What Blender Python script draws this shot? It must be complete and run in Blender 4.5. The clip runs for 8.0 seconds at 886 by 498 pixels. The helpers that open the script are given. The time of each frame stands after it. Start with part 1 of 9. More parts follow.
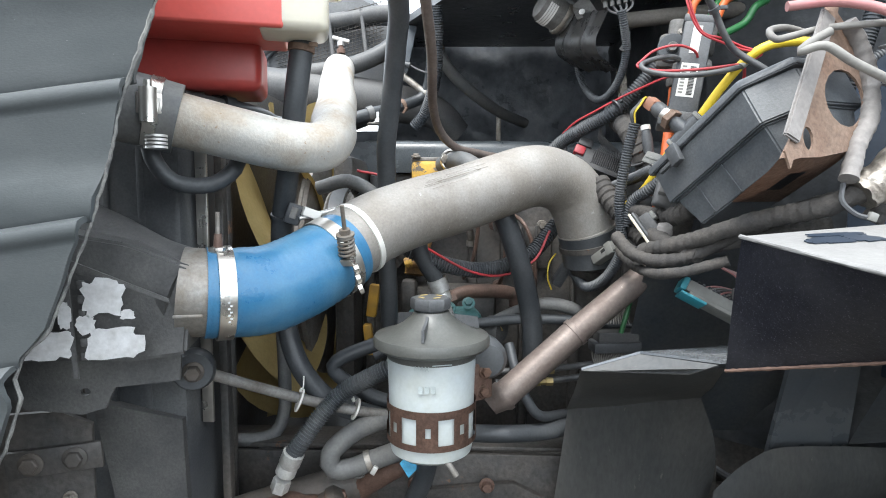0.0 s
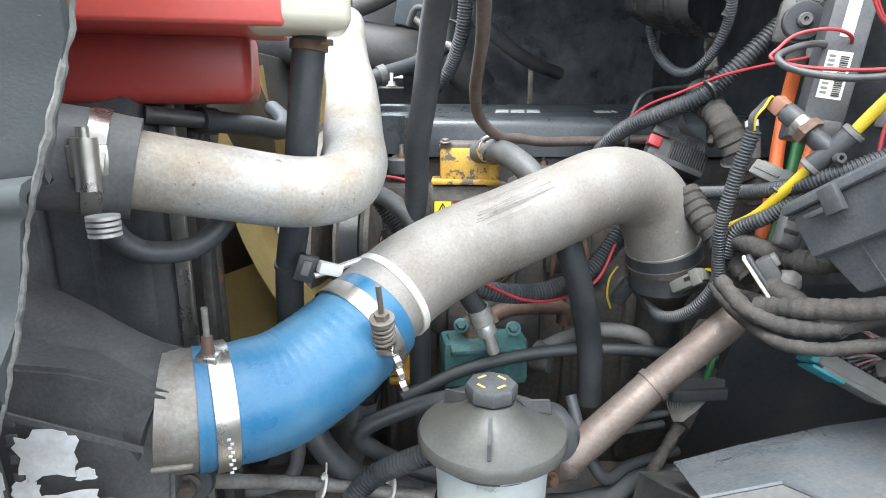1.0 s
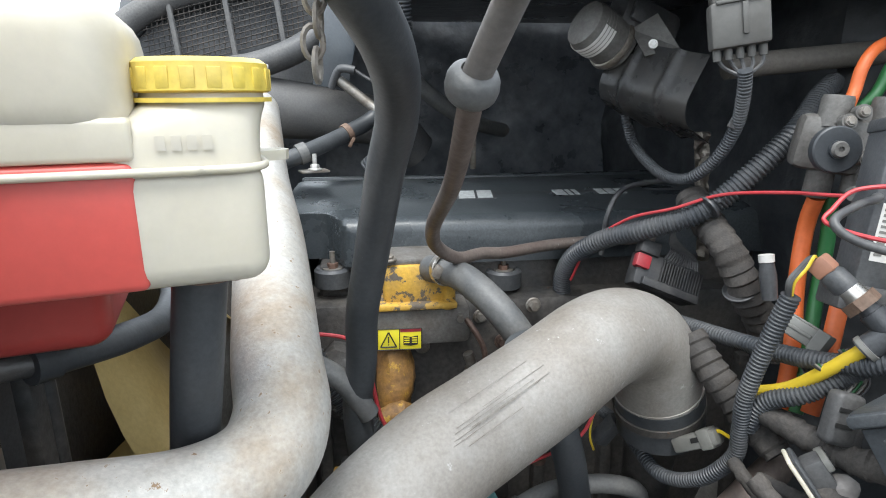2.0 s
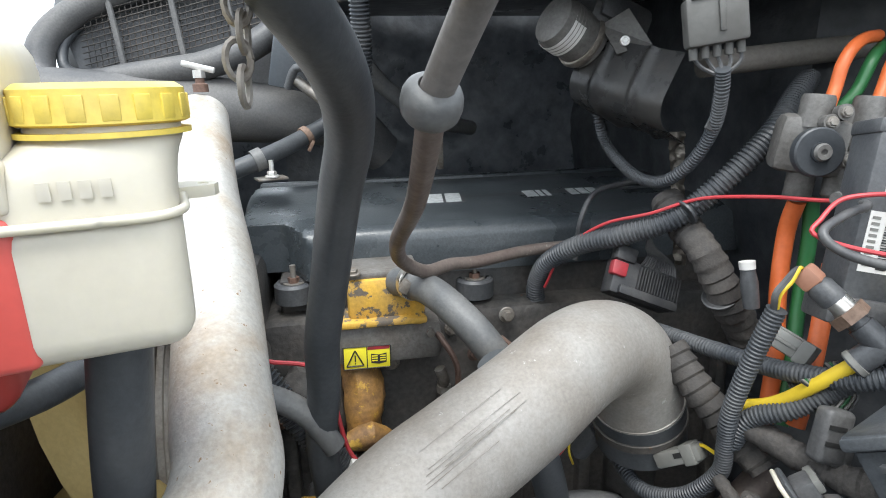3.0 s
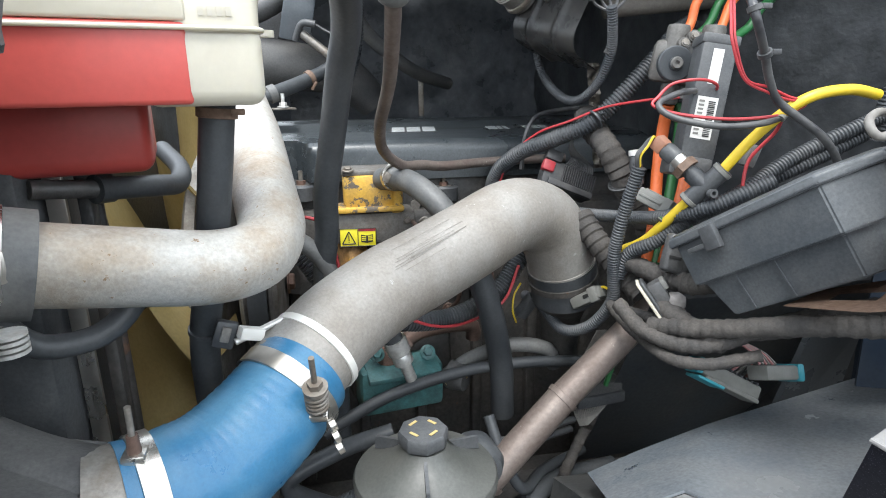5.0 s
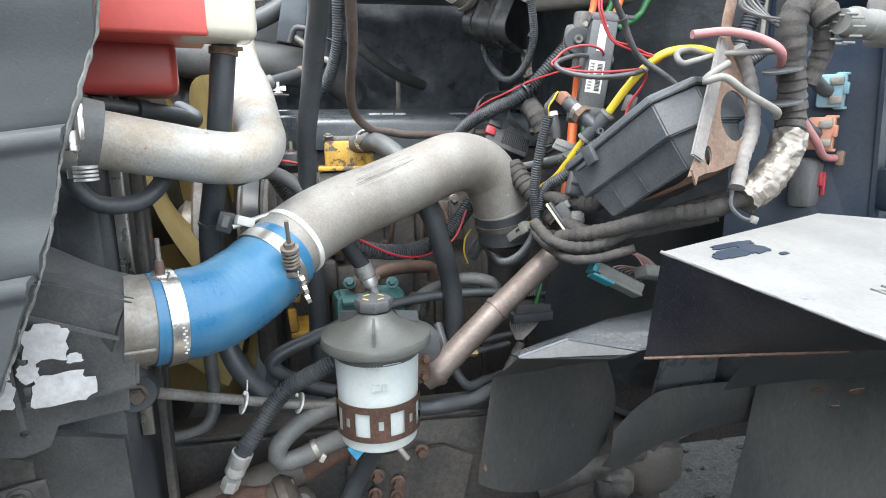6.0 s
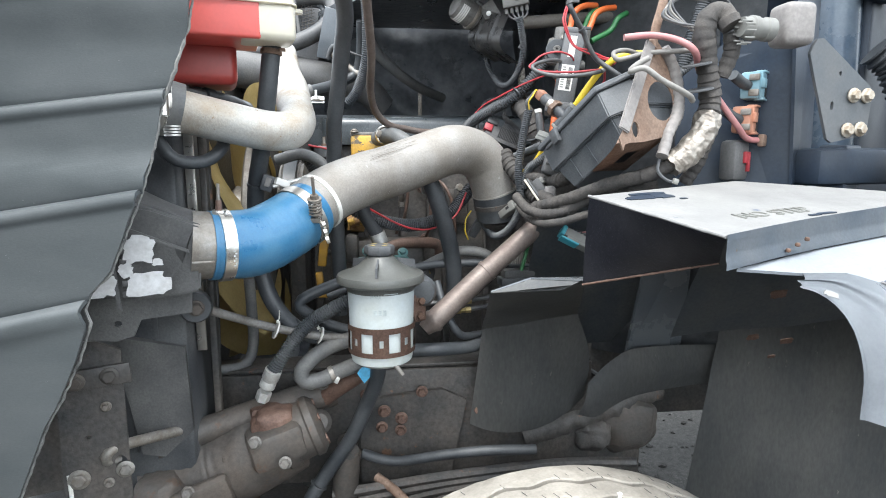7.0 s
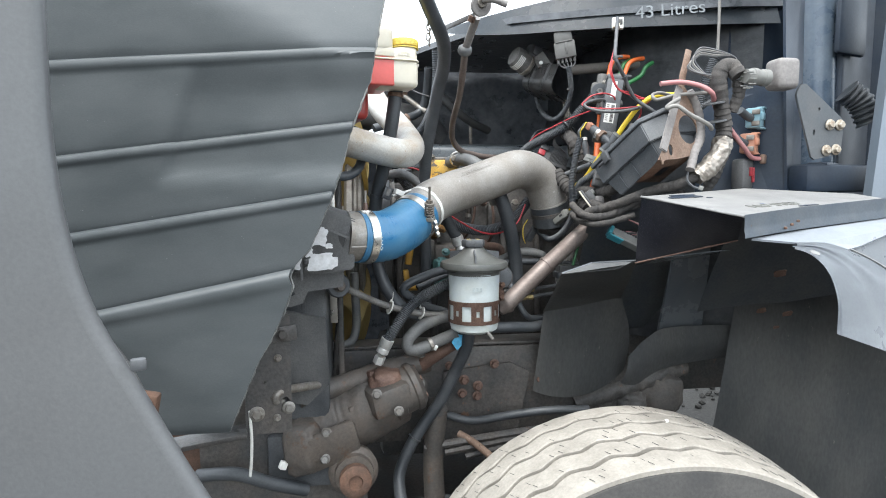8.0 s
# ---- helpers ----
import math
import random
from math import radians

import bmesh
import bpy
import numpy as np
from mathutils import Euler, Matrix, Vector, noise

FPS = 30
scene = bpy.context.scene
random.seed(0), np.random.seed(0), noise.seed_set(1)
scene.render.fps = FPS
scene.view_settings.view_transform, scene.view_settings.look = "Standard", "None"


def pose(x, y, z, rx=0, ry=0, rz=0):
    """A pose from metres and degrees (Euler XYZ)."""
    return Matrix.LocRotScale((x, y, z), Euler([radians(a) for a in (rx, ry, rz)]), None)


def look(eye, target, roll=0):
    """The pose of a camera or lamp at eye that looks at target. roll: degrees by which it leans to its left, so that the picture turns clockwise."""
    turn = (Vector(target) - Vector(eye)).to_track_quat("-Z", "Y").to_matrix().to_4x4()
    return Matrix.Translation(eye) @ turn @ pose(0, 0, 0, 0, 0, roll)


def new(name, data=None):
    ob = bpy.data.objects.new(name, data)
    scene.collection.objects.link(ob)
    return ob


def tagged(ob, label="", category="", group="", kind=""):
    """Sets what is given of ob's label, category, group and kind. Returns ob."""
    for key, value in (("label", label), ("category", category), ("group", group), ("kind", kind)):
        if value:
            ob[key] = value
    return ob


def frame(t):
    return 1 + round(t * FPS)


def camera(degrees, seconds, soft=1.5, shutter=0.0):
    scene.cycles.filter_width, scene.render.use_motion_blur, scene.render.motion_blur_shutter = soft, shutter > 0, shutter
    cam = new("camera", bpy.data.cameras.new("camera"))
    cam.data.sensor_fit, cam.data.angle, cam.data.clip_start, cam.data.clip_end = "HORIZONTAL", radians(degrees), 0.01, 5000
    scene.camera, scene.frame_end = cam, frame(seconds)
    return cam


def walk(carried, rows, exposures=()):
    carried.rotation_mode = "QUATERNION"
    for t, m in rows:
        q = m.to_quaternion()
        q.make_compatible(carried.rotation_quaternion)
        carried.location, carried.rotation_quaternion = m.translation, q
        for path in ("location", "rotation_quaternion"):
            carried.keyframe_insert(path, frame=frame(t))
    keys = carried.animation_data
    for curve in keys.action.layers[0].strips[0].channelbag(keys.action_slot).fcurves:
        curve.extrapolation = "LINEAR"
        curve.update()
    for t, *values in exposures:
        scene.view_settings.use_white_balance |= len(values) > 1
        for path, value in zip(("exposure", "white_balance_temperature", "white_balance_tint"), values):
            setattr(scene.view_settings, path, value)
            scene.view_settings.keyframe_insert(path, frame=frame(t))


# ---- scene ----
cam = camera(74.7, 8.0, 1.0)
PATH = [
    (0, (0.1141, 0.0263, 1.5649), (0.0509, 2.0172, 1.3855), 0.27),
    (0.5, (0.0410, 0.1089, 1.6315), (-0.0376, 2.0619, 1.2079), 0.54),
    (1, (0.0241, 0.2727, 1.7229), (-0.0083, 2.2124, 1.2367), 0.02),
    (1.5, (0.0154, 0.4235, 1.8333), (0.0720, 2.3610, 1.3404), -0.31),
    (2, (-0.0135, 0.5216, 1.8867), (0.2284, 2.4396, 1.3741), -0.27),
    (2.2, (0.0085, 0.5471, 1.9088), (0.2403, 2.4623, 1.3812), -1.38),
    (3.3, (-0.0131, 0.5740, 1.8914), (0.3427, 2.4639, 1.3422), -1.00),
    (3.5, (-0.0224, 0.5638, 1.8766), (0.3305, 2.4528, 1.3224), -1.05),
    (4, (-0.0217, 0.5600, 1.8763), (0.3353, 2.4476, 1.3199), -1.04),
    (4.5, (-0.0089, 0.4507, 1.8563), (0.3484, 2.3387, 1.3015), -0.88),
    (5, (-0.0159, 0.2845, 1.8057), (0.3406, 2.1736, 1.2541), -0.65),
    (5.2, (-0.0269, 0.2234, 1.7811), (0.3289, 2.1119, 1.2273), -0.70),
    (6.3, (0.0537, -0.0671, 1.6421), (0.3966, 1.8686, 1.2737), -0.47),
    (6.5, (0.0701, -0.1166, 1.6224), (0.3751, 1.8281, 1.2685), -0.32),
    (7, (0.0652, -0.2565, 1.5877), (0.2903, 1.7058, 1.2735), -0.14),
    (7.5, (-0.0134, -0.4541, 1.5666), (0.2198, 1.5100, 1.2704), -0.16),
    (8, (-0.1793, -0.5863, 1.5427), (0.0517, 1.3902, 1.3424), -0.41),
]
EXPOSURES = [(0, 1.75), (0.5, 2.03), (1, 1.92), (1.5, 1.54), (2, 1.32), (2.2, 1.32), (3.3, 1.43), (4, 1.48), (4.5, 1.52), (5, 1.56), (5.2, 1.60), (6.3, 1.90), (7, 1.86), (7.5, 1.68), (8, 1.62)]
walk(cam, [(t, look(eye, target, roll)) for t, eye, target, roll in PATH], [(t, stops, 6250, 7) for t, stops in EXPOSURES])

# ---- daylight: an overcast sky, soft sun from high behind the viewer ----
world = bpy.data.worlds.new("world")
scene.world = world
world.use_nodes = True
wn, wl = world.node_tree.nodes, world.node_tree.links
wn.clear()
sky = wn.new("ShaderNodeTexSky")
sky.sky_type, sky.sun_disc = "NISHITA", False
sky.sun_elevation, sky.sun_rotation = radians(60), radians(200)
sky.air_density, sky.dust_density, sky.ozone_density = 1.0, 4.0, 1.0
soft_sky = wn.new("ShaderNodeMix")
soft_sky.data_type = "RGBA"
soft_sky.inputs[0].default_value = 0.78
soft_sky.inputs[7].default_value = (11.5, 12.0, 12.6, 1)
wbg = wn.new("ShaderNodeBackground")
wbg.inputs[1].default_value = 0.105
wout = wn.new("ShaderNodeOutputWorld")
wl.new(sky.outputs[0], soft_sky.inputs[6])
wl.new(soft_sky.outputs[2], wbg.inputs[0])
wl.new(wbg.outputs[0], wout.inputs[0])
sun_data = bpy.data.lights.new("sun", "SUN")
sun_data.energy, sun_data.angle, sun_data.color = 1.3, radians(25), (1.0, 0.97, 0.93)
sun = new("sun", sun_data)
sun.matrix_world = look((-0.6, -1.6, 4.0), (0, 0, 0))


# ---- materials ----
def mat(name, col, rough=0.5, metal=0.0, dirt=None, amount=0.5, scale=9.0, fine=140.0, vary=0.25, bump=0.15,
        sharp=0.18, wear=None, wear_amount=0.0, wear_scale=30.0, stretch=(1, 1, 1), sub=0.0, trans=0.0, rand=0.0):
    m = bpy.data.materials.new(name)
    m.use_nodes = True
    nodes, links = m.node_tree.nodes, m.node_tree.links
    p = nodes["Principled BSDF"]
    tc = nodes.new("ShaderNodeTexCoord")
    mp = nodes.new("ShaderNodeMapping")
    mp.inputs["Scale"].default_value = stretch
    links.new(tc.outputs["Object"], mp.inputs["Vector"])

    def noise_tex(sc, detail=6.0, ro=0.6):
        n = nodes.new("ShaderNodeTexNoise")
        n.inputs["Scale"].default_value, n.inputs["Detail"].default_value = sc, detail
        n.inputs["Roughness"].default_value = ro
        links.new(mp.outputs[0], n.inputs["Vector"])
        return n

    def ramp(src, lo, hi, a=0.0, b=1.0):
        r = nodes.new("ShaderNodeMapRange")
        r.inputs["From Min"].default_value, r.inputs["From Max"].default_value = lo, hi
        r.inputs["To Min"].default_value, r.inputs["To Max"].default_value = a, b
        links.new(src, r.inputs["Value"])
        return r.outputs[0]

    def mix(fac, a, b, blend="MIX"):
        x = nodes.new("ShaderNodeMix")
        x.data_type, x.blend_type = "RGBA", blend
        for sock, val in ((0, fac), (6, a), (7, b)):
            if isinstance(val, (tuple, list)):
                x.inputs[sock].default_value = (*val, 1)
            elif isinstance(val, float):
                x.inputs[sock].default_value = val
            else:
                links.new(val, x.inputs[sock])
        return x.outputs[2]

    coarse, grain = noise_tex(scale), noise_tex(fine, 4.0)
    g = ramp(grain.outputs[0], 0.3, 0.7, 1 - vary, 1 + vary)
    c = tuple(col)
    if dirt is not None:
        f = ramp(coarse.outputs[0], 0.5 + (0.5 - amount) * 0.4 - sharp, 0.5 + (0.5 - amount) * 0.4 + sharp)
        c = mix(f, c, tuple(dirt))
    if wear is not None:
        wn_ = noise_tex(wear_scale, 8.0, 0.7)
        edge = 0.72 - 0.3 * wear_amount
        c = mix(ramp(wn_.outputs[0], edge, edge + 0.03), c, tuple(wear))
    comb = nodes.new("ShaderNodeCombineColor")
    for k in range(3):
        links.new(g, comb.inputs[k])
    c = mix(1.0, c, comb.outputs[0], "MULTIPLY")
    if rand:
        info = nodes.new("ShaderNodeObjectInfo")
        rr = ramp(info.outputs["Random"], 0, 1, 1 - rand, 1 + rand)
        cc = nodes.new("ShaderNodeCombineColor")
        for k in range(3):
            links.new(rr, cc.inputs[k])
        c = mix(1.0, c, cc.outputs[0], "MULTIPLY")
    links.new(c, p.inputs["Base Color"])
    links.new(ramp(coarse.outputs[0], 0.3, 0.7, max(0.03, rough - 0.1), min(1, rough + 0.12)), p.inputs["Roughness"])
    p.inputs["Metallic"].default_value = metal
    if sub:
        p.inputs["Subsurface Weight"].default_value = sub
        p.inputs["Subsurface Radius"].default_value = (0.02, 0.02, 0.015)
        p.inputs["Subsurface Scale"].default_value = 0.5
    if trans:
        p.inputs["Transmission Weight"].default_value = trans
    if bump:
        b = nodes.new("ShaderNodeBump")
        b.inputs["Strength"].default_value, b.inputs["Distance"].default_value = bump, 0.002
        links.new(grain.outputs[0], b.inputs["Height"])
        links.new(b.outputs[0], p.inputs["Normal"])
    return m


ALU = mat("weathered aluminium", (0.312, 0.299, 0.279), 0.62, 0.22, (0.205, 0.180, 0.153), 0.45, 7, 260, 0.12, 0.3, sharp=0.16, wear=(0.385, 0.375, 0.355), wear_amount=0.24, wear_scale=70)
ALU_STAIN = mat("stained aluminium", (0.44, 0.425, 0.395), 0.50, 0.3, (0.31, 0.235, 0.155), 0.30, 10, 260, 0.14, 0.25, sharp=0.14, wear=(0.22, 0.15, 0.09), wear_amount=0.30, wear_scale=130)
STEEL = mat("bright clamp steel", (0.66, 0.64, 0.60), 0.3, 0.95, (0.45, 0.42, 0.38), 0.4, 25, 200, 0.08, 0.08)
ZINC = mat("zinc plated fitting", (0.66, 0.66, 0.64), 0.38, 0.55, (0.46, 0.44, 0.41), 0.4, 60, 250, 0.1, 0.1)
BOLTZ = mat("stained zinc bolt", (0.42, 0.39, 0.33), 0.42, 0.5, (0.24, 0.17, 0.11), 0.42, 90, 250, 0.1, 0.1)
DULL = mat("dull grey steel", (0.30, 0.29, 0.27), 0.55, 0.6, (0.18, 0.15, 0.12), 0.5, 30, 200, 0.15, 0.2)
BLUE = mat("blue silicone", (0.026, 0.128, 0.255), 0.34, 0.0, (0.072, 0.182, 0.282), 0.45, 14, 320, 0.08, 0.15)
RUBBER = mat("black rubber hose", (0.034, 0.038, 0.043), 0.45, 0.0, (0.072, 0.076, 0.080), 0.42, 10, 220, 0.15, 0.12, wear=(0.17, 0.17, 0.165), wear_amount=0.04, wear_scale=120)
RUBBER_D = mat("dusty rubber hose", (0.085, 0.089, 0.092), 0.52, 0.0, (0.165, 0.161, 0.152), 0.45, 14, 220, 0.15, 0.15)
CONDUIT = mat("black corrugated conduit", (0.036, 0.041, 0.048), 0.46, 0.0, (0.088, 0.090, 0.092), 0.38, 15, 200, 0.2, 0.1)
TAPE = mat("dusty cloth tape", (0.036, 0.034, 0.033), 0.82, 0.0, (0.085, 0.076, 0.068), 0.45, 26, 300, 0.25, 0.35)
PLASTIC = mat("black plastic", (0.042, 0.045, 0.050), 0.45, 0.0, (0.098, 0.100, 0.102), 0.42, 10, 260, 0.2, 0.15)
COVER = mat("grey black valve cover plastic", (0.034, 0.041, 0.046), 0.30, 0.0, (0.074, 0.082, 0.088), 0.48, 8, 300, 0.25, 0.2, wear=(0.17, 0.165, 0.155), wear_amount=0.12, wear_scale=60)
GLOSSP = mat("glossy black moulded plastic", (0.046, 0.047, 0.049), 0.27, 0.0, (0.088, 0.082, 0.077), 0.42, 14, 200, 0.15, 0.08, sharp=0.14, wear=(0.13, 0.115, 0.10), wear_amount=0.10, wear_scale=90)
PLASTIC_D = mat("dusty dark plastic", (0.052, 0.053, 0.056), 0.52, 0.0, (0.125, 0.121, 0.116), 0.45, 10, 260, 0.2, 0.2)
FLANGE = mat("dusty brown-grey flange", (0.105, 0.096, 0.086), 0.62, 0.0, (0.16, 0.145, 0.125), 0.5, 14, 220, 0.15, 0.2)
BOXP = mat("grey black fuse box plastic", (0.050, 0.056, 0.063), 0.44, 0.0, (0.098, 0.102, 0.106), 0.42, 14, 300, 0.2, 0.15, wear=(0.13, 0.13, 0.125), wear_amount=0.05, wear_scale=120)
HOOD = mat("scuffed grey liner plastic", (0.066, 0.074, 0.077), 0.46, 0.0, (0.088, 0.096, 0.099), 0.5, 5, 260, 0.08, 0.1, wear=(0.26, 0.27, 0.27), wear_amount=0.12, wear_scale=90, stretch=(1, 1, 2.5))
HOOD_EDGE = mat("chipped pale resin edge", (0.26, 0.26, 0.24), 0.8, 0.0, (0.10, 0.10, 0.10), 0.55, 30, 200, 0.2, 0.4)
FLARE = mat("satin grey fender plastic", (0.098, 0.101, 0.104), 0.40, 0.0, (0.078, 0.078, 0.079), 0.5, 3, 260, 0.08, 0.06)
CAC = mat("black tank plastic", (0.044, 0.044, 0.046), 0.48, 0.0, (0.110, 0.108, 0.104), 0.5, 9, 260, 0.2, 0.25)
PAPER = mat("torn white sticker", (0.60, 0.60, 0.60), 0.75, 0.0, (0.44, 0.43, 0.42), 0.4, 45, 150, 0.1, 0.2)
CREAM = mat("cream translucent plastic", (0.58, 0.545, 0.455), 0.38, 0.0, (0.545, 0.50, 0.405), 0.45, 8, 120, 0.03, 0.04, sub=0.35)
REDTANK = mat("coolant behind translucent plastic", (0.58, 0.095, 0.08), 0.36, 0.0, (0.51, 0.08, 0.065), 0.45, 6, 120, 0.04, 0.04, sub=0.25)
DARKRED = mat("darker red tank sump", (0.43, 0.06, 0.05), 0.38, 0.0, (0.30, 0.045, 0.04), 0.5, 6, 120, 0.05, 0.04, sub=0.2)
YELLOWCAP = mat("yellow cap plastic", (0.78, 0.60, 0.10), 0.45, 0.0, (0.60, 0.45, 0.12), 0.35, 25, 160, 0.1, 0.1)
MILK = mat("white reservoir plastic", (0.47, 0.515, 0.525), 0.45, 0.0, (0.42, 0.44, 0.415), 0.4, 12, 160, 0.05, 0.06, sub=0.2)
MOULD = mat("faint moulded mark", (0.36, 0.40, 0.40), 0.5, bump=0.0)
LID = mat("dark grey lid plastic", (0.058, 0.060, 0.056), 0.40, 0.0, (0.092, 0.092, 0.084), 0.5, 12, 260, 0.15, 0.12, wear=(0.16, 0.155, 0.14), wear_amount=0.05, wear_scale=90)
RUSTBAND = mat("brown rusted band", (0.173, 0.105, 0.078), 0.62, 0.25, (0.112, 0.068, 0.053), 0.5, 30, 220, 0.25, 0.3)
RUST = mat("rusty steel", (0.14, 0.075, 0.047), 0.8, 0.1, (0.078, 0.050, 0.038), 0.5, 20, 160, 0.3, 0.5)
RUSTTUBE = mat("dull brown steel tube", (0.215, 0.180, 0.160), 0.5, 0.4, (0.145, 0.112, 0.098), 0.5, 18, 180, 0.15, 0.2, wear=(0.34, 0.31, 0.28), wear_amount=0.25, wear_scale=60)
BROWNPIPE = mat("oxidised brown pipe", (0.168, 0.105, 0.081), 0.5, 0.3, (0.098, 0.070, 0.059), 0.5, 30, 200, 0.2, 0.2)
BRKT = mat("rusted tan bracket", (0.215, 0.150, 0.112), 0.7, 0.15, (0.135, 0.082, 0.056), 0.5, 16, 180, 0.25, 0.3, wear=(0.09, 0.06, 0.045), wear_amount=0.2, wear_scale=70)
YENGINE = mat("yellow engine paint", (0.62, 0.37, 0.05), 0.5, 0.0, (0.40, 0.25, 0.07), 0.4, 20, 200, 0.15, 0.2, wear=(0.12, 0.10, 0.08), wear_amount=0.62, wear_scale=38)
YCLIP = mat("oily yellow plastic clip", (0.48, 0.27, 0.03), 0.5, 0.0, (0.30, 0.17, 0.04), 0.4, 40, 160, 0.12, 0.1)
RUSTYEL = mat("rusty yellow casting paint", (0.32, 0.17, 0.04), 0.6, 0.0, (0.16, 0.09, 0.045), 0.5, 26, 160, 0.3, 0.4, wear=(0.42, 0.25, 0.04), wear_amount=0.5, wear_scale=30)
YBRASS = mat("brass fitting", (0.55, 0.42, 0.18), 0.4, 0.8, (0.35, 0.27, 0.14), 0.5, 50, 200, 0.1, 0.1)
CASTG = mat("grey cast housing", (0.21, 0.205, 0.195), 0.6, 0.3, (0.12, 0.105, 0.09), 0.5, 20, 200, 0.2, 0.3)
# Casting grey is lowered to carry the shade under the cowl.
VALVEG = mat("oxidised grey casting darkened for shade", (0.150, 0.146, 0.139), 0.62, 0.2, (0.09, 0.084, 0.077), 0.5, 26, 220, 0.2, 0.35)
BLOCK = mat("oily dark engine block", (0.050, 0.050, 0.050), 0.5, 0.2, (0.092, 0.082, 0.073), 0.42, 14, 120, 0.3, 0.5, wear=(0.16, 0.075, 0.035), wear_amount=0.16, wear_scale=22)
TEAL = mat("teal pump paint", (0.07, 0.20, 0.20), 0.5, 0.0, (0.05, 0.09, 0.09), 0.5, 30, 160, 0.2, 0.3)
CHASSIS = mat("grimy black chassis", (0.046, 0.047, 0.048), 0.5, 0.1, (0.092, 0.080, 0.070), 0.5, 10, 120, 0.3, 0.5, wear=(0.13, 0.075, 0.048), wear_amount=0.24, wear_scale=18)
GEAR = mat("dirty cast gearbox", (0.064, 0.061, 0.058), 0.58, 0.2, (0.112, 0.091, 0.075), 0.5, 9, 120, 0.18, 0.4, wear=(0.10, 0.068, 0.05), wear_amount=0.4, wear_scale=20)
# Base colour raised above true black to stand in for lens haze in the bay.
FIREWALL = mat("black insulation lifted for haze", (0.062, 0.067, 0.074), 0.32, 0.0, (0.112, 0.117, 0.125), 0.4, 12, 38, 0.3, 1.0)
FOIL = mat("dusty foil wrap", (0.30, 0.275, 0.24), 0.42, 0.7, (0.20, 0.175, 0.15), 0.5, 60, 90, 0.25, 1.0)
STEPTOP = mat("worn white painted step", (0.225, 0.220, 0.212), 0.55, 0.0, (0.165, 0.161, 0.157), 0.45, 9, 200, 0.08, 0.2, wear=(0.03, 0.05, 0.10), wear_amount=0.16, wear_scale=14)
ARCHTOP = mat("dusty blue-grey arch panel", (0.100, 0.115, 0.132), 0.18, 0.0, (0.16, 0.165, 0.17), 0.5, 6, 200, 0.15, 0.08, wear=(0.055, 0.065, 0.08), wear_amount=0.2, wear_scale=20)
DARKWALL = mat("black cab insulation", (0.046, 0.050, 0.056), 0.38, 0.0, (0.088, 0.092, 0.098), 0.4, 12, 38, 0.3, 1.0)
ARCHWALL = mat("dusty navy underside paint", (0.066, 0.079, 0.093), 0.45, 0.0, (0.125, 0.125, 0.122), 0.5, 8, 160, 0.15, 0.15)
STEPFACE = mat("speckled black paint", (0.018, 0.019, 0.027), 0.38, 0.0, (0.045, 0.045, 0.053), 0.4, 12, 200, 0.2, 0.3, wear=(0.13, 0.13, 0.145), wear_amount=0.42, wear_scale=620)
SKIRT = mat("dusty blue paint", (0.075, 0.100, 0.132), 0.38, 0.0, (0.165, 0.180, 0.195), 0.55, 10, 200, 0.1, 0.08, wear=(0.16, 0.09, 0.05), wear_amount=0.12, wear_scale=30)
SILVER = mat("silver grey fender paint", (0.30, 0.32, 0.345), 0.33, 0.1, (0.22, 0.235, 0.255), 0.5, 8, 200, 0.06, 0.06)
CABBLUE = mat("dark navy cab paint", (0.016, 0.026, 0.044), 0.42, 0.0, (0.036, 0.044, 0.056), 0.45, 8, 160, 0.12, 0.08)
# Lighter copy of CABBLUE; its pale tone imitates sky reflection on the pillar.
CABBLUE_L = mat("blue cab paint with painted sheen", (0.028, 0.050, 0.085), 0.25, 0.0, (0.105, 0.130, 0.158), 0.5, 9, 160, 0.1, 0.08)
DOOR = mat("grey blue door skin", (0.16, 0.19, 0.225), 0.35, 0.0, (0.16, 0.18, 0.20), 0.5, 4, 200, 0.04, 0.03)
COWL = mat("dusty grey blue cowl paint", (0.060, 0.072, 0.085), 0.24, 0.0, (0.092, 0.098, 0.104), 0.5, 6, 200, 0.08, 0.05)
COWL_L = mat("dull grey bracket paint", (0.052, 0.060, 0.068), 0.48, 0.0, (0.090, 0.092, 0.094), 0.5, 12, 200, 0.1, 0.08)
LINER = mat("dusty black wheel arch rubber", (0.070, 0.073, 0.075), 0.60, 0.0, (0.122, 0.119, 0.113), 0.5, 7, 160, 0.15, 0.2, wear=(0.17, 0.16, 0.145), wear_amount=0.22, wear_scale=55, stretch=(1, 1, 0.35))
TYRE = mat("pale dusty tyre rubber", (0.335, 0.308, 0.268), 0.9, 0.0, (0.235, 0.215, 0.186), 0.5, 14, 160, 0.12, 0.3)
# Rubber set near black so groove floors carry their shade in the colour.
TYRE_S = mat("sidewall and shaded groove rubber", (0.034, 0.033, 0.032), 0.85, 0.0, (0.065, 0.062, 0.058), 0.5, 12, 160, 0.15, 0.2)
# Gravel colour set well below real gravel, standing in for shade around the truck.
GRAVEL = mat("gravel yard darkened for shade", (0.020, 0.0195, 0.0185), 0.95, 0.0, (0.040, 0.039, 0.037), 0.45, 40, 160, 0.4, 1.0, wear=(0.085, 0.083, 0.080), wear_amount=0.3, wear_scale=90)
BEIGE = mat("cream ochre fan plastic", (0.50, 0.40, 0.185), 0.45, 0.0, (0.40, 0.30, 0.12), 0.45, 9, 160, 0.08, 0.08)
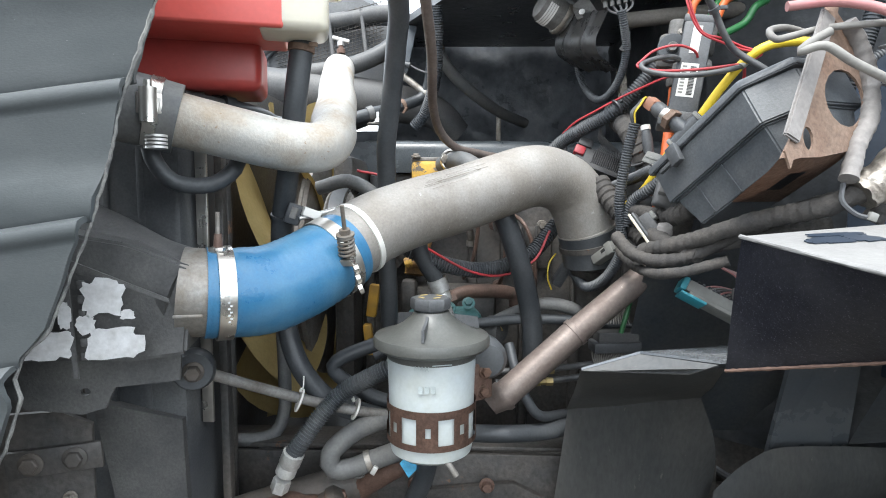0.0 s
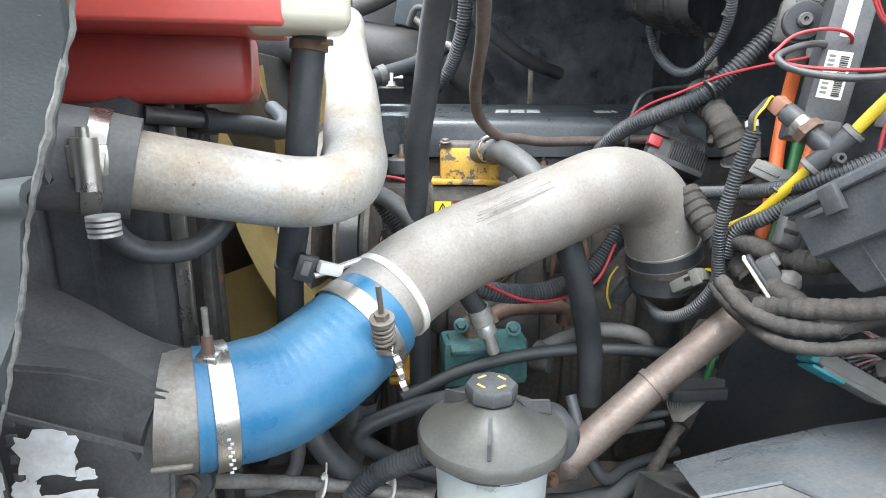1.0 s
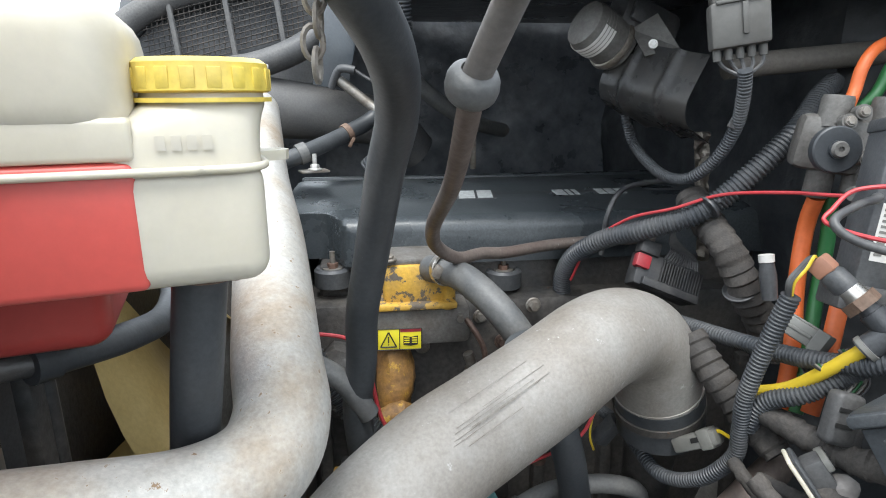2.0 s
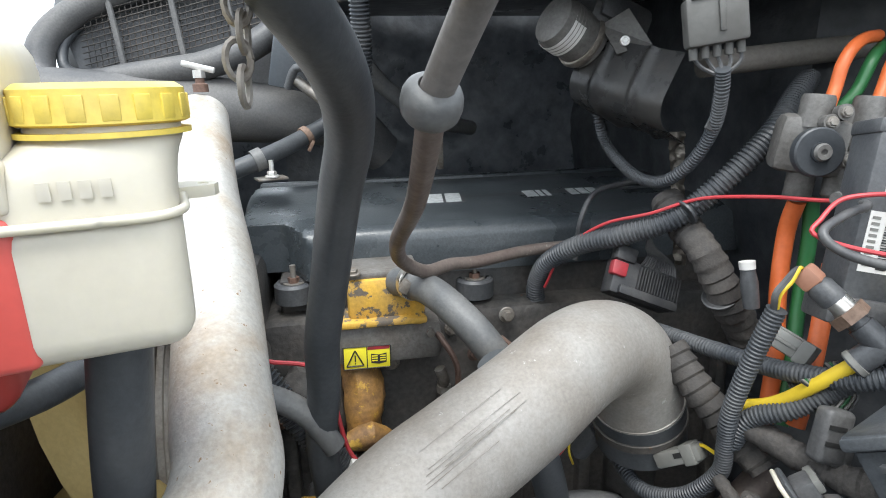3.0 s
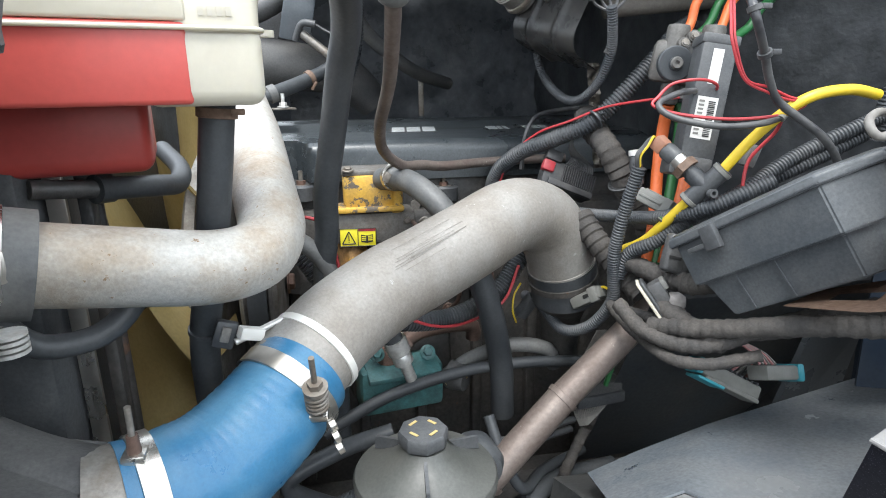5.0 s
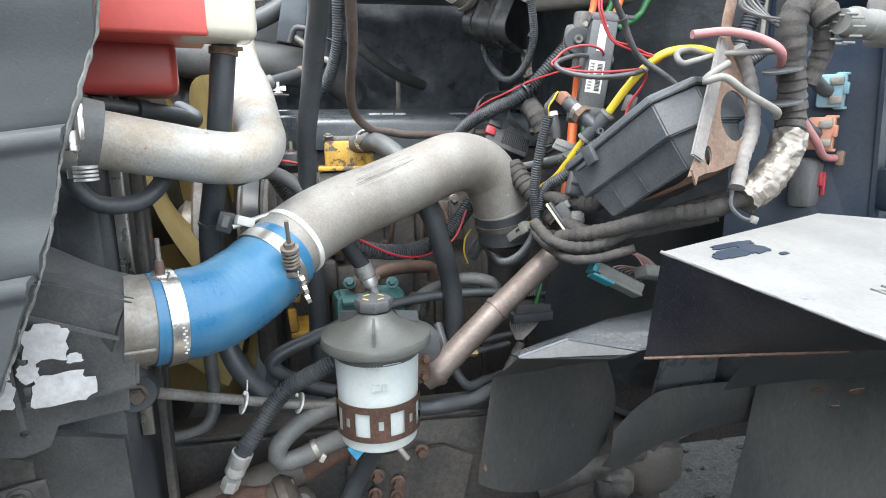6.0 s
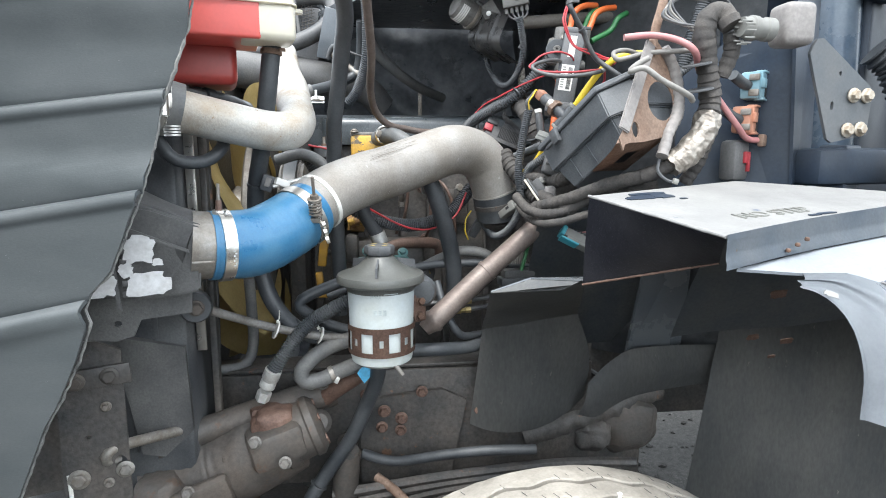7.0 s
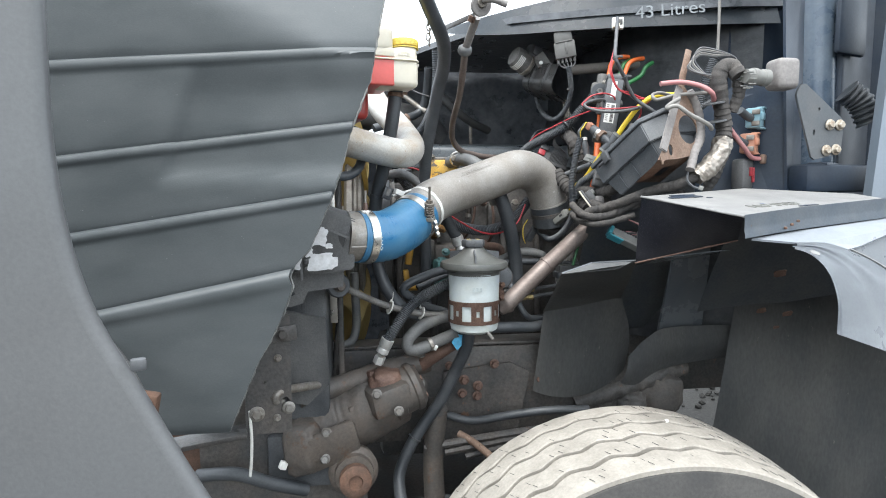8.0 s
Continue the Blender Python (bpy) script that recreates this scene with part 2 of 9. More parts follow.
ORANGE = mat("orange air line", (0.56, 0.118, 0.028), 0.42, 0.0, (0.62, 0.14, 0.04), 0.4, 20, 160, 0.06, 0.04)
GREEN = mat("green air line", (0.028, 0.145, 0.045), 0.42, 0.0, (0.025, 0.11, 0.04), 0.4, 20, 160, 0.06, 0.04)
YELLOW = mat("yellow air line", (0.74, 0.53, 0.025), 0.40, 0.0, (0.60, 0.43, 0.05), 0.38, 20, 160, 0.06, 0.04)
REDW = mat("red wire", (0.46, 0.036, 0.045), 0.45, 0.0, (0.34, 0.045, 0.05), 0.4, 30, 160, 0.08, 0.04)
PINKW = mat("faded red cable", (0.42, 0.17, 0.17), 0.5, 0.0, (0.33, 0.17, 0.16), 0.5, 30, 160, 0.08, 0.06)
BLACKW = mat("black wire", (0.037, 0.037, 0.041), 0.42, 0.0, (0.119, 0.119, 0.116), 0.4, 30, 160, 0.1, 0.05)
GREYW = mat("grey wire", (0.22, 0.21, 0.19), 0.55, 0.0, (0.14, 0.13, 0.12), 0.5, 30, 160, 0.1, 0.08)
WHITEP = mat("white nylon", (0.72, 0.71, 0.67), 0.5, 0.0, (0.6, 0.58, 0.53), 0.4, 40, 160, 0.05, 0.05)
GREYC = mat("grey connector plastic", (0.20, 0.20, 0.185), 0.55, 0.0, (0.145, 0.142, 0.13), 0.5, 25, 200, 0.1, 0.1)
# Darker copy of GREYC: the wiper connector's shade is put into its colour.
SHADEGREY = mat("grey connector plastic darkened for shade", (0.105, 0.104, 0.098), 0.55, 0.0, (0.075, 0.072, 0.066), 0.5, 25, 200, 0.12, 0.1)
TEALC = mat("teal connector plastic", (0.04, 0.30, 0.37), 0.45, 0.0, (0.05, 0.24, 0.29), 0.5, 25, 200, 0.08, 0.06)
BLUEC = mat("pale blue connector plastic", (0.20, 0.36, 0.42), 0.5, 0.0, (0.2, 0.3, 0.34), 0.5, 25, 200, 0.08, 0.06)
ORANGEC = mat("tan orange connector plastic", (0.45, 0.20, 0.12), 0.55, 0.0, (0.36, 0.19, 0.13), 0.5, 25, 200, 0.08, 0.06)
REDC = mat("red connector lock", (0.34, 0.03, 0.04), 0.42, 0.0, (0.22, 0.03, 0.035), 0.5, 60, 200, 0.1, 0.1)
# Darker than PLASTIC to offset the sun, so shade sits in the colour.
BLACKP = mat("grimy black plastic darkened for shade", (0.020, 0.021, 0.024), 0.5, 0.0, (0.052, 0.051, 0.050), 0.4, 40, 260, 0.2, 0.15)
STICKY = mat("yellow warning sticker", (0.80, 0.70, 0.03), 0.4, 0.0, (0.72, 0.62, 0.05), 0.3, 20, 160, 0.04, 0.02)
INK = mat("black ink", (0.02, 0.02, 0.02), 0.5, bump=0.0)
SILK = mat("faint pale print", (0.45, 0.47, 0.47), 0.5, bump=0.0)
CHALK = mat("silver marker ink", (0.14, 0.155, 0.165), 0.6, vary=0.45, fine=60, bump=0.0)
LABEL = mat("white paper label", (0.66, 0.65, 0.62), 0.6, 0.0, (0.52, 0.51, 0.49), 0.4, 40, 160, 0.05, 0.04)
PALEBLUE = mat("pale blue plastic tag", (0.05, 0.33, 0.55), 0.5)
DUSTROD = mat("dusty grey tape and tube", (0.175, 0.160, 0.150), 0.62, 0.1, (0.225, 0.21, 0.20), 0.5, 20, 160, 0.12, 0.2)
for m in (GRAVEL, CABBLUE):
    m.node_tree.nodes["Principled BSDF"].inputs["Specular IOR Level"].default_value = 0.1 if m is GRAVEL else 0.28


# ---- mesh helpers: all vertices in world metres ----
def finish(bm, name, material, parent=None, label="", smooth=True):
    bmesh.ops.recalc_face_normals(bm, faces=bm.faces)
    me = bpy.data.meshes.new(name)
    bm.to_mesh(me)
    bm.free()
    me.materials.append(material)
    if smooth:
        me.polygons.foreach_set("use_smooth", [True] * len(me.polygons))
        me.set_sharp_from_angle(angle=radians(38))
    ob = new(name, me)
    if parent is not None:
        ob.parent = parent
        ob.matrix_parent_inverse = Matrix.Translation(-base_of(parent))
    if label:
        ob["label"] = label
    return ob


BASES = {}


def base_of(ob):
    return BASES.get(ob.name, Vector((0, 0, 0)))


def thing(name, label, category, at=(0, 0, 0), group="", kind=""):
    ob = new(name)
    ob.empty_display_size = 0.02
    ob.location = at
    BASES[ob.name] = Vector(at)
    return tagged(ob, label, category, group, kind)


def part(name, bm, material, parent, label="", smooth=True):
    return finish(bm, name, material, parent, label, smooth)


def solo(name, bm, material, label, category, group="", kind="", smooth=True):
    return tagged(finish(bm, name, material, None, "", smooth), label, category, group, kind)


def spline(pts, step):
    """A smooth line through the points, in steps of about step metres."""
    p = [Vector(q) for q in pts]
    if len(p) == 2:
        n = max(2, int((p[1] - p[0]).length / step))
        return [p[0].lerp(p[1], k / n) for k in range(n + 1)]
    p = [2 * p[0] - p[1]] + p + [2 * p[-1] - p[-2]]
    out = []
    for k in range(1, len(p) - 2):
        a, b, c, d = p[k - 1:k + 3]
        n = max(2, int((c - b).length / step))
        for q in range(n):
            t = q / n
            out.append(0.5 * (2 * b + (c - a) * t + (2 * a - 5 * b + 4 * c - d) * t * t + (3 * b - a - 3 * c + d) * t ** 3))
    out.append(p[-2])
    return out


def sweep(line, radii, seg=16, bm=None, caps=True, rough=0.0, flat=1.0):
    bm = bm or bmesh.new()
    up = Vector((0, 0, 1))
    tan0 = (line[1] - line[0]).normalized()
    if abs(tan0.z) > 0.9:
        up = Vector((0, 1, 0))
    side = tan0.cross(up).normalized()
    rings = []
    for k, c in enumerate(line):
        tan = (line[min(k + 1, len(line) - 1)] - line[max(k - 1, 0)]).normalized()
        side = (side - tan * side.dot(tan)).normalized()
        top = tan.cross(side)
        r = radii[k] if isinstance(radii, (list, tuple)) else radii
        ring = []
        for q in range(seg):
            a = 2 * math.pi * q / seg
            rr = r
            if rough:
                rr *= 1 + rough * noise.noise(c * 60 + Vector((math.cos(a), math.sin(a), 0)) * 1.3)
            ring.append(bm.verts.new(c + side * (math.cos(a) * rr) + top * (math.sin(a) * rr * flat)))
        rings.append(ring)
    for a, b in zip(rings, rings[1:]):
        for q in range(seg):
            bm.faces.new((a[q], a[(q + 1) % seg], b[(q + 1) % seg], b[q]))
    if caps:
        bm.faces.new(rings[0])
        bm.faces.new(rings[-1])
    return bm


def tube(pts, r, seg=16, step=0.012, bm=None, rough=0.0):
    if not isinstance(r, (list, tuple)) and r < 0.008:
        step = max(0.003, r)
    line = spline(pts, step)
    if isinstance(r, (list, tuple)):
        n = len(line) - 1
        r = [r[min(int(k / n * (len(r) - 1)), len(r) - 2)] * (1 - (k / n * (len(r) - 1)) % 1) + r[min(int(k / n * (len(r) - 1)) + 1, len(r) - 1)] * ((k / n * (len(r) - 1)) % 1)
             if k < n else r[-1] for k in range(n + 1)]
    return sweep(line, r, seg, bm, rough=rough)


def corrugated(pts, r, pitch=0.0042, seg=14, bm=None, depth=0.14):
    line = spline(pts, pitch / 4)
    return sweep(line, [r * (1 - depth * (k // 2 % 2)) for k in range(len(line))], seg, bm)


def wrapped(pts, r, seg=14, bm=None):
    """A taped loom: a tube with the ridges of the winding."""
    line = spline(pts, 0.0028)
    return sweep(line, [r * (0.93 + (0.14 + 0.07 * noise.noise(c * 18)) * ((k % 5) / 5) + 0.09 * noise.noise(c * 28)) for k, c in enumerate(line)], seg, bm, rough=0.12)


def basis(axis, up=(0, 0, 1)):
    z = Vector(axis).normalized()
    u = Vector(up)
    if abs(z.dot(u.normalized())) > 0.95:
        u = Vector((0, 1, 0))
    x = u.cross(z).normalized()
    y = z.cross(x)
    return Matrix((x, y, z)).transposed().to_4x4()


def lathe(profile, at, axis=(0, 0, 1), seg=32, bm=None):
    bm = bm or bmesh.new()
    m = Matrix.Translation(at) @ basis(axis)
    rings = []
    for r, z in profile:
        if r < 1e-5:
            rings.append([bm.verts.new(m @ Vector((0, 0, z)))])
        else:
            rings.append([bm.verts.new(m @ Vector((r * math.cos(2 * math.pi * k / seg), r * math.sin(2 * math.pi * k / seg), z))) for k in range(seg)])
    for a, b in zip(rings, rings[1:]):
        for k in range(seg):
            j = (k + 1) % seg
            if len(a) == 1 and len(b) == 1:
                continue
            if len(a) == 1:
                bm.faces.new((a[0], b[k], b[j]))
            elif len(b) == 1:
                bm.faces.new((a[k], a[j], b[0]))
            else:
                bm.faces.new((a[k], a[j], b[j], b[k]))
    for ring in (rings[0], rings[-1]):
        if len(ring) > 1:
            bm.faces.new(ring)
    return bm


def box(m, sx, sy, sz, bevel=0.003, bm=None, segs=2):
    """A bevelled box of those sizes about the pose m (a Matrix, or a place)."""
    bm = bm or bmesh.new()
    if not isinstance(m, Matrix):
        m = Matrix.Translation(m)
    got = bmesh.ops.create_cube(bm, size=1, matrix=m @ Matrix.Diagonal((sx, sy, sz, 1)))
    if bevel:
        edges = list({e for v in got["verts"] for e in v.link_edges})
        bmesh.ops.bevel(bm, geom=edges, offset=bevel, segments=segs, affect="EDGES", profile=0.5)
    return bm


def prism(outline, thick, m=None, bevel=0.0, bm=None, holes=()):
    """A flat outline (in the pose's x and y) with thickness along its z; holes are (x, y, rx, ry)."""
    bm = bm or bmesh.new()
    m = m or Matrix.Identity(4)
    loops = [[Vector((x, y, 0)) for x, y in outline]]
    for hx, hy, rx, ry in holes:
        loops.append([Vector((hx + rx * math.cos(k * math.pi / 8), hy + ry * math.sin(k * math.pi / 8), 0)) for k in range(16)])
    tmp = bmesh.new()
    edges = []
    for lp in loops:
        vs = [tmp.verts.new(v) for v in lp]
        edges += [tmp.edges.new((vs[k], vs[(k + 1) % len(vs)])) for k in range(len(vs))]
    bmesh.ops.triangle_fill(tmp, use_beauty=True, use_dissolve=False, edges=edges)
    if holes:
        kill = []
        for f in tmp.faces:
            c = f.calc_center_median()
            if any(((c.x - hx) / rx) ** 2 + ((c.y - hy) / ry) ** 2 < 0.97 for hx, hy, rx, ry in holes):
                kill.append(f)
        bmesh.ops.delete(tmp, geom=kill, context="FACES")
    bmesh.ops.recalc_face_normals(tmp, faces=tmp.faces)
    got = bmesh.ops.extrude_face_region(tmp, geom=list(tmp.faces))
    for v in [g for g in got["geom"] if isinstance(g, bmesh.types.BMVert)]:
        v.co.z += thick
    remap = {}
    for v in tmp.verts:
        remap[v] = bm.verts.new(m @ v.co)
    for f in tmp.faces:
        bm.faces.new([remap[v] for v in f.verts])
    tmp.free()
    return bm


def plate(corners, thick, bm=None):
    """A flat sheet through corners in space, thickened along its normal (away from the viewer's side)."""
    pts = [Vector(c) for c in corners]
    c0 = sum(pts, Vector()) / len(pts)
    nrm = Vector()
    for k in range(len(pts)):
        nrm += (pts[k] - c0).cross(pts[(k + 1) % len(pts)] - c0)
    nrm.normalize()
    if nrm.y < 0:
        nrm = -nrm
    bm = bm or bmesh.new()
    a = [bm.verts.new(p) for p in pts]
    b = [bm.verts.new(p + nrm * thick) for p in pts]
    bm.faces.new(a)
    bm.faces.new(b)
    for k in range(len(a)):
        bm.faces.new((a[k], a[(k + 1) % len(a)], b[(k + 1) % len(a)], b[k]))
    return bm


def bolt(at, axis, r=0.008, h=0.007, washer=1.5, bm=None):
    """A hex head on a flange washer, pointing along axis."""
    bm = bm or bmesh.new()
    lathe([(0, 0), (r * washer, 0), (r * washer, 0.002), (r * washer * 0.9, 0.003), (0, 0.003)], at, axis, 20, bm)
    lathe([(0, 0.002), (r, 0.002), (r, h * 0.85), (r * 0.85, h), (0, h)], at, axis, 6, bm)
    return bm


def ring_band(at, axis, r, width, thick=0.0015, seg=40, bm=None):
    return lathe([(r, -width / 2), (r + thick, -width / 2 + 0.0005), (r + thick, width / 2 - 0.0005), (r, width / 2), (r - 0.003, width / 2), (r - 0.003, -width / 2), (r, -width / 2)], at, axis, seg, bm)


def torus_tie(at, axis, r, w=0.0022, bm=None):
    return lathe([(r, -w), (r + w * 0.9, -w * 0.6), (r + w * 0.9, w * 0.6), (r, w), (r - w, w), (r - w, -w), (r, -w)], at, axis, 20, bm)


def cable_tie(at, axis, r, tail, material, label, group=""):
    t = thing("cable_tie", label, "cable tie", at, group)
    part("strap", torus_tie(at, axis, r), material, t)
    a, b = Vector(at), Vector(tail)
    side = Vector(axis).normalized()
    m = Matrix.Translation(a + (b - a).normalized() * (r + 0.002)) @ basis(b - a)
    bm = box(m, 0.005, 0.005, 0.006, 0.001)
    part("lock_head", bm, material, t)
    part("tail", tube([a + (b - a).normalized() * r, a.lerp(b, 0.6) + side * 0.002, b], 0.0012, 6), material, t)
    return t


def text_mesh(body_text, size, m, material, parent=None, name="lettering", depth=0.0004, label=""):
    cu = bpy.data.curves.new(name, "FONT")
    cu.body, cu.size, cu.extrude, cu.align_x, cu.align_y = body_text, size, depth, "CENTER", "CENTER"
    tmp = bpy.data.objects.new("tmp_text", cu)
    scene.collection.objects.link(tmp)
    dg = bpy.context.evaluated_depsgraph_get()
    me = bpy.data.meshes.new_from_object(tmp.evaluated_get(dg))
    bpy.data.objects.remove(tmp)
    bpy.data.curves.remove(cu)
    me.transform(m)
    me.materials.clear()
    me.materials.append(material)
    ob = new(name, me)
    if parent is not None:
        ob.parent = parent
        ob.matrix_parent_inverse = Matrix.Translation(-base_of(parent))
    if label:
        ob["label"] = label
    return ob


def facing(at, right, up):
    """A pose whose x runs along right and y along up."""
    x = Vector(right).normalized()
    z = x.cross(Vector(up)).normalized()
    y = z.cross(x)
    return Matrix.Translation(at) @ Matrix((x, y, z)).transposed().to_4x4()

# ---- the setting: yard, firewall, cowl ----
def ground_sheet():
    bm = bmesh.new()
    n = 60
    grid = [[None] * (n + 1) for _ in range(n + 1)]
    for i in range(n + 1):
        for j in range(n + 1):
            u, v = 2 * i / n - 1, 2 * j / n - 1
            x, y = 1.2 + 400 * u * abs(u) ** 3, 2.0 + 400 * v * abs(v) ** 3
            grid[i][j] = bm.verts.new((x, y, 0.03 * noise.noise(Vector((x * 0.9, y * 0.9, 0))) if abs(x) < 12 else 0))
    for i in range(n):
        for j in range(n):
            bm.faces.new((grid[i][j], grid[i + 1][j], grid[i + 1][j + 1], grid[i][j + 1]))
    return bm


solo("ground", ground_sheet(), GRAVEL, "grey gravel of the yard, darkened for shade", "ground", kind="structure")


def stones():
    rng = random.Random(5)
    bm = bmesh.new()
    for _ in range(260):
        x, y = 1.7 + rng.uniform(-0.7, 0.9), 2.7 + rng.uniform(-0.9, 1.2)
        r = rng.uniform(0.008, 0.028)
        got = bmesh.ops.create_icosphere(bm, subdivisions=1, radius=r, matrix=Matrix.Translation((x, y, r * 0.4 + 0.005)) @ Matrix.Diagonal((1, rng.uniform(0.6, 1), rng.uniform(0.5, 0.8), 1)))
        for v in got["verts"]:
            v.co += Vector((rng.uniform(-1, 1), rng.uniform(-1, 1), rng.uniform(-1, 1))) * r * 0.2
    return bm


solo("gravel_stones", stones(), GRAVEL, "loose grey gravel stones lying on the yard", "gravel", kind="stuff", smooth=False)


def crumpled(corners, nx, ny, amp, freq, thick=0.01):
    """A sheet between four corners with soft folds."""
    a, b, c, d = [Vector(q) for q in corners]
    nrm = (b - a).cross(d - a).normalized()
    bm = bmesh.new()
    rows = []
    for i in range(nx + 1):
        row = []
        for j in range(ny + 1):
            u, v = i / nx, j / ny
            p = a.lerp(b, u).lerp(d.lerp(c, u), v)
            k = noise.fractal(p * freq, 1.0, 2.0, 4)
            row.append(bm.verts.new(p + nrm * amp * k))
        rows.append(row)
    for i in range(nx):
        for j in range(ny):
            bm.faces.new((rows[i][j], rows[i + 1][j], rows[i + 1][j + 1], rows[i][j + 1]))
    bmesh.ops.solidify(bm, geom=list(bm.faces), thickness=thick)
    return bm


solo("wall_engine_bay", crumpled(((-0.12, 2.0, 0.95), (1.3, 2.0, 0.95), (1.3, 2.0, 2.12), (-0.12, 2.0, 2.12)), 60, 60, 0.02, 6), FIREWALL, "black crinkled insulation sheet behind the engine", "wall", kind="structure")
solo("wall_firewall", crumpled(((0.66, 1.26, 1.02), (0.60, 2.0, 1.02), (0.60, 2.0, 2.2), (0.66, 1.26, 2.2)), 40, 60, 0.018, 7), DARKWALL, "black firewall with crinkled insulation", "wall", kind="structure")
solo("wall_tunnel", crumpled(((0.62, 1.27, 1.06), (0.93, 1.0, 1.06), (0.93, 1.0, 2.08), (0.62, 1.27, 2.08)), 30, 50, 0.008, 7), DARKWALL, "black footwell panel of the cab", "wall", kind="structure")
solo("wall_far_side", crumpled(((-1.0, 2.15, 0.55), (-0.1, 2.15, 0.55), (-0.1, 2.15, 1.80), (-1.0, 2.15, 1.80)), 30, 30, 0.02, 6), FIREWALL, "dark far side of the engine bay", "wall", kind="structure")
solo("undertray", crumpled(((-0.95, 1.16, 0.58), (0.70, 1.16, 0.58), (0.70, 2.15, 0.55), (-0.95, 2.15, 0.55)), 24, 14, 0.01, 5), CHASSIS, "grimy dark tray below the engine", "undertray")
solo("ceiling", prism([(0.109, 1.438), (-0.033, 1.70), (-0.12, 1.86), (-0.12, 1.985), (1.0, 1.985), (1.0, 0.985), (0.85, 1.005), (0.70, 1.045), (0.45, 1.14), (0.25, 1.23)], 0.02, Matrix.Translation((0, 0, 2.055))), FIREWALL, "black underside of the cowl over the engine", "ceiling", kind="structure")

# cowl: a curved painted panel under the windscreen
def cowl_sheet(z0, z1, off=0.0):
    bm = bmesh.new()
    n = 40
    low, high = [], []
    for k in range(n + 1):
        u = k / n
        x = 0.02 + 0.95 * u
        y = 1.33 - 0.36 * u - 0.05 * math.sin(math.pi * u) + off
        drop = 0.030 * max(0.0, 1 - u * 3.2) ** 2 + 0.018 - 0.016 * u
        low.append(bm.verts.new((x, y + 0.016, z0 + drop)))
        high.append(bm.verts.new((x - 0.01, y + 0.06, z1 - 0.10 * (1 - u) ** 2)))
    for k in range(n):
        bm.faces.new((low[k], low[k + 1], high[k + 1], high[k]))
    bmesh.ops.solidify(bm, geom=list(bm.faces), thickness=0.006)
    return bm


cowl = thing("cab_cowl", "dark grey-blue painted cowl panel with handwritten silver marker", "cab panel", (0.5, 1.1, 1.94))
part("panel", cowl_sheet(2.005, 2.16), COWL, cowl)
part("lower_flange", tube([(0.44, 1.24, 1.919), (0.472, 1.24, 1.922), (0.549, 1.24, 1.929), (0.655, 1.24, 1.938), (0.75, 1.24, 1.945)], 0.0155, 14), FLANGE, cowl, "dusty steel flange")
text_mesh("43 Litres", 0.052, facing((0.655, 1.016, 2.042), (1, -0.36, 0.03), (0, 0.25, 1)), CHALK, cowl, "marker_writing", 0.0008, "silver handwriting")
tabs = thing("wire_socket", "small cream socket with red wires on the cowl", "connector", (0.53, 1.07, 1.99))
part("socket", box(facing((0.525, 1.070, 2.017), (1, -0.36, 0), (0, 0.2, 1)), 0.032, 0.034, 0.012, 0.002), WHITEP, tabs)
part("cavity", box(facing((0.527, 1.063, 2.020), (1, -0.36, 0), (0, 0.2, 1)), 0.018, 0.016, 0.004, 0.001), INK, tabs, "dark socket opening")
part("plug", box(facing((0.516, 1.058, 2.007), (1, -0.36, 0), (0, 0.2, 1)), 0.02, 0.012, 0.014, 0.002), CREAM, tabs)

# ---- raised bonnet: ribbed liner, chipped rear edge, outer flare ----
EDGE = [(-0.135, 2.02), (-0.150, 1.93), (-0.160, 1.884), (-0.183, 1.764), (-0.212, 1.69), (-0.227, 1.655), (-0.240, 1.60), (-0.262, 1.536), (-0.288, 1.478), (-0.312, 1.425), (-0.342, 1.396), (-0.352, 1.372), (-0.346, 1.352), (-0.365, 1.30), (-0.395, 1.24), (-0.42, 1.199), (-0.45, 1.13), (-0.483, 1.055)]


def edge_x(z):
    for (xa, za), (xb, zb) in zip(EDGE, EDGE[1:]):
        if zb <= z <= za:
            k = (za - z) / (za - zb)
            return xa + (xb - xa) * k + 0.0022 * noise.noise(Vector((0, 0, z * 90)))
    return EDGE[-1][0]


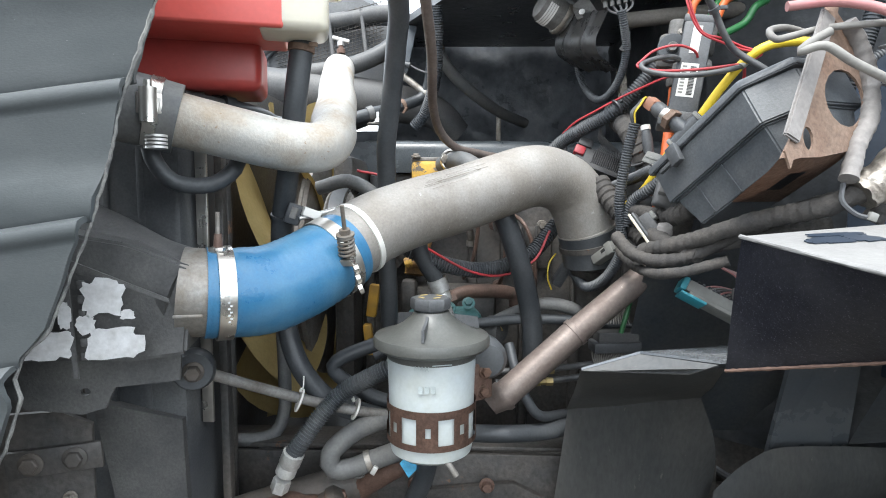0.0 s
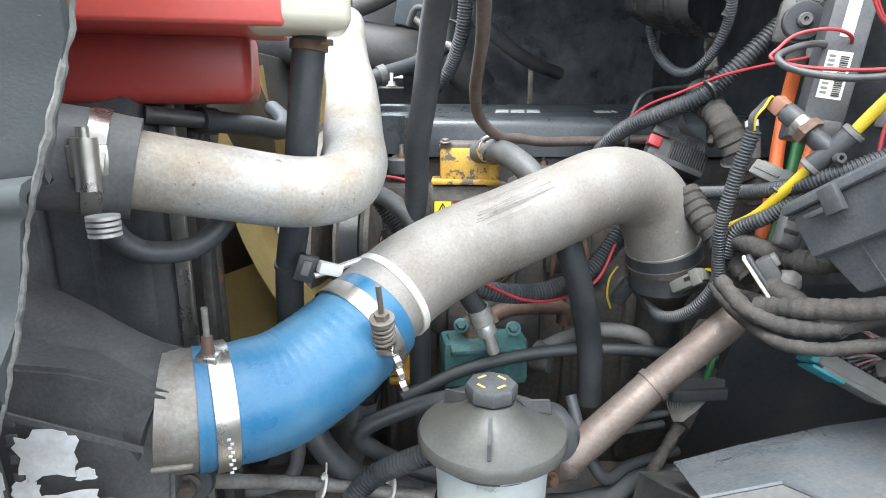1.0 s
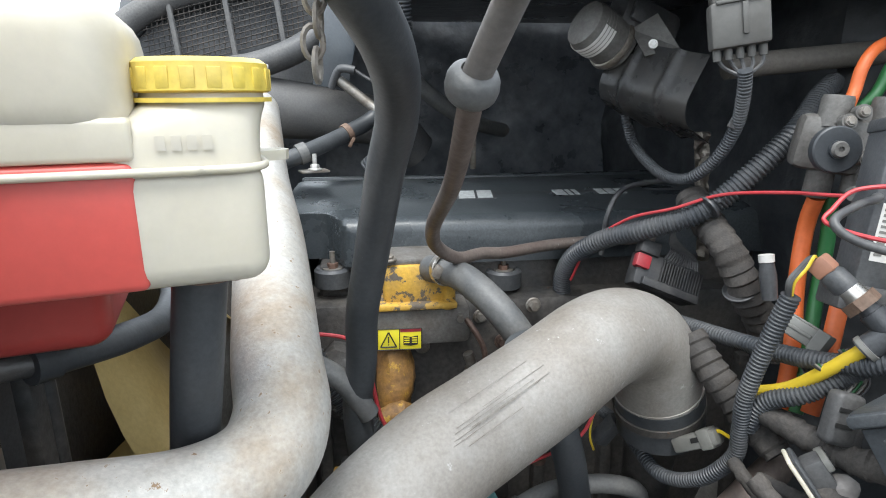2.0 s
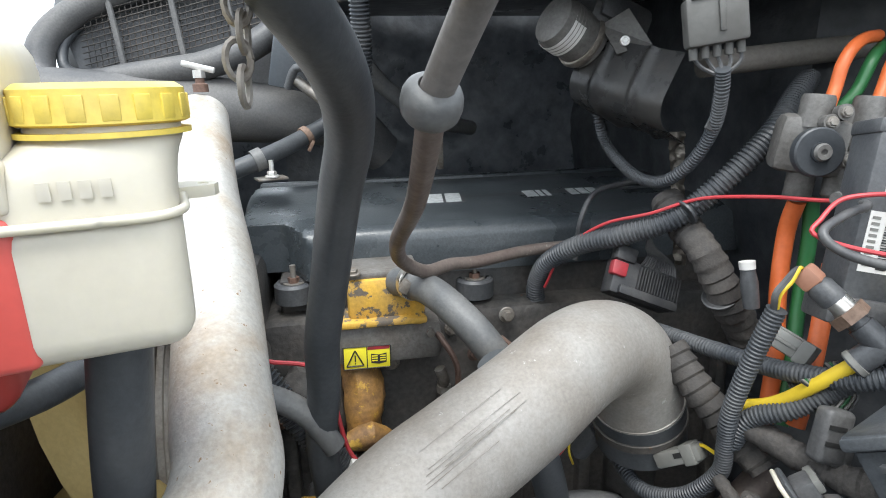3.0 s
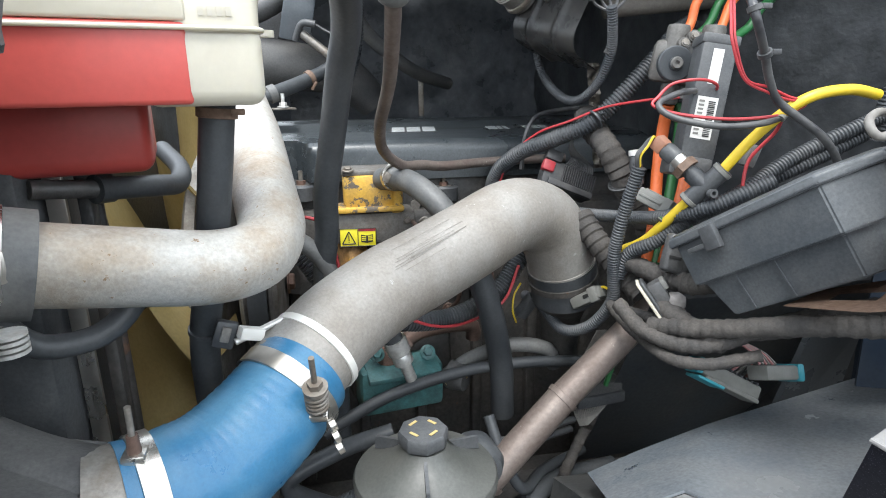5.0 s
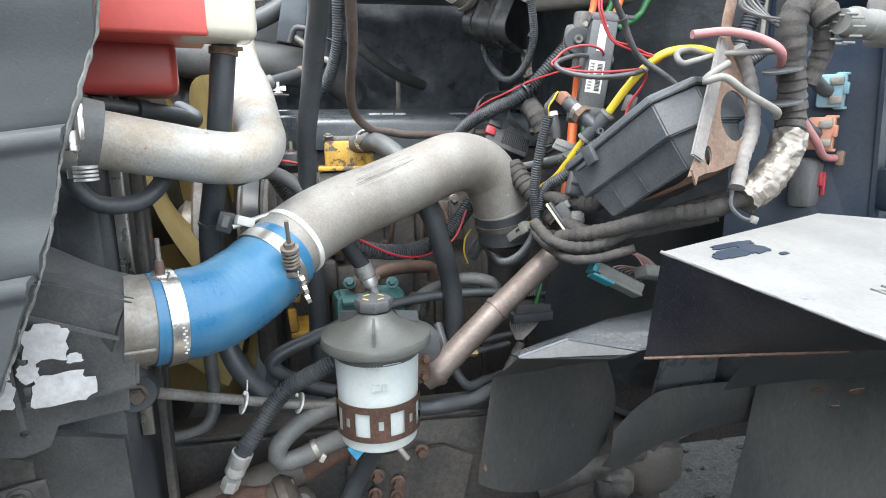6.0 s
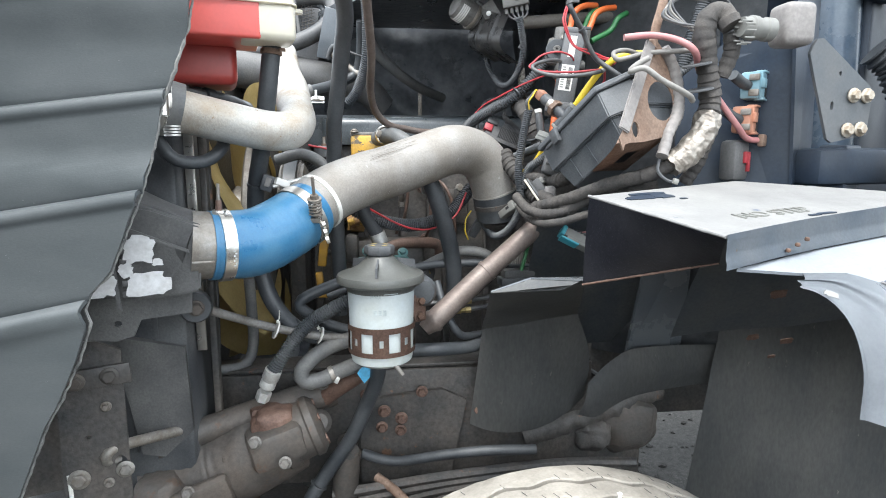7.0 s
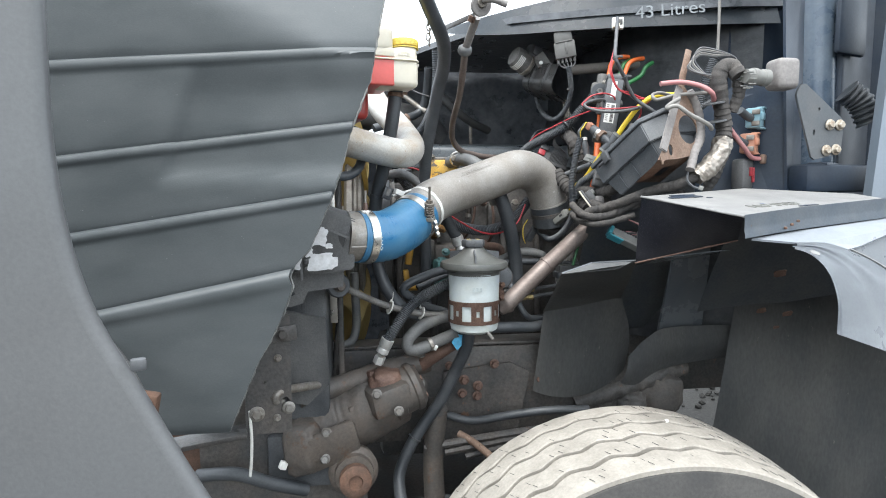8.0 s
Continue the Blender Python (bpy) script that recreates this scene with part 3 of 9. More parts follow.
def liner():
    """The ribbed inner skin: stepped bands that fall towards the front."""
    bm = bmesh.new()
    nx = 110
    # rib lines as (height at the rear edge, fall per metre forward)
    ribs = ((2.10, 0.02), (1.822, 0.065), (1.680, 0.124), (1.549, 0.155), (1.415, 0.20), (None, 0))
    steps = (0.0, 0.015, 0.04, 0.08, 0.16, 0.26, 0.36, 0.46, 0.56, 0.66, 0.76, 0.84, 0.88, 0.91, 0.93, 0.945, 0.96, 0.97, 0.98, 0.99)

    def rib_z(rib, x):
        floor_z = 1.055 + max(0.0, (-0.59 - x) / 0.66) * 0.115
        if rib[0] is None:
            return floor_z
        return max(floor_z + 0.004, rib[0] - rib[1] * max(0.0, -0.20 - x))

    rows = []
    for top, low in reversed(list(zip(ribs, ribs[1:]))):
        for f in steps:
            row = []
            xr = -0.3
            for _ in range(6):
                za, zb = rib_z(top, xr), rib_z(low, xr)
                xr = edge_x(min(2.02, zb + (za - zb) * f))
            for i in range(nx + 1):
                x = -1.25 + (xr + 1.25) * i / nx
                za, zb = rib_z(top, x), rib_z(low, x)
                z = zb + (za - zb) * f
                y = 0.603 - 0.010 * f - 0.004 * min(1.0, max(0.0, (f - 0.88) / 0.05)) + 0.014 * max(0.0, (f - 0.965) / 0.035) ** 1.5 + 0.006 * max(0.0, 1 - f / 0.05)
                if z > 1.81:
                    y += 0.32 * max(0.0, (x + 0.45) * 0.406 + (z - 1.90) * 0.914)
                d = min(1.0, max(0.0, (x + 0.52 + 0.35 * (1.79 - z)) / 0.02))
                if 1.56 < z < 1.79:
                    y += 0.010 * d * min(1.0, (1.79 - z) / 0.05) * min(1.0, (z - 1.56) / 0.03)
                y += 0.03 * max(0.0, -x - 0.62) ** 1.3
                row.append(bm.verts.new((x, y + 0.0016 * noise.noise(Vector((x * 14, z * 14, 0))), min(2.02, z))))
            rows.append(row)
    for a, b in zip(rows, rows[1:]):
        for i in range(nx):
            bm.faces.new((a[i], a[i + 1], b[i + 1], b[i]))
    bmesh.ops.remove_doubles(bm, verts=bm.verts, dist=0.00002)
    bmesh.ops.solidify(bm, geom=list(bm.faces), thickness=-0.006)
    return bm


bonnet = thing("bonnet", "scuffed grey plastic raised bonnet with ribbed liner and chipped edge", "bonnet", (-0.8, 0.6, 1.05))
part("ribbed_liner", liner(), HOOD, bonnet, "dark grey ribbed fender liner")
bm = bmesh.new()
line = [Vector((edge_x(1.055 + 0.965 * k / 240) + 0.0005, 0.6035, 1.055 + 0.965 * k / 240)) for k in range(241)]
sweep(line, [0.0019 + 0.0009 * noise.noise(c * 70) + 0.0012 * max(0, noise.noise(c * 17)) for c in line], 6, bm)
part("broken_edge", bm, HOOD_EDGE, bonnet, "pale chipped resin edge")


def flare():
    """The outer wheel-arch flare of the bonnet, close to the viewer at the end."""
    bm = bmesh.new()
    prof = [(-0.405, 2.3), (-0.408, 1.9), (-0.411, 1.68), (-0.411, 1.578), (-0.403, 1.502), (-0.386, 1.44), (-0.356, 1.381), (-0.312, 1.293), (-0.25, 1.18), (-0.17, 1.06)]
    fine = spline([(x - 0.019, 0, z) for x, z in prof], 0.02)
    rows = []
    for c in fine:
        row = []
        for i in range(26):
            u = i / 25
            if i < 6:
                a = (5 - i) / 5 * 2.6
                x, y = c.x - 0.010 + 0.010 * math.sin(a) * 1.0, -0.10 + 0.010 * (1 - math.cos(a))
            else:
                w = (i - 5) / 20
                x, y = c.x - 0.010 - 0.75 * w, -0.10 - 0.028 * math.sin(min(1, w * 3) * math.pi / 2) + 0.10 * w * w
            row.append(bm.verts.new((x, y + 0.002 * noise.noise(Vector((x * 5, c.z * 5, 1))), c.z - 0.25 * u * 0)))
        rows.append(row)
    for a, b in zip(rows, rows[1:]):
        for i in range(25):
            bm.faces.new((a[i], a[i + 1], b[i + 1], b[i]))
    return bm


part("outer_flare", flare(), FLARE, bonnet, "satin grey outer wheel-arch flare")
part("edge_clip", box(pose(-0.371, -0.104, 1.405, 0, 0, 25), 0.012, 0.008, 0.010, 0.002), PLASTIC, bonnet, "small black edge clip")

# ---- front end below the bonnet ----
bm = prism([(-0.055, -0.14), (0.048, -0.15), (0.050, 0.130), (0.012, 0.150), (-0.05, 0.150)], 0.008, facing((-0.4300, 0.7600, 1.1291), (1, 0.28, 0), (0, 0, 1)), holes=((-0.01, -0.02, 0.004, 0.004), (0.035, -0.075, 0.010, 0.012)))
mount = thing("radiator_mount", "grimy dark steel radiator mounting plate with bolts", "bracket", (-0.4483, 0.769, 0.9816))
part("upright_plate", bm, CHASSIS, mount)
part("top_strap", box(facing((-0.4200, 0.7480, 1.2165), (1, 0.28, 0.06), (0, 0, 1)), 0.115, 0.036, 0.008, 0.002), CHASSIS, mount)
for at in ((-0.444, 0.736, 1.215), (-0.395, 0.751, 1.218)):
    part("strap_bolt", bolt(at, (0.25, -1, 0), 0.011, 0.010, 1.4), GEAR, mount)
for x, z, r in ((-0.408, 1.161, 0.006), (-0.457, 1.035, 0.012), (-0.414, 1.020, 0.006), (-0.388, 1.040, 0.010)):
    part("bolt", bolt((x, 0.7505 + (x + 0.43) * 0.28, z), (0.25, -1, 0), r, 0.010), DULL, mount)
solo("coolant_nipple", tube([(-0.4031, 0.776, 1.0507), (-0.4176, 0.7607, 1.0581), (-0.4126, 0.7593, 1.0744), (-0.3933, 0.7814, 1.0763), (-0.3229, 0.879, 1.0538)], 0.010, 14), DULL, "dusty grey bent metal pipe through the mounting plate", "pipe")

bumper = thing("front_crossmember", "rusty brown front crossmember with torn bracket", "crossmember", (-0.5198, 0.8373, 0.7687))
part("beam", box(pose(-0.5385, 1.0202, 0.8494, 0, 0, 4), 0.62, 0.22, 0.20, 0.012), RUST, bumper)
part("ledge", box(pose(-0.5774, 0.729, 0.9871, 4, -6, 8), 0.20, 0.06, 0.012, 0.003), CHASSIS, bumper)
solo("splash_guard", plate([(-0.62, 0.86, 0.60), (-0.20, 0.90, 0.60), (-0.223, 0.9728, 0.795), (-0.3246, 0.9928, 0.9643), (-0.3112, 0.9158, 1.3073), (-0.6282, 0.8624, 1.3888)], 0.006), CHASSIS, "grimy black splash guard below the radiator", "guard")
solo("rusty_bar", box(pose(-0.645, 0.52, 1.145, 0, 12, 2), 0.11, 0.03, 0.070, 0.006), RUST, "rusty brown steel bar end by the bonnet", "bar")
solo("marker_lamp_cable", corrugated([(-0.80, 0.60, 1.30), (-0.70, 0.585, 1.25), (-0.62, 0.53, 1.16), (-0.585, 0.51, 1.09), (-0.57, 0.55, 1.05)], 0.011), RUBBER_D, "grey ribbed lamp cable beside the rusty bar", "cable")
solo("hanging_wire", tube([(-0.4722, 0.7405, 1.0454), (-0.4696, 0.7385, 0.9841), (-0.4739, 0.7491, 0.9283), (-0.4824, 0.767, 0.8758)], 0.0035, 8), WHITEP, "cream wire hanging below the bonnet liner", "wire")
solo("front_hose", tube([(-0.6171, 0.8222, 0.8577), (-0.5199, 0.7902, 0.872), (-0.4427, 0.8181, 0.8281), (-0.3637, 0.8532, 0.7875)], 0.016, 12), RUBBER, "black hose along the front crossmember", "hose")
white_end = thing("wire_terminal", "white plastic terminal on a short black wire", "connector", (-0.4141, 0.8351, 0.8662))
part("terminal", box(pose(-0.4159, 0.8262, 0.8695, 0, 25, 30), 0.018, 0.016, 0.020, 0.003), WHITEP, white_end)
part("lead", tube([(-0.4091, 0.8356, 0.8609), (-0.3744, 0.8572, 0.8444), (-0.3243, 0.8753, 0.8361)], 0.006, 8), BLACKW, white_end)

# ---- radiator, charge cooler, fan ----
rad = thing("radiator", "black radiator side with aluminium edge strip", "radiator", (-0.4016, 1.0539, 0.8097))
bm = bmesh.new()
box((-0.3854, 0.9624, 1.3489), 0.165, 0.17, 0.98, 0.012, bm)
part("side_tank", bm, PLASTIC, rad)
part("core", box((-0.4215, 1.5454, 1.3796), 0.06, 1.05, 0.9, 0.005), BLOCK, rad)
part("lower_tank", box((-0.3602, 1.48, 0.8596), 0.20, 1.24, 0.14, 0.01), PLASTIC, rad)
part("rib", box((-0.3623, 0.8788, 1.3874), 0.012, 0.006, 0.75, 0.002), PLASTIC, rad)
part("rib", box((-0.4152, 0.8762, 1.3869), 0.010, 0.006, 0.75, 0.002), PLASTIC, rad)
part("edge_strip", box((-0.2893, 0.9193, 1.5128), 0.018, 0.006, 0.62, 0.001), STEEL, rad, "bright aluminium edge strip")
part("shroud_edge", box((-0.2741, 0.9536, 1.3743), 0.014, 0.02, 0.86, 0.003), CHASSIS, rad)
part("lower_guard", prism([(-0.10, -0.02), (0.03, -0.05), (0.035, -0.22), (-0.02, -0.27), (-0.06, -0.26), (-0.075, -0.16)], 0.05, facing((-0.3414, 0.913, 1.2766), (1, 0.1, 0), (0, 0, 1))), CAC, rad)

cac = thing("charge_cooler", "black plastic charge-air cooler tank with torn white stickers", "intercooler", (-0.411, 0.7181, 1.2791))
# body with a sloping shoulder
bm = prism([(-0.30, -0.045), (-0.02, -0.062), (0.045, -0.055), (0.055, 0.055), (-0.02, 0.085), (-0.10, 0.10), (-0.30, 0.125)], 0.10, facing((-0.2929, 0.8112, 1.4229), (1, 0.22, 0), (0, 0, 1)))
bmesh.ops.bevel(bm, geom=list(bm.edges), offset=0.004, segments=2, affect="EDGES")
part("tank_body", bm, CAC, cac)
part("outlet_neck", tube([(-0.47, 0.805, 1.535), (-0.38, 0.795, 1.500), (-0.30, 0.778, 1.460), (-0.236, 0.768, 1.438)], [0.044, 0.048, 0.052, 0.056], 32), CAC, cac)
part("neck_ring", tube([(-0.250, 0.764, 1.440), (-0.236, 0.769, 1.4385), (-0.216, 0.778, 1.437)], 0.0585, 40), DULL, cac, "worn grey ring")
m = facing((-0.2837, 0.6922, 1.4197), (1, 0.22, 0), (0, 0, 1))
bm = prism([(-0.06, 0.072), (-0.052, -0.07), (-0.058, -0.068), (-0.064, 0.072)], 0.003, m @ Matrix.Translation((0, 0, 0)))
prism([(-0.06, 0.072), (0.05, 0.022), (0.05, 0.017), (-0.06, 0.066)], 0.003, m, bm=bm)
part("cast_rib", bm, CAC, cac)
part("cast_rib", box(m @ Matrix.Translation((0.070, 0.000, 0.002)), 0.034, 0.004, 0.004, 0.001), DULL, cac)
for k in range(7):
    bm = box(m @ Matrix.Translation((-0.046 + (0.0 if k < 4 else 0.001), 0.058 - 0.017 * k, 0.001)), 0.008, 0.010, 0.003, 0.001)
    part("moulded_mark", bm, CAC, cac)


def torn(seed, w, h):
    rng = random.Random(seed)
    pts = []
    for k in range(26):
        a = 2 * math.pi * k / 26
        r = 0.75 + rng.uniform(0, 0.32)
        pts.append((w * r * math.copysign(abs(math.cos(a)) ** 0.6, math.cos(a)), h * r * math.copysign(abs(math.sin(a)) ** 0.6, math.sin(a))))
    return pts


for dx, dz, w, h, sd in ((-0.022, 0.026, 0.020, 0.020, 1), (-0.012, -0.030, 0.026, 0.018, 2), (-0.084, -0.028, 0.026, 0.016, 3), (0.004, 0.005, 0.007, 0.005, 4), (-0.104, -0.005, 0.012, 0.020, 5), (-0.064, 0.006, 0.006, 0.014, 6), (-0.042, -0.006, 0.009, 0.010, 8)):
    part("torn_sticker", prism(torn(sd, w * 1.25, h * 1.2), 0.0008, m @ Matrix.Translation((dx, dz, 0.0035))), PAPER, cac, "torn white sticker")
bm = prism([(-0.135, 0.065), (0.075, 0.065), (0.070, -0.012), (-0.01, -0.018), (-0.022, -0.045), (-0.05, -0.052), (-0.115, -0.042), (-0.14, -0.02)], 0.006, facing((-0.3249, 0.7535, 1.3346), (1, 0.20, 0), (0, 0, 1)), holes=((-0.045, -0.022, 0.006, 0.005),))
part("lower_flange", bm, CAC, cac)

bush = thing("stay_rod", "dark steel stay rod bolted to a round rubber bush", "rod", (-0.2705, 0.8262, 1.3137))
part("rubber_bush", lathe([(0, -0.03), (0.026, -0.03), (0.029, -0.02), (0.030, 0.0), (0.026, 0.008), (0, 0.008)], (-0.2706, 0.8336, 1.3135), (0.35, -1, 0), 28), RUBBER, bush)
part("bolt", bolt((-0.2675, 0.8253, 1.3137), (0.35, -1, 0), 0.011, 0.016, 1.35), GEAR, bush)
part("rod", tube([(-0.2637, 0.8375, 1.3114), (-0.1662, 0.9215, 1.2487), (-0.0645, 0.9536, 1.213), (0.0474, 0.9395, 1.2071)], 0.0085, 12), CASTG, bush)


def fan_blade(phi):
    bm = bmesh.new()
    rows = []
    for i in range(15):
        r = 0.10 + 0.30 * i / 14
        row = []
        for j in range(9):
            w = (j / 8 - 0.5)
            ch = 0.13 + 0.24 * (i / 14) ** 0.8
            tw = radians(50 - 28 * i / 14)
            a = phi + w * ch * math.cos(tw) / r
            x = -0.322 + w * ch * math.sin(tw) + 0.10 * w * w + 0.02 * math.sin(i / 14 * 3.1)
            row.append(bm.verts.new((x, 1.53 + r * math.cos(a), 1.40 + r * math.sin(a))))
        rows.append(row)
    for a, b in zip(rows, rows[1:]):
        for j in range(8):
            bm.faces.new((a[j], a[j + 1], b[j + 1], b[j]))
    bmesh.ops.solidify(bm, geom=list(bm.faces), thickness=0.005)
    return bm


fan = thing("cooling_fan", "beige plastic radiator fan with grey hub", "fan", (-0.2423, 1.5233, 1.0169))
for k in range(9):
    part("blade", fan_blade(math.pi + 0.30 + 2 * math.pi * k / 9), BEIGE, fan)
part("hub", lathe([(0, -0.05), (0.09, -0.05), (0.11, -0.03), (0.11, 0.03), (0.10, 0.06), (0, 0.06)], (-0.3049, 1.5151, 1.3988), (1, 0, 0), 40), DULL, fan)
part("clutch_drum", lathe([(0, 0), (0.20, 0), (0.27, 0.006), (0.285, 0.014), (0.285, 0.030), (0.272, 0.036), (0.272, 0.044), (0.285, 0.050), (0.285, 0.060), (0.25, 0.066), (0.10, 0.07), (0, 0.07)], (-0.2803, 1.5138, 1.3986), (1, 0, 0), 64), CASTG, fan, "grey ribbed fan clutch drum")
pulley = thing("crank_pulley", "grey grooved belt pulley behind the fan", "pulley", (-0.1593, 1.4712, 1.3414))
bm = lathe([(0, 0), (0.10, 0), (0.11, 0.004)] + [(0.112 - 0.006 * (k % 2), 0.008 + 0.005 * k) for k in range(10)] + [(0.11, 0.062), (0.05, 0.066), (0, 0.066)], (-0.1776, 1.3088, 1.4639), (1, 0, 0), 48)
part("wheel", bm, CASTG, pulley)
part("belt", lathe([(0.113, 0.015), (0.119, 0.015), (0.119, 0.045), (0.113, 0.045), (0.113, 0.015)], (-0.1776, 1.3088, 1.4639), (1, 0, 0), 48), RUBBER, pulley)
part("hub_bolt", bolt((-0.1076, 1.3114, 1.4632), (1, 0, 0), 0.015, 0.012), RUSTBAND, pulley)
solo("fan_guard_bar", tube([(-0.2735, 0.9718, 1.7253), (-0.2762, 0.9827, 1.2799), (-0.3086, 1.0562, 0.9719)], 0.008, 12), CHASSIS, "black vertical fan guard bar", "bar")
solo("fan_guard_hose", tube([(-0.3424, 1.1093, 1.0916), (-0.2912, 1.1251, 1.0841), (-0.2558, 1.1468, 1.093), (-0.2416, 1.1597, 1.1361), (-0.2421, 1.1635, 1.2227), (-0.2447, 1.1648, 1.2985)], 0.013, 14), RUBBER_D, "dusty bent metal guard bar before the fan", "bar")
gb = thing("guard_bolt", "brass-coloured bolt on the fan guard", "bolt", (-0.3385, 1.1073, 1.0935))
part("head", bolt((-0.3425, 1.0978, 1.0935), (0.1, -1, 0), 0.009, 0.012), YBRASS, gb)

# ---- charge-air pipe, blue hose, upper coolant pipe ----
CHARGE = [(-0.085, 0.900, 1.473), (-0.060, 0.928, 1.492), (-0.020, 0.967, 1.517), (0.041, 1.017, 1.540), (0.097, 1.049, 1.556), (0.173, 1.084, 1.582), (0.241, 1.124, 1.603), (0.289, 1.155, 1.600), (0.328, 1.175, 1.579), (0.351, 1.186, 1.541), (0.366, 1.196, 1.498)]
pipe = thing("charge_air_pipe", "weathered bare aluminium charge-air pipe with scratches", "pipe", (0.3694, 1.1948, 1.4699))
part("pipe", tube(CHARGE, 0.0575, 48, 0.005), ALU, pipe)
part("end_bead", ring_band((0.365, 1.1955, 1.503), (0.33, 0.2, -0.92), 0.0575, 0.005, 0.0018, 48), ALU, pipe)
part("start_bead", ring_band((-0.050, 0.938, 1.498), (0.62, 0.63, 0.42), 0.0575, 0.010, 0.0022, 48), WHITEP, pipe, "pale nylon strap")
rng = random.Random(3)
ax = (Vector(CHARGE[5]) - Vector(CHARGE[3])).normalized()
for k in range(10):
    u = 0.02 + 0.36 * rng.random()
    c = Vector(CHARGE[3]).lerp(Vector(CHARGE[5]), u)
    side = ax.cross(Vector((0.3, -0.8, 0.55))).normalized()
    d = (Vector((-0.1, -0.62, 0.75)) + side * rng.uniform(-0.35, 0.35))
    d = (d - ax * d.dot(ax)).normalized()
    a = c + d * 0.0574
    part("scratch", tube([a, a + ax * rng.uniform(0.03, 0.11)], 0.00030, 5), DULL, pipe, "dark scratch")

BLUEL = [(-0.224, 0.774, 1.437), (-0.190, 0.792, 1.435), (-0.150, 0.820, 1.437), (-0.105, 0.864, 1.457), (-0.068, 0.914, 1.482)]
line = spline(BLUEL, 0.0035)
hose = thing("blue_hose", "bright blue silicone elbow hose between clamps", "hose", (-0.1406, 0.8222, 1.3735))
bm = sweep(line, [0.0600 + 0.0005 * (k % 3 == 0) + (0.0008 if 0.2 < k / len(line) < 0.8 else 0) for k in range(len(line))], 56)
part("hose_body", bm, BLUE, hose)
for k in range(9):
    part("printed_mark", box(facing((-0.166 + 0.0025 * (k % 2), 0.711 + 0.0, 1.412 + 0.004 * k), (1, 0.3, 0), (0, 0, 1)), 0.003, 0.0022, 0.0008, 0), SILK, hose)


def t_clamp(at, axis, bolt_at, bolt_up, stud, spring):
    c = thing("hose_clamp", "bright steel T-bolt hose clamp with spring stud", "clamp", at, "hose clamps")
    part("band", ring_band(at, axis, 0.0620, 0.021, 0.0012, 56), STEEL, c)
    b, u = Vector(bolt_at), Vector(bolt_up).normalized()
    part("bridge", box(Matrix.Translation(b) @ basis(u), 0.020, 0.018, 0.010, 0.002), STEEL, c)
    part("stud", tube([b, b + u * stud], 0.0030, 10), DULL, c)
    if spring:
        ln = [b + u * (0.008 + 0.030 * k / 120) + basis(u) @ Vector((0.0105 * math.cos(k * 0.26), 0.0105 * math.sin(k * 0.26), 0)) for k in range(121)]
        part("spring", sweep(ln, 0.0021, 8), DULL, c)
        part("washer", lathe([(0, 0), (0.013, 0), (0.013, 0.003), (0, 0.003)], b + u * 0.039, u, 20), DULL, c)
        part("nut", lathe([(0, 0), (0.008, 0), (0.008, 0.007), (0, 0.007)], b + u * 0.042, u, 6), DULL, c)
        for dz in (-0.010, -0.024, -0.038):
            part("link", lathe([(0.004, -0.003), (0.008, -0.003), (0.008, 0.003), (0.004, 0.003), (0.004, -0.003)], b + Vector((0.012 - dz * 0.2, -0.008, dz)), (1, 0.2, 0.4), 14), STEEL, c)
    else:
        part("sleeve", lathe([(0, 0), (0.0055, 0), (0.0062, 0.004), (0.0050, 0.020), (0, 0.020)], b + u * 0.002, u, 12), BROWNPIPE, c)
    return c


t_clamp((-0.204, 0.785, 1.4355), (0.87, 0.48, -0.02), (-0.201, 0.766, 1.494), (0.02, -0.03, 1), 0.050, False)
t_clamp((-0.082, 0.894, 1.472), (0.62, 0.68, 0.42), (-0.046, 0.838, 1.474), (-0.02, -0.36, 0.93), 0.084, True)
bc = thing("clamp_bolt", "steel clamp bolt behind the blue hose", "clamp", (-0.118, 0.915, 1.53))
part("block", box(pose(-0.117, 0.914, 1.538, 0, 20, 30), 0.028, 0.014, 0.014, 0.002), WHITEP, bc)
part("screw", tube([(-0.134, 0.909, 1.531), (-0.080, 0.935, 1.545)], 0.004, 10), ZINC, bc)

boot = thing("turbo_hose_boot", "black rubber boot under the charge-air pipe elbow", "hose", (0.3625, 1.1861, 1.3646))
part("boot", tube([(0.3655, 1.196, 1.500), (0.374, 1.202, 1.47), (0.381, 1.208, 1.436)], 0.0595, 36), RUBBER, boot)
part("turbo_inlet", tube([(0.380, 1.210, 1.445), (0.386, 1.235, 1.40), (0.39, 1.25, 1.30)], [0.052, 0.037, 0.035], 28), BLOCK, boot, "dark cast inlet")
part("band", ring_band((0.372, 1.201, 1.474), (0.25, 0.17, -0.95), 0.0600, 0.012, 0.0015, 40), CHASSIS, boot)

UPPER = [(-0.300, 0.775, 1.675), (-0.275, 0.789, 1.668), (-0.195, 0.825, 1.649), (-0.134, 0.854, 1.636), (-0.097, 0.888, 1.637), (-0.085, 0.923, 1.655), (-0.094, 0.972, 1.682), (-0.118, 1.116, 1.738), (-0.148, 1.252, 1.788), (-0.174, 1.400, 1.853), (-0.178, 1.425, 1.864)]
coolpipe = thing("coolant_pipe", "dull aluminium coolant pipe with brown stains at its bend", "pipe", (-0.1083, 0.8989, 1.5952))
part("pipe", tube(UPPER, 0.036, 36, 0.005), ALU_STAIN, coolpipe)
part("end_dome", lathe([(0.036, 0), (0.032, 0.008), (0.022, 0.014), (0, 0.016)], (-0.178, 1.425, 1.864), (-0.15, 0.9, 0.4), 32), ALU, coolpipe)
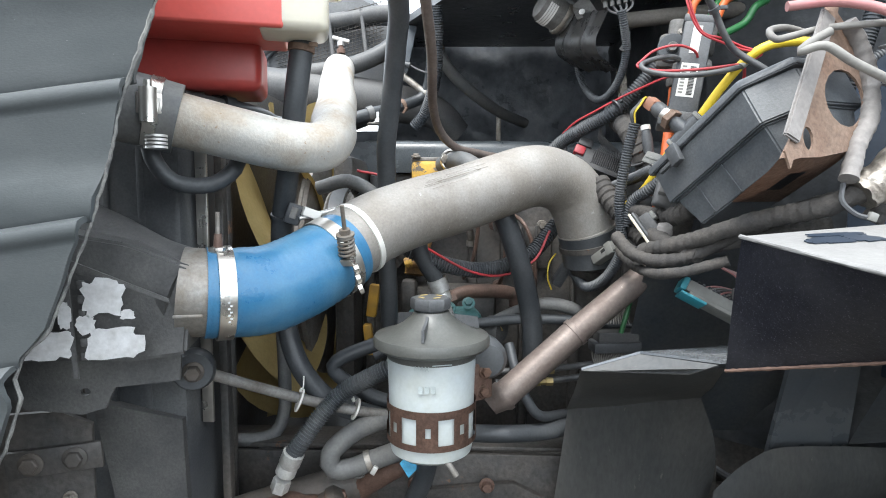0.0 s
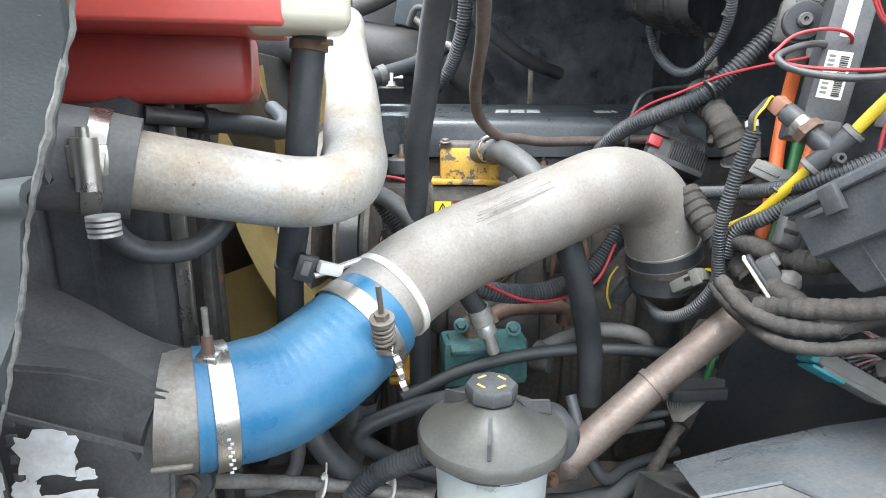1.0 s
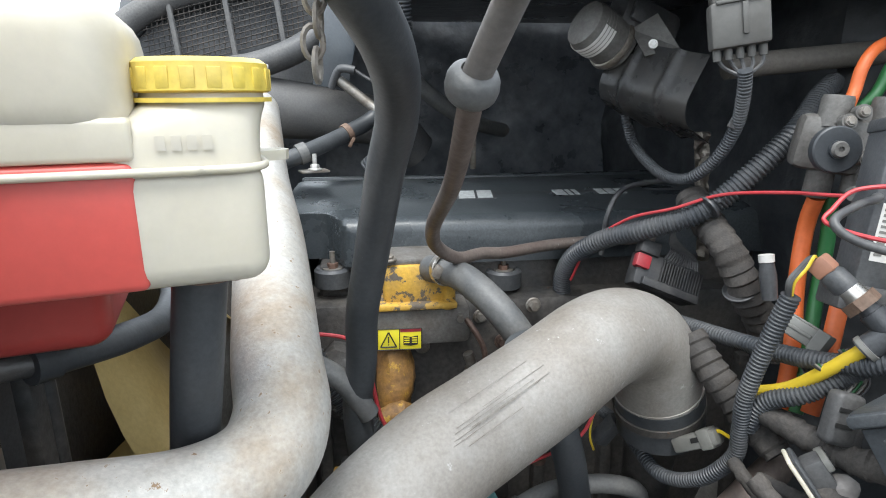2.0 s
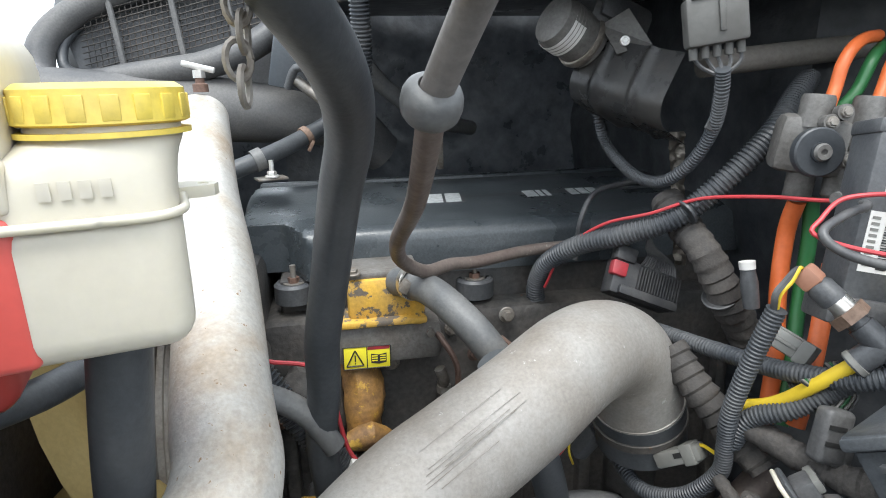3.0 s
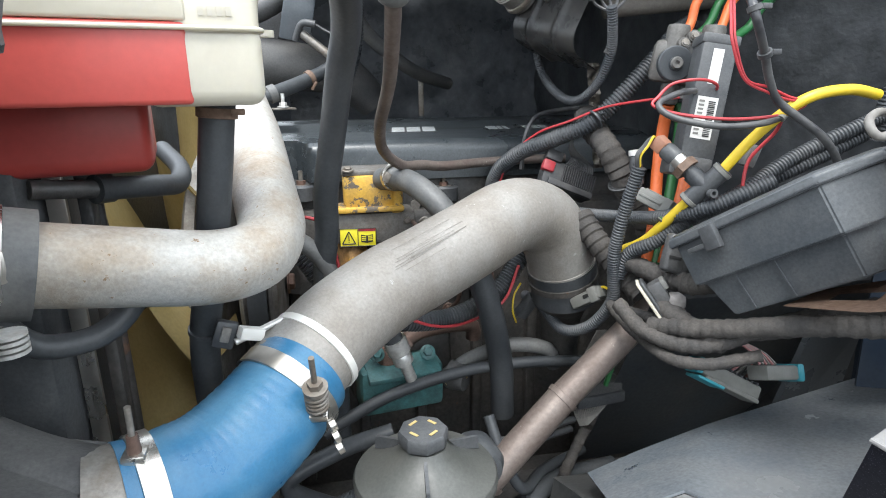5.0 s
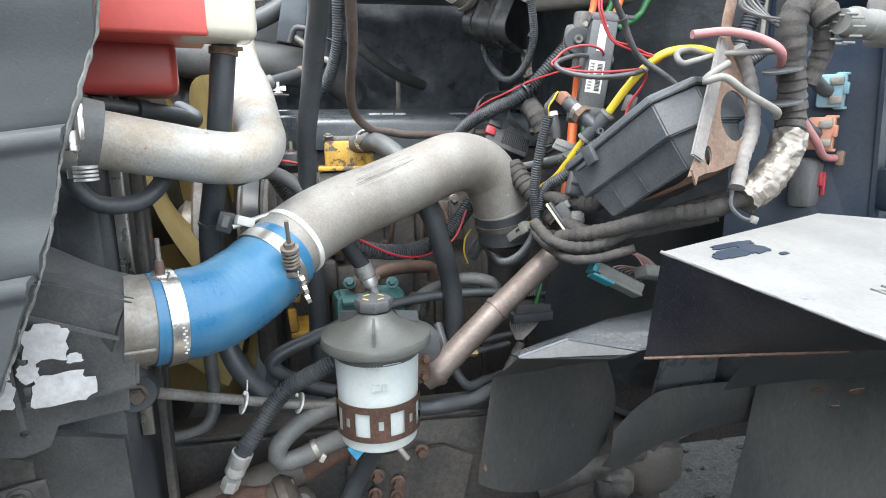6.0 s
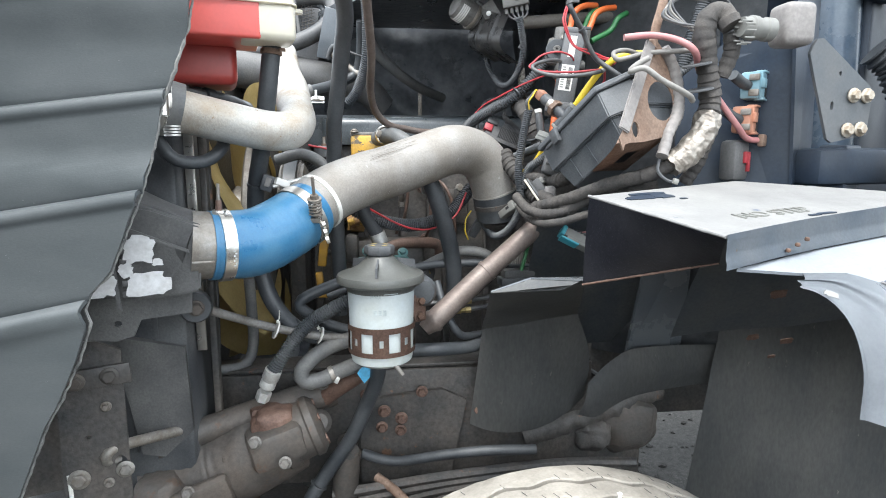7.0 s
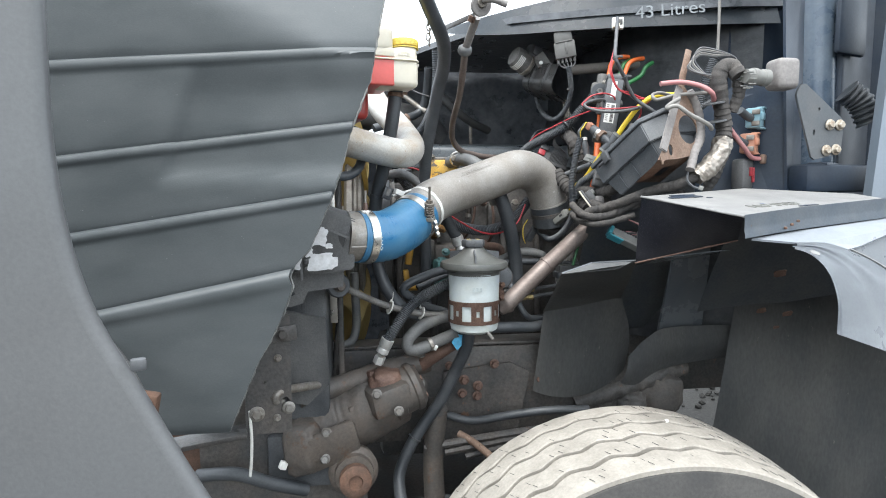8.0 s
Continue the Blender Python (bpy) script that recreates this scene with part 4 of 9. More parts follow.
tap = thing("bleed_tap", "small plated bleed tap on the coolant pipe end", "tap", (-0.172, 1.418, 1.901))
part("stem", lathe([(0, 0), (0.010, 0), (0.010, 0.010), (0.006, 0.012), (0.006, 0.026), (0, 0.026)], (-0.172, 1.418, 1.899), (0, 0, 1), 16), RUSTBAND, tap)
part("nut", lathe([(0, 0), (0.008, 0), (0.008, 0.010), (0, 0.010)], (-0.172, 1.418, 1.917), (0, 0, 1), 6), ZINC, tap)
part("wing", box(pose(-0.172, 1.418, 1.931, 0, 14, 0), 0.042, 0.008, 0.008, 0.002), ZINC, tap)
rhose = thing("radiator_hose", "black rubber radiator hose end with worm-drive clamp", "hose", (-0.3477, 0.7474, 1.6313))
part("hose_end", tube([(-0.262, 0.795, 1.665), (-0.31, 0.772, 1.677), (-0.37, 0.745, 1.684), (-0.46, 0.72, 1.684)], 0.0460, 32), RUBBER_D, rhose)
wc = thing("hose_clamp", "bright worm-drive clamp with screw housing and washers", "clamp", (-0.2909, 0.7848, 1.6703), "hose clamps")
part("band", ring_band((-0.288, 0.782, 1.6715), (0.88, 0.43, -0.2), 0.0470, 0.016, 0.0012, 44), STEEL, wc)
part("screw_housing", tube([(-0.271, 0.7389, 1.6965), (-0.2712, 0.7382, 1.6538)], 0.0105, 16), STEEL, wc)
part("side_wing", box(pose(-0.2712, 0.7417, 1.6778, 0, 0, 30), 0.030, 0.006, 0.026, 0.002), STEEL, wc)
for k in range(4):
    part("spring_washer", lathe([(0, 0), (0.0125, 0), (0.0125, 0.0028), (0, 0.0028)], (-0.252, 0.719, 1.637 - 0.0045 * k), (0.02, 0, -1), 18), ZINC, wc)
part("screw_head", lathe([(0, 0), (0.008, 0), (0.008, 0.010), (0, 0.010)], (-0.2711, 0.738, 1.6325), (0, 0, -1), 6), STEEL, wc)
part("screw_tip", tube([(-0.271, 0.7389, 1.6965), (-0.2708, 0.7388, 1.7053)], 0.005, 10), STEEL, wc)
solo("bypass_hose", tube([(-0.3016, 0.7985, 1.6527), (-0.3029, 0.8029, 1.6166), (-0.2813, 0.8165, 1.5836), (-0.2398, 0.8412, 1.5804), (-0.2136, 0.861, 1.6037), (-0.2082, 0.8754, 1.6338)], 0.0115, 16), RUBBER, "looping black rubber hose under the coolant pipe", "hose")

# ---- coolant expansion tank ----
tank = thing("expansion_tank", "translucent cream coolant tank half full of red coolant", "coolant tank", (-0.2, 0.85, 1.72))


def rounded(x0, x1, y0, y1, z0, z1, bev, segs=5):
    return box(((x0 + x1) / 2, (y0 + y1) / 2, (z0 + z1) / 2), x1 - x0, y1 - y0, z1 - z0, bev, segs=segs)


part("filler_chamber", rounded(-0.150, -0.051, 0.791, 0.870, 1.783, 1.850, 0.013), CREAM, tank, "cream filler chamber")


def shoulder():
    """The filler chamber's rounded top, drawn in to the round neck."""
    bm = bmesh.new()
    rows = []
    for z, hx, hy, e, cx in ((1.843, 0.0410, 0.0385, 6, -0.0920), (1.853, 0.0405, 0.0382, 5, -0.0912), (1.861, 0.0395, 0.0376, 4, -0.0895), (1.867, 0.0380, 0.0368, 3.2, -0.0870), (1.8715, 0.0362, 0.0356, 2.7, -0.0840), (1.8745, 0.0345, 0.0343, 2.3, -0.0810), (1.877, 0.0330, 0.0330, 2.1, -0.0785), (1.879, 0.0320, 0.0320, 2, -0.0775), (1.890, 0.0314, 0.0314, 2, -0.0775)):
        row = []
        for k in range(48):
            a = 2 * math.pi * k / 48
            c, s_ = math.cos(a), math.sin(a)
            row.append(bm.verts.new((cx + hx * math.copysign(abs(c) ** (2 / e), c), 0.830 + hy * math.copysign(abs(s_) ** (2 / e), s_), z)))
        rows.append(row)
    for a, b in zip(rows, rows[1:]):
        for k in range(48):
            bm.faces.new((a[k], a[(k + 1) % 48], b[(k + 1) % 48], b[k]))
    bm.faces.new(rows[-1])
    return bm


part("filler_neck", shoulder(), CREAM, tank)
part("middle_band", rounded(-0.45, -0.1112, 0.7900, 0.93, 1.8512, 1.872, 0.003), CREAM, tank, "cream band above the coolant")
part("coolant_chamber", rounded(-0.45, -0.1115, 0.7902, 0.93, 1.785, 1.8510, 0.0045), REDTANK, tank, "chamber full of red coolant")
part("upper_chamber", rounded(-0.45, -0.1105, 0.7882, 0.925, 1.8545, 1.932, 0.024), CREAM, tank, "cream empty upper chamber")
part("sump", rounded(-0.45, -0.150, 0.890, 1.02, 1.717, 1.80, 0.016), DARKRED, tank, "dark red sump")
bm = bmesh.new()
loop = [(-0.44, 0.7882), (-0.12, 0.7884), (-0.080, 0.7888), (-0.060, 0.7905), (-0.0500, 0.803), (-0.0495, 0.830), (-0.0505, 0.858), (-0.064, 0.8705), (-0.09, 0.871), (-0.44, 0.935)]
tube([(x, y, 1.846) for x, y in loop], 0.0022, 10, 0.006, bm)
part("moulded_seam", bm, CREAM, tank, "pale moulded seam")
part("mounting_lug", prism([(-0.012, -0.012), (0.004, -0.010), (0.010, -0.007), (0.0125, 0.0), (0.010, 0.007), (0.004, 0.010), (-0.012, 0.012)], 0.006, Matrix.Translation((-0.044, 0.850, 1.844)), holes=((0.005, 0, 0.003, 0.003),)), CREAM, tank)
capt = part("cap", lathe([(0, 0.0165), (0.0315, 0.0165), (0.0350, 0.0140), (0.0362, 0.0), (0.034, -0.001), (0, -0.001)], (-0.0775, 0.830, 1.8845), (0, 0, 1), 40), YELLOWCAP, tank, "yellow ribbed screw cap")
part("tamper_ring", lathe([(0.029, -0.0015), (0.0362, -0.0015), (0.0362, 0.0008), (0.029, 0.0008), (0.029, -0.0015)], (-0.0775, 0.830, 1.8802), (0, 0, 1), 40), YELLOWCAP, capt)
for k in range(18):
    a = 2 * math.pi * k / 18
    part("grip", box(pose(-0.0775 + 0.0357 * math.cos(a), 0.830 + 0.0357 * math.sin(a), 1.8908, 0, 0, math.degrees(a)), 0.0012, 0.007, 0.0105, 0.0005), YELLOWCAP, capt)
tank.matrix_basis = Matrix.Translation((-0.0705, 0.834, 0.005)) @ Matrix.Rotation(radians(14), 4, "Z") @ Matrix.Translation((-0.146, 0.059, 1.72))
for k in range(4):
    part("level_print", box((-0.099 + 0.0072 * k, 0.79100, 1.8595), 0.0045, 0.0006, 0.0075, 0), CREAM, tank, "faint moulded print")

dhose = thing("tank_hose", "black rubber hose dropping from the coolant tank with spring clip", "hose", (-0.13, 0.90, 1.3))
part("hose_run", tube([(-0.116, 0.886, 1.81), (-0.122, 0.893, 1.784), (-0.135, 0.898, 1.698), (-0.155, 0.926, 1.603), (-0.174, 0.951, 1.527), (-0.180, 0.964, 1.457), (-0.176, 0.967, 1.357), (-0.15, 0.96, 1.28), (-0.10, 0.97, 1.22), (-0.02, 0.98, 1.19)], 0.0170, 20), RUBBER, dhose)
part("spring_clip", ring_band((-0.1225, 0.893, 1.780), (0.1, 0, 1), 0.0180, 0.010, 0.0015, 28), BRKT, dhose, "rusty spring clip")
part("clip_ear", box((-0.100, 0.874, 1.781), 0.012, 0.006, 0.006, 0.001), BRKT, dhose)
trh = thing("tank_return_hose", "glossy black rubber return hose under the tank", "hose", (-0.25, 0.935, 1.70))
part("hose_run", tube([(-0.252, 0.934, 1.704), (-0.232, 0.963, 1.700), (-0.214, 1.000, 1.695), (-0.208, 1.060, 1.688), (-0.219, 1.125, 1.698), (-0.262, 1.215, 1.715)], 0.0125, 20), RUBBER, trh)
part("end_collar", tube([(-0.256, 0.928, 1.7045), (-0.246, 0.943, 1.7030)], 0.0150, 20), RUBBER, trh)
part("pipe_stub", tube([(-0.30, 0.893, 1.712), (-0.252, 0.934, 1.704)], 0.0095, 16), CHASSIS, trh)
tie_b = thing("plastic_buckle", "black plastic strap buckle on the tank hose", "buckle", (-0.15, 0.93, 1.53))
part("strap", ring_band((-0.172, 0.949, 1.532), (0.2, -0.25, 1), 0.0182, 0.006, 0.0015, 24), PLASTIC, tie_b)
part("buckle", box(pose(-0.146, 0.920, 1.537, 0, 20, 10), 0.024, 0.012, 0.032, 0.003), PLASTIC, tie_b)
part("buckle_slot", box(pose(-0.144, 0.913, 1.539, 0, 20, 10), 0.010, 0.004, 0.018, 0.001), CASTG, tie_b)

# ---- long vertical hose and bonnet cable tube ----
vh = thing("breather_hose", "long black rubber hose hanging down past the engine", "hose", (-0.0228, 1.0684, 1.1727))
part("hose_run", tube([(-0.075, 0.77, 2.02), (-0.042, 0.831, 1.975), (0.0, 0.915, 1.919), (0.010, 0.991, 1.874), (0.0, 1.041, 1.819), (-0.014, 1.086, 1.735), (-0.027, 1.115, 1.659), (-0.030, 1.140, 1.595), (-0.038, 1.154, 1.521), (-0.030, 1.155, 1.419), (-0.029, 1.165, 1.309), (-0.03, 1.17, 1.20)], 0.0177, 24), RUBBER, vh)
bt = thing("bonnet_cable_tube", "dusty brown bonnet cable tube with rubber grommet", "cable", (0.0694, 1.2912, 1.6951))
part("tube", tube([(0.054, 0.905, 1.890), (0.056, 0.935, 1.868), (0.061, 1.047, 1.806), (0.057, 1.168, 1.742), (0.069, 1.245, 1.698), (0.104, 1.288, 1.668), (0.145, 1.330, 1.662), (0.190, 1.355, 1.655), (0.275, 1.395, 1.654), (0.365, 1.405, 1.655), (0.45, 1.408, 1.655)], 0.0090, 14), RUSTTUBE, bt)
part("grommet", lathe([(0.008, -0.012), (0.0115, -0.0115), (0.0150, -0.0095), (0.0172, -0.006), (0.0180, -0.0005), (0.0174, 0.005), (0.0155, 0.009), (0.0120, 0.0115), (0.009, 0.012), (0.008, -0.012)], (0.0535, 0.900, 1.893), (0.05, -0.55, 0.7), 28), RUBBER_D, bt)
part("upper_tube", tube([(0.0535, 0.902, 1.892), (0.062, 0.870, 1.922), (0.072, 0.835, 1.955)], 0.0098, 14), DUSTROD, bt)
bstay = thing("bonnet_stay", "dusty grey bonnet stay with eye and washers", "stay rod", (0.069, 0.758, 1.9453))
part("eye_washer", lathe([(0.007, -0.005), (0.022, -0.005), (0.0245, -0.002), (0.0245, 0.002), (0.022, 0.005), (0.007, 0.005), (0.007, -0.005)], (0.0705, 0.769, 1.963), (0.15, -0.9, -0.25), 36), DUSTROD, bstay)
part("pin_ring", lathe([(0.005, -0.003), (0.010, -0.003), (0.0115, 0.0), (0.010, 0.003), (0.005, 0.003), (0.005, -0.003)], (0.0724, 0.7583, 1.9668), (0.15, -0.9, -0.25), 24), DULL, bstay)
part("rod", tube([(0.0721, 0.7506, 1.9696), (0.0925, 0.7384, 1.9674), (0.1232, 0.7325, 1.9551)], 0.0075, 14), DUSTROD, bstay)
part("flat_link", box(Matrix.Translation((0.0283, 0.8751, 1.9524)) @ basis((0.5, -1, 0.0)), 0.004, 0.012, 0.15, 0.001), CHASSIS, bstay)
part("nut", lathe([(0, 0), (0.009, 0), (0.009, 0.014), (0, 0.014)], (0.0544, 0.8188, 1.9404), (0.3, -0.5, 0.8), 6), RUST, bstay)
chain = thing("bonnet_chain", "short rusty hanging chain beside the rubber hose", "chain", (-0.0341, 0.879, 1.9333))
for k in range(7):
    c = Vector((-0.040 + 0.002 * math.sin(k * 2.1), 0.872 - 0.001 * k, 1.975 - 0.012 * k))
    ln = [c + Vector((0.0055 * math.cos(a) * (1 if k % 2 else 0.2), 0.0055 * math.cos(a) * (0.2 if k % 2 else 1), 0.009 * math.sin(a))) for a in [2 * math.pi * q / 14 for q in range(15)]]
    part("link", sweep(ln, 0.0018, 6), DULL, chain)

# ---- engine ----
eng = thing("engine_block", "dark oily diesel engine block with brown grime", "engine", (0.2, 1.5503, 0.799))
bm = box((0.27, 1.6, 1.2599), 0.80, 0.42, 0.62, 0.02)
part("block", bm, BLOCK, eng)
for k in range(7):
    part("web", box((-0.10 + 0.12 * k, 1.385, 1.22), 0.022, 0.03, 0.46, 0.006), BLOCK, eng)
part("side_cover", box((0.0935, 1.3397, 1.2871), 0.20, 0.06, 0.16, 0.015), BLOCK, eng)
part("head", box((0.2792, 1.5856, 1.5714), 0.76, 0.30, 0.10, 0.008), BLOCK, eng)
part("sump", box((0.2, 1.5802, 0.7995), 0.75, 0.50, 0.34, 0.03), BLOCK, eng)
part("front_cover", box((-0.1464, 1.5019, 1.3966), 0.05, 0.40, 0.52, 0.02), BLOCK, eng)

vc = thing("valve_cover", "grey-black plastic valve cover with raised centre strip", "engine cover", (0.2589, 1.5939, 1.6196))
prof = [(1.420, 1.622), (1.418, 1.676), (1.422, 1.689), (1.432, 1.696), (1.450, 1.6985), (1.545, 1.702), (1.60, 1.706), (1.63, 1.717), (1.70, 1.722), (1.735, 1.710), (1.745, 1.62)]


def cover():
    bm = bmesh.new()
    rows = []
    xs = [-0.165 + 0.005 * k for k in range(27)] + [-0.01 + 0.03 * k for k in range(24)]
    for x in xs:
        cut = 0.0
        if x < -0.045:
            v = min(1.0, (-0.045 - x) / 0.05)
            cut = 0.065 * v * v * (3 - 2 * v)
        v = max(0.0, (-0.14 - x) / 0.025)
        drop = 0.02 * (1 - math.sqrt(max(0.0, 1 - v * v)))
        row = []
        for y, z in prof:
            yy = max(y, 1.415 + cut) if y < 1.5 else y
            zz = z - (drop if z > 1.63 else 0)
            row.append(bm.verts.new((x, yy + 0.0005 * (y - 1.4), zz + 0.022 * (x - 0.17) * 0.0)))
        rows.append(row)
    for a, b in zip(rows, rows[1:]):
        for j in range(len(prof) - 1):
            bm.faces.new((a[j], a[j + 1], b[j + 1], b[j]))
    bm.faces.new(rows[0])
    bm.faces.new(rows[-1])
    return bm


part("cover_shell", cover(), COVER, vc)
part("raised_strip", prism([(0.10, 1.535), (0.66, 1.535), (0.66, 1.605), (0.10, 1.605)], 0.003, pose(0, 0.026, 1.5325, 6.2, 0, 0)), PLASTIC, vc)
bm = prism([(0.110, 1.540), (0.217, 1.540), (0.225, 1.600), (0.118, 1.600)], 0.0012, pose(0, 0.026, 1.5357, 6.2, 0, 0))
part("badge", bm, PLASTIC, vc, "dark maker's badge")
for x0, w in ((0.115, 0.028), (0.148, 0.030), (0.183, 0.028)):
    part("badge_mark", prism([(x0, 1.543), (x0 + w, 1.543), (x0 + w + 0.006, 1.597), (x0 + 0.006, 1.597)], 0.0008, pose(0, 0.026, 1.5368, 6.2, 0, 0)), SILK, vc, "pale letter bar")
for x0, w in ((0.335, 0.022), (0.361, 0.008), (0.374, 0.008), (0.42, 0.016), (0.44, 0.016), (0.46, 0.016)):
    part("model_mark", prism([(x0, 1.552), (x0 + w, 1.552), (x0 + w, 1.590), (x0, 1.590)], 0.0008, pose(0, 0.026, 1.5357, 6.2, 0, 0)), SILK, vc, "faint pale print")
part("rear_rail", box((0.2447, 1.7725, 1.7045), 0.80, 0.02, 0.03, 0.006), COVER, vc)


def cover_bolt(x, y, z):
    c = thing("cover_bolt", "flanged stud bolt with washer holding the valve cover", "bolt", (x, y, z), "valve cover bolts")
    part("boss", lathe([(0, -0.03), (0.030, -0.03), (0.030, -0.004), (0.026, 0.0), (0.021, 0.0), (0.019, -0.006), (0, -0.006)], (x, y, z), (0, 0, 1), 28), PLASTIC, c)
    part("washer", lathe([(0, 0), (0.016, 0), (0.016, 0.003), (0, 0.003)], (x, y, z - 0.004), (0, 0, 1), 24), DULL, c)
    part("nut", lathe([(0, 0), (0.009, 0), (0.009, 0.008), (0, 0.008)], (x, y, z - 0.001), (0, 0, 1), 6), RUSTBAND, c)
    part("stud", tube([(x, y, z), (x, y, z + 0.026)], 0.0045, 10), DULL, c)


cover_bolt(-0.078, 1.440, 1.618)
cover_bolt(0.203, 1.432, 1.606)

yh = thing("thermostat_housing", "chipped yellow and grey thermostat housing on the engine", "housing", (0.0461, 1.3438, 1.5199))
bm = box(pose(0.0505, 1.3748, 1.6137, 0, 0, 0), 0.100, 0.07, 0.062, 0.008)
part("upper_casting", bm, YENGINE, yh, "flaking yellow paint")
part("top_plate", box((0.0513, 1.3836, 1.6479), 0.104, 0.075, 0.012, 0.004), CASTG, yh)
part("joint_flange", box((0.0473, 1.3569, 1.5834), 0.125, 0.06, 0.010, 0.003), YENGINE, yh)
part("lower_casting", box((0.0569, 1.3704, 1.5473), 0.150, 0.07, 0.060, 0.010), CASTG, yh)
part("boss", lathe([(0, -0.02), (0.012, -0.02), (0.012, 0.02), (0, 0.02)], (0.0972, 1.347, 1.5947), (0, 0, 1), 16), YENGINE, yh)
part("bolt", bolt((0.0973, 1.3479, 1.6162), (0, 0, 1), 0.007, 0.008), DULL, yh)
part("bolt", bolt((0.0106, 1.3441, 1.6542), (0, -0.2, 1), 0.007, 0.007), DULL, yh)
part("bolt", bolt((0.1149, 1.339, 1.5598), (0, -1, 0), 0.007, 0.008), DULL, yh)
part("yellow_block", tube([(0.008, 1.3733, 1.5203), (0.0155, 1.3551, 1.4686), (0.0084, 1.333, 1.3878)], [0.026, 0.030, 0.022], 14, 0.01, rough=0.25), RUSTYEL, yh, "rusty yellow casting")
part("yellow_block", box((-0.0018, 1.3079, 1.3426), 0.035, 0.05, 0.08, 0.012), BLOCK, yh)
st = thing("warning_sticker", "yellow warning sticker with triangle and manual symbols", "sticker", (0.0229, 1.3322, 1.5302))
m = facing((0.0225, 1.3323, 1.5327), (1, 0, -0.02), (0, 0.05, 1))
part("backing", box(m, 0.066, 0.033, 0.0012, 0.0003), STICKY, st)
for a, b in (((-0.033, 0.0165), (0.033, 0.0165)), ((-0.033, -0.0165), (0.033, -0.0165)), ((-0.033, -0.0165), (-0.033, 0.0165)), ((0.033, -0.0165), (0.033, 0.0165)), ((0.0, -0.0165), (0.0, 0.0165))):
    part("border", tube([m @ Vector((*a, 0.001)), m @ Vector((*b, 0.001))], 0.0008, 5), INK, st)
tri = [(-0.0285, -0.012), (-0.005, -0.012), (-0.0167, 0.011)]
for k in range(3):
    part("triangle_edge", tube([m @ Vector((*tri[k], 0.001)), m @ Vector((*tri[(k + 1) % 3], 0.001))], 0.0011, 5), INK, st)
part("exclamation", box(m @ Matrix.Translation((-0.0167, -0.001, 0.001)), 0.0018, 0.010, 0.0006, 0), INK, st)
part("exclamation", box(m @ Matrix.Translation((-0.0167, -0.0085, 0.001)), 0.0018, 0.0018, 0.0006, 0), INK, st)
part("red_header", box(m @ Matrix.Translation((0.0165, 0.0135, 0.0008)), 0.031, 0.005, 0.0006, 0), REDC, st)
for sx in (-1, 1):
    part("book_page", prism([(0, -0.009), (sx * 0.011, -0.007), (sx * 0.011, 0.007), (0, 0.005)], 0.0006, m @ Matrix.Translation((0.0165, -0.002, 0.0008))), INK, st)
    for q in range(3):
        part("page_line", box(m @ Matrix.Translation((0.0165 + sx * 0.0058, -0.0055 + 0.0035 * q, 0.0016)), 0.008, 0.0016, 0.0005, 0), STICKY, st)

oh = thing("oil_feed_hose", "dusty grey rubber hose with clamp leaving the thermostat housing", "hose", (0.1202, 1.2811, 1.6142))
part("hose_run", tube([(0.072, 1.350, 1.636), (0.105, 1.290, 1.643), (0.135, 1.235, 1.628), (0.165, 1.205, 1.595), (0.19, 1.20, 1.55), (0.20, 1.21, 1.50)], 0.0205, 20), RUBBER_D, oh)
part("clamp", ring_band((0.0906, 1.3162, 1.6447), (0.35, -0.9, 0.1), 0.0235, 0.010, 0.0015, 28), STEEL, oh)
part("clamp_screw", box(pose(0.0764, 1.2955, 1.647, 0, 30, 0), 0.012, 0.012, 0.018, 0.002), DULL, oh)

# far side of the bay: pipes and duct
duct = thing("intake_duct", "smooth grey-black plastic intake duct behind the engine", "duct", (-0.1072, 1.7185, 1.7662))
part("duct_body", tube([(-0.5504, 1.7502, 1.9004), (-0.3569, 1.7862, 1.8737), (-0.1782, 1.8131, 1.8587), (0.0166, 1.8474, 1.8269), (0.1001, 1.8782, 1.7591)], [0.05, 0.062, 0.062, 0.055, 0.045], 28), PLASTIC_D, duct)
ab = thing("air_cleaner", "black oval air intake ring with mesh grille and struts", "air intake", (-0.3049, 1.857, 1.9376))
ring = [(-0.30 + 0.235 * math.copysign(abs(math.cos(a)) ** 0.7, math.cos(a)), 1.83 + 0.05 * math.sin(a), 2.02 + 0.085 * math.copysign(abs(math.sin(a)) ** 0.8, math.sin(a)) + 0.06 * math.cos(a)) for a in [2 * math.pi * k / 48 for k in range(49)]]
part("outer_ring", sweep([Vector(p) for p in ring], 0.026, 16), PLASTIC_D, ab)
part("inner_ring", sweep([Vector((-0.30 + (p[0] + 0.30) * 0.86, p[1] + 0.02, 2.02 + (p[2] - 2.02) * 0.80)) for p in ring], 0.010, 10), RUBBER, ab)
part("housing", lathe([(0, 0), (0.20, 0), (0.23, -0.03), (0.23, -0.12), (0, -0.12)], (-0.3016, 1.9029, 2.0228), (0.1, -1, 0.2), 40), PLASTIC, ab)
for q in (-0.09, 0.02, 0.12):
    part("strut", tube([(-0.30 + q, 1.84, 1.95 + q * 0.3), (-0.32 + q, 1.86, 2.10 + q * 0.3)], 0.006, 8), PLASTIC_D, ab)
bm = bmesh.new()
for k in range(30):
    tube([(-0.46 + 0.011 * k, 1.865, 1.93 + 0.003 * k), (-0.46 + 0.011 * k, 1.868, 2.08 + 0.003 * k)], 0.0012, 4, 0.2, bm)
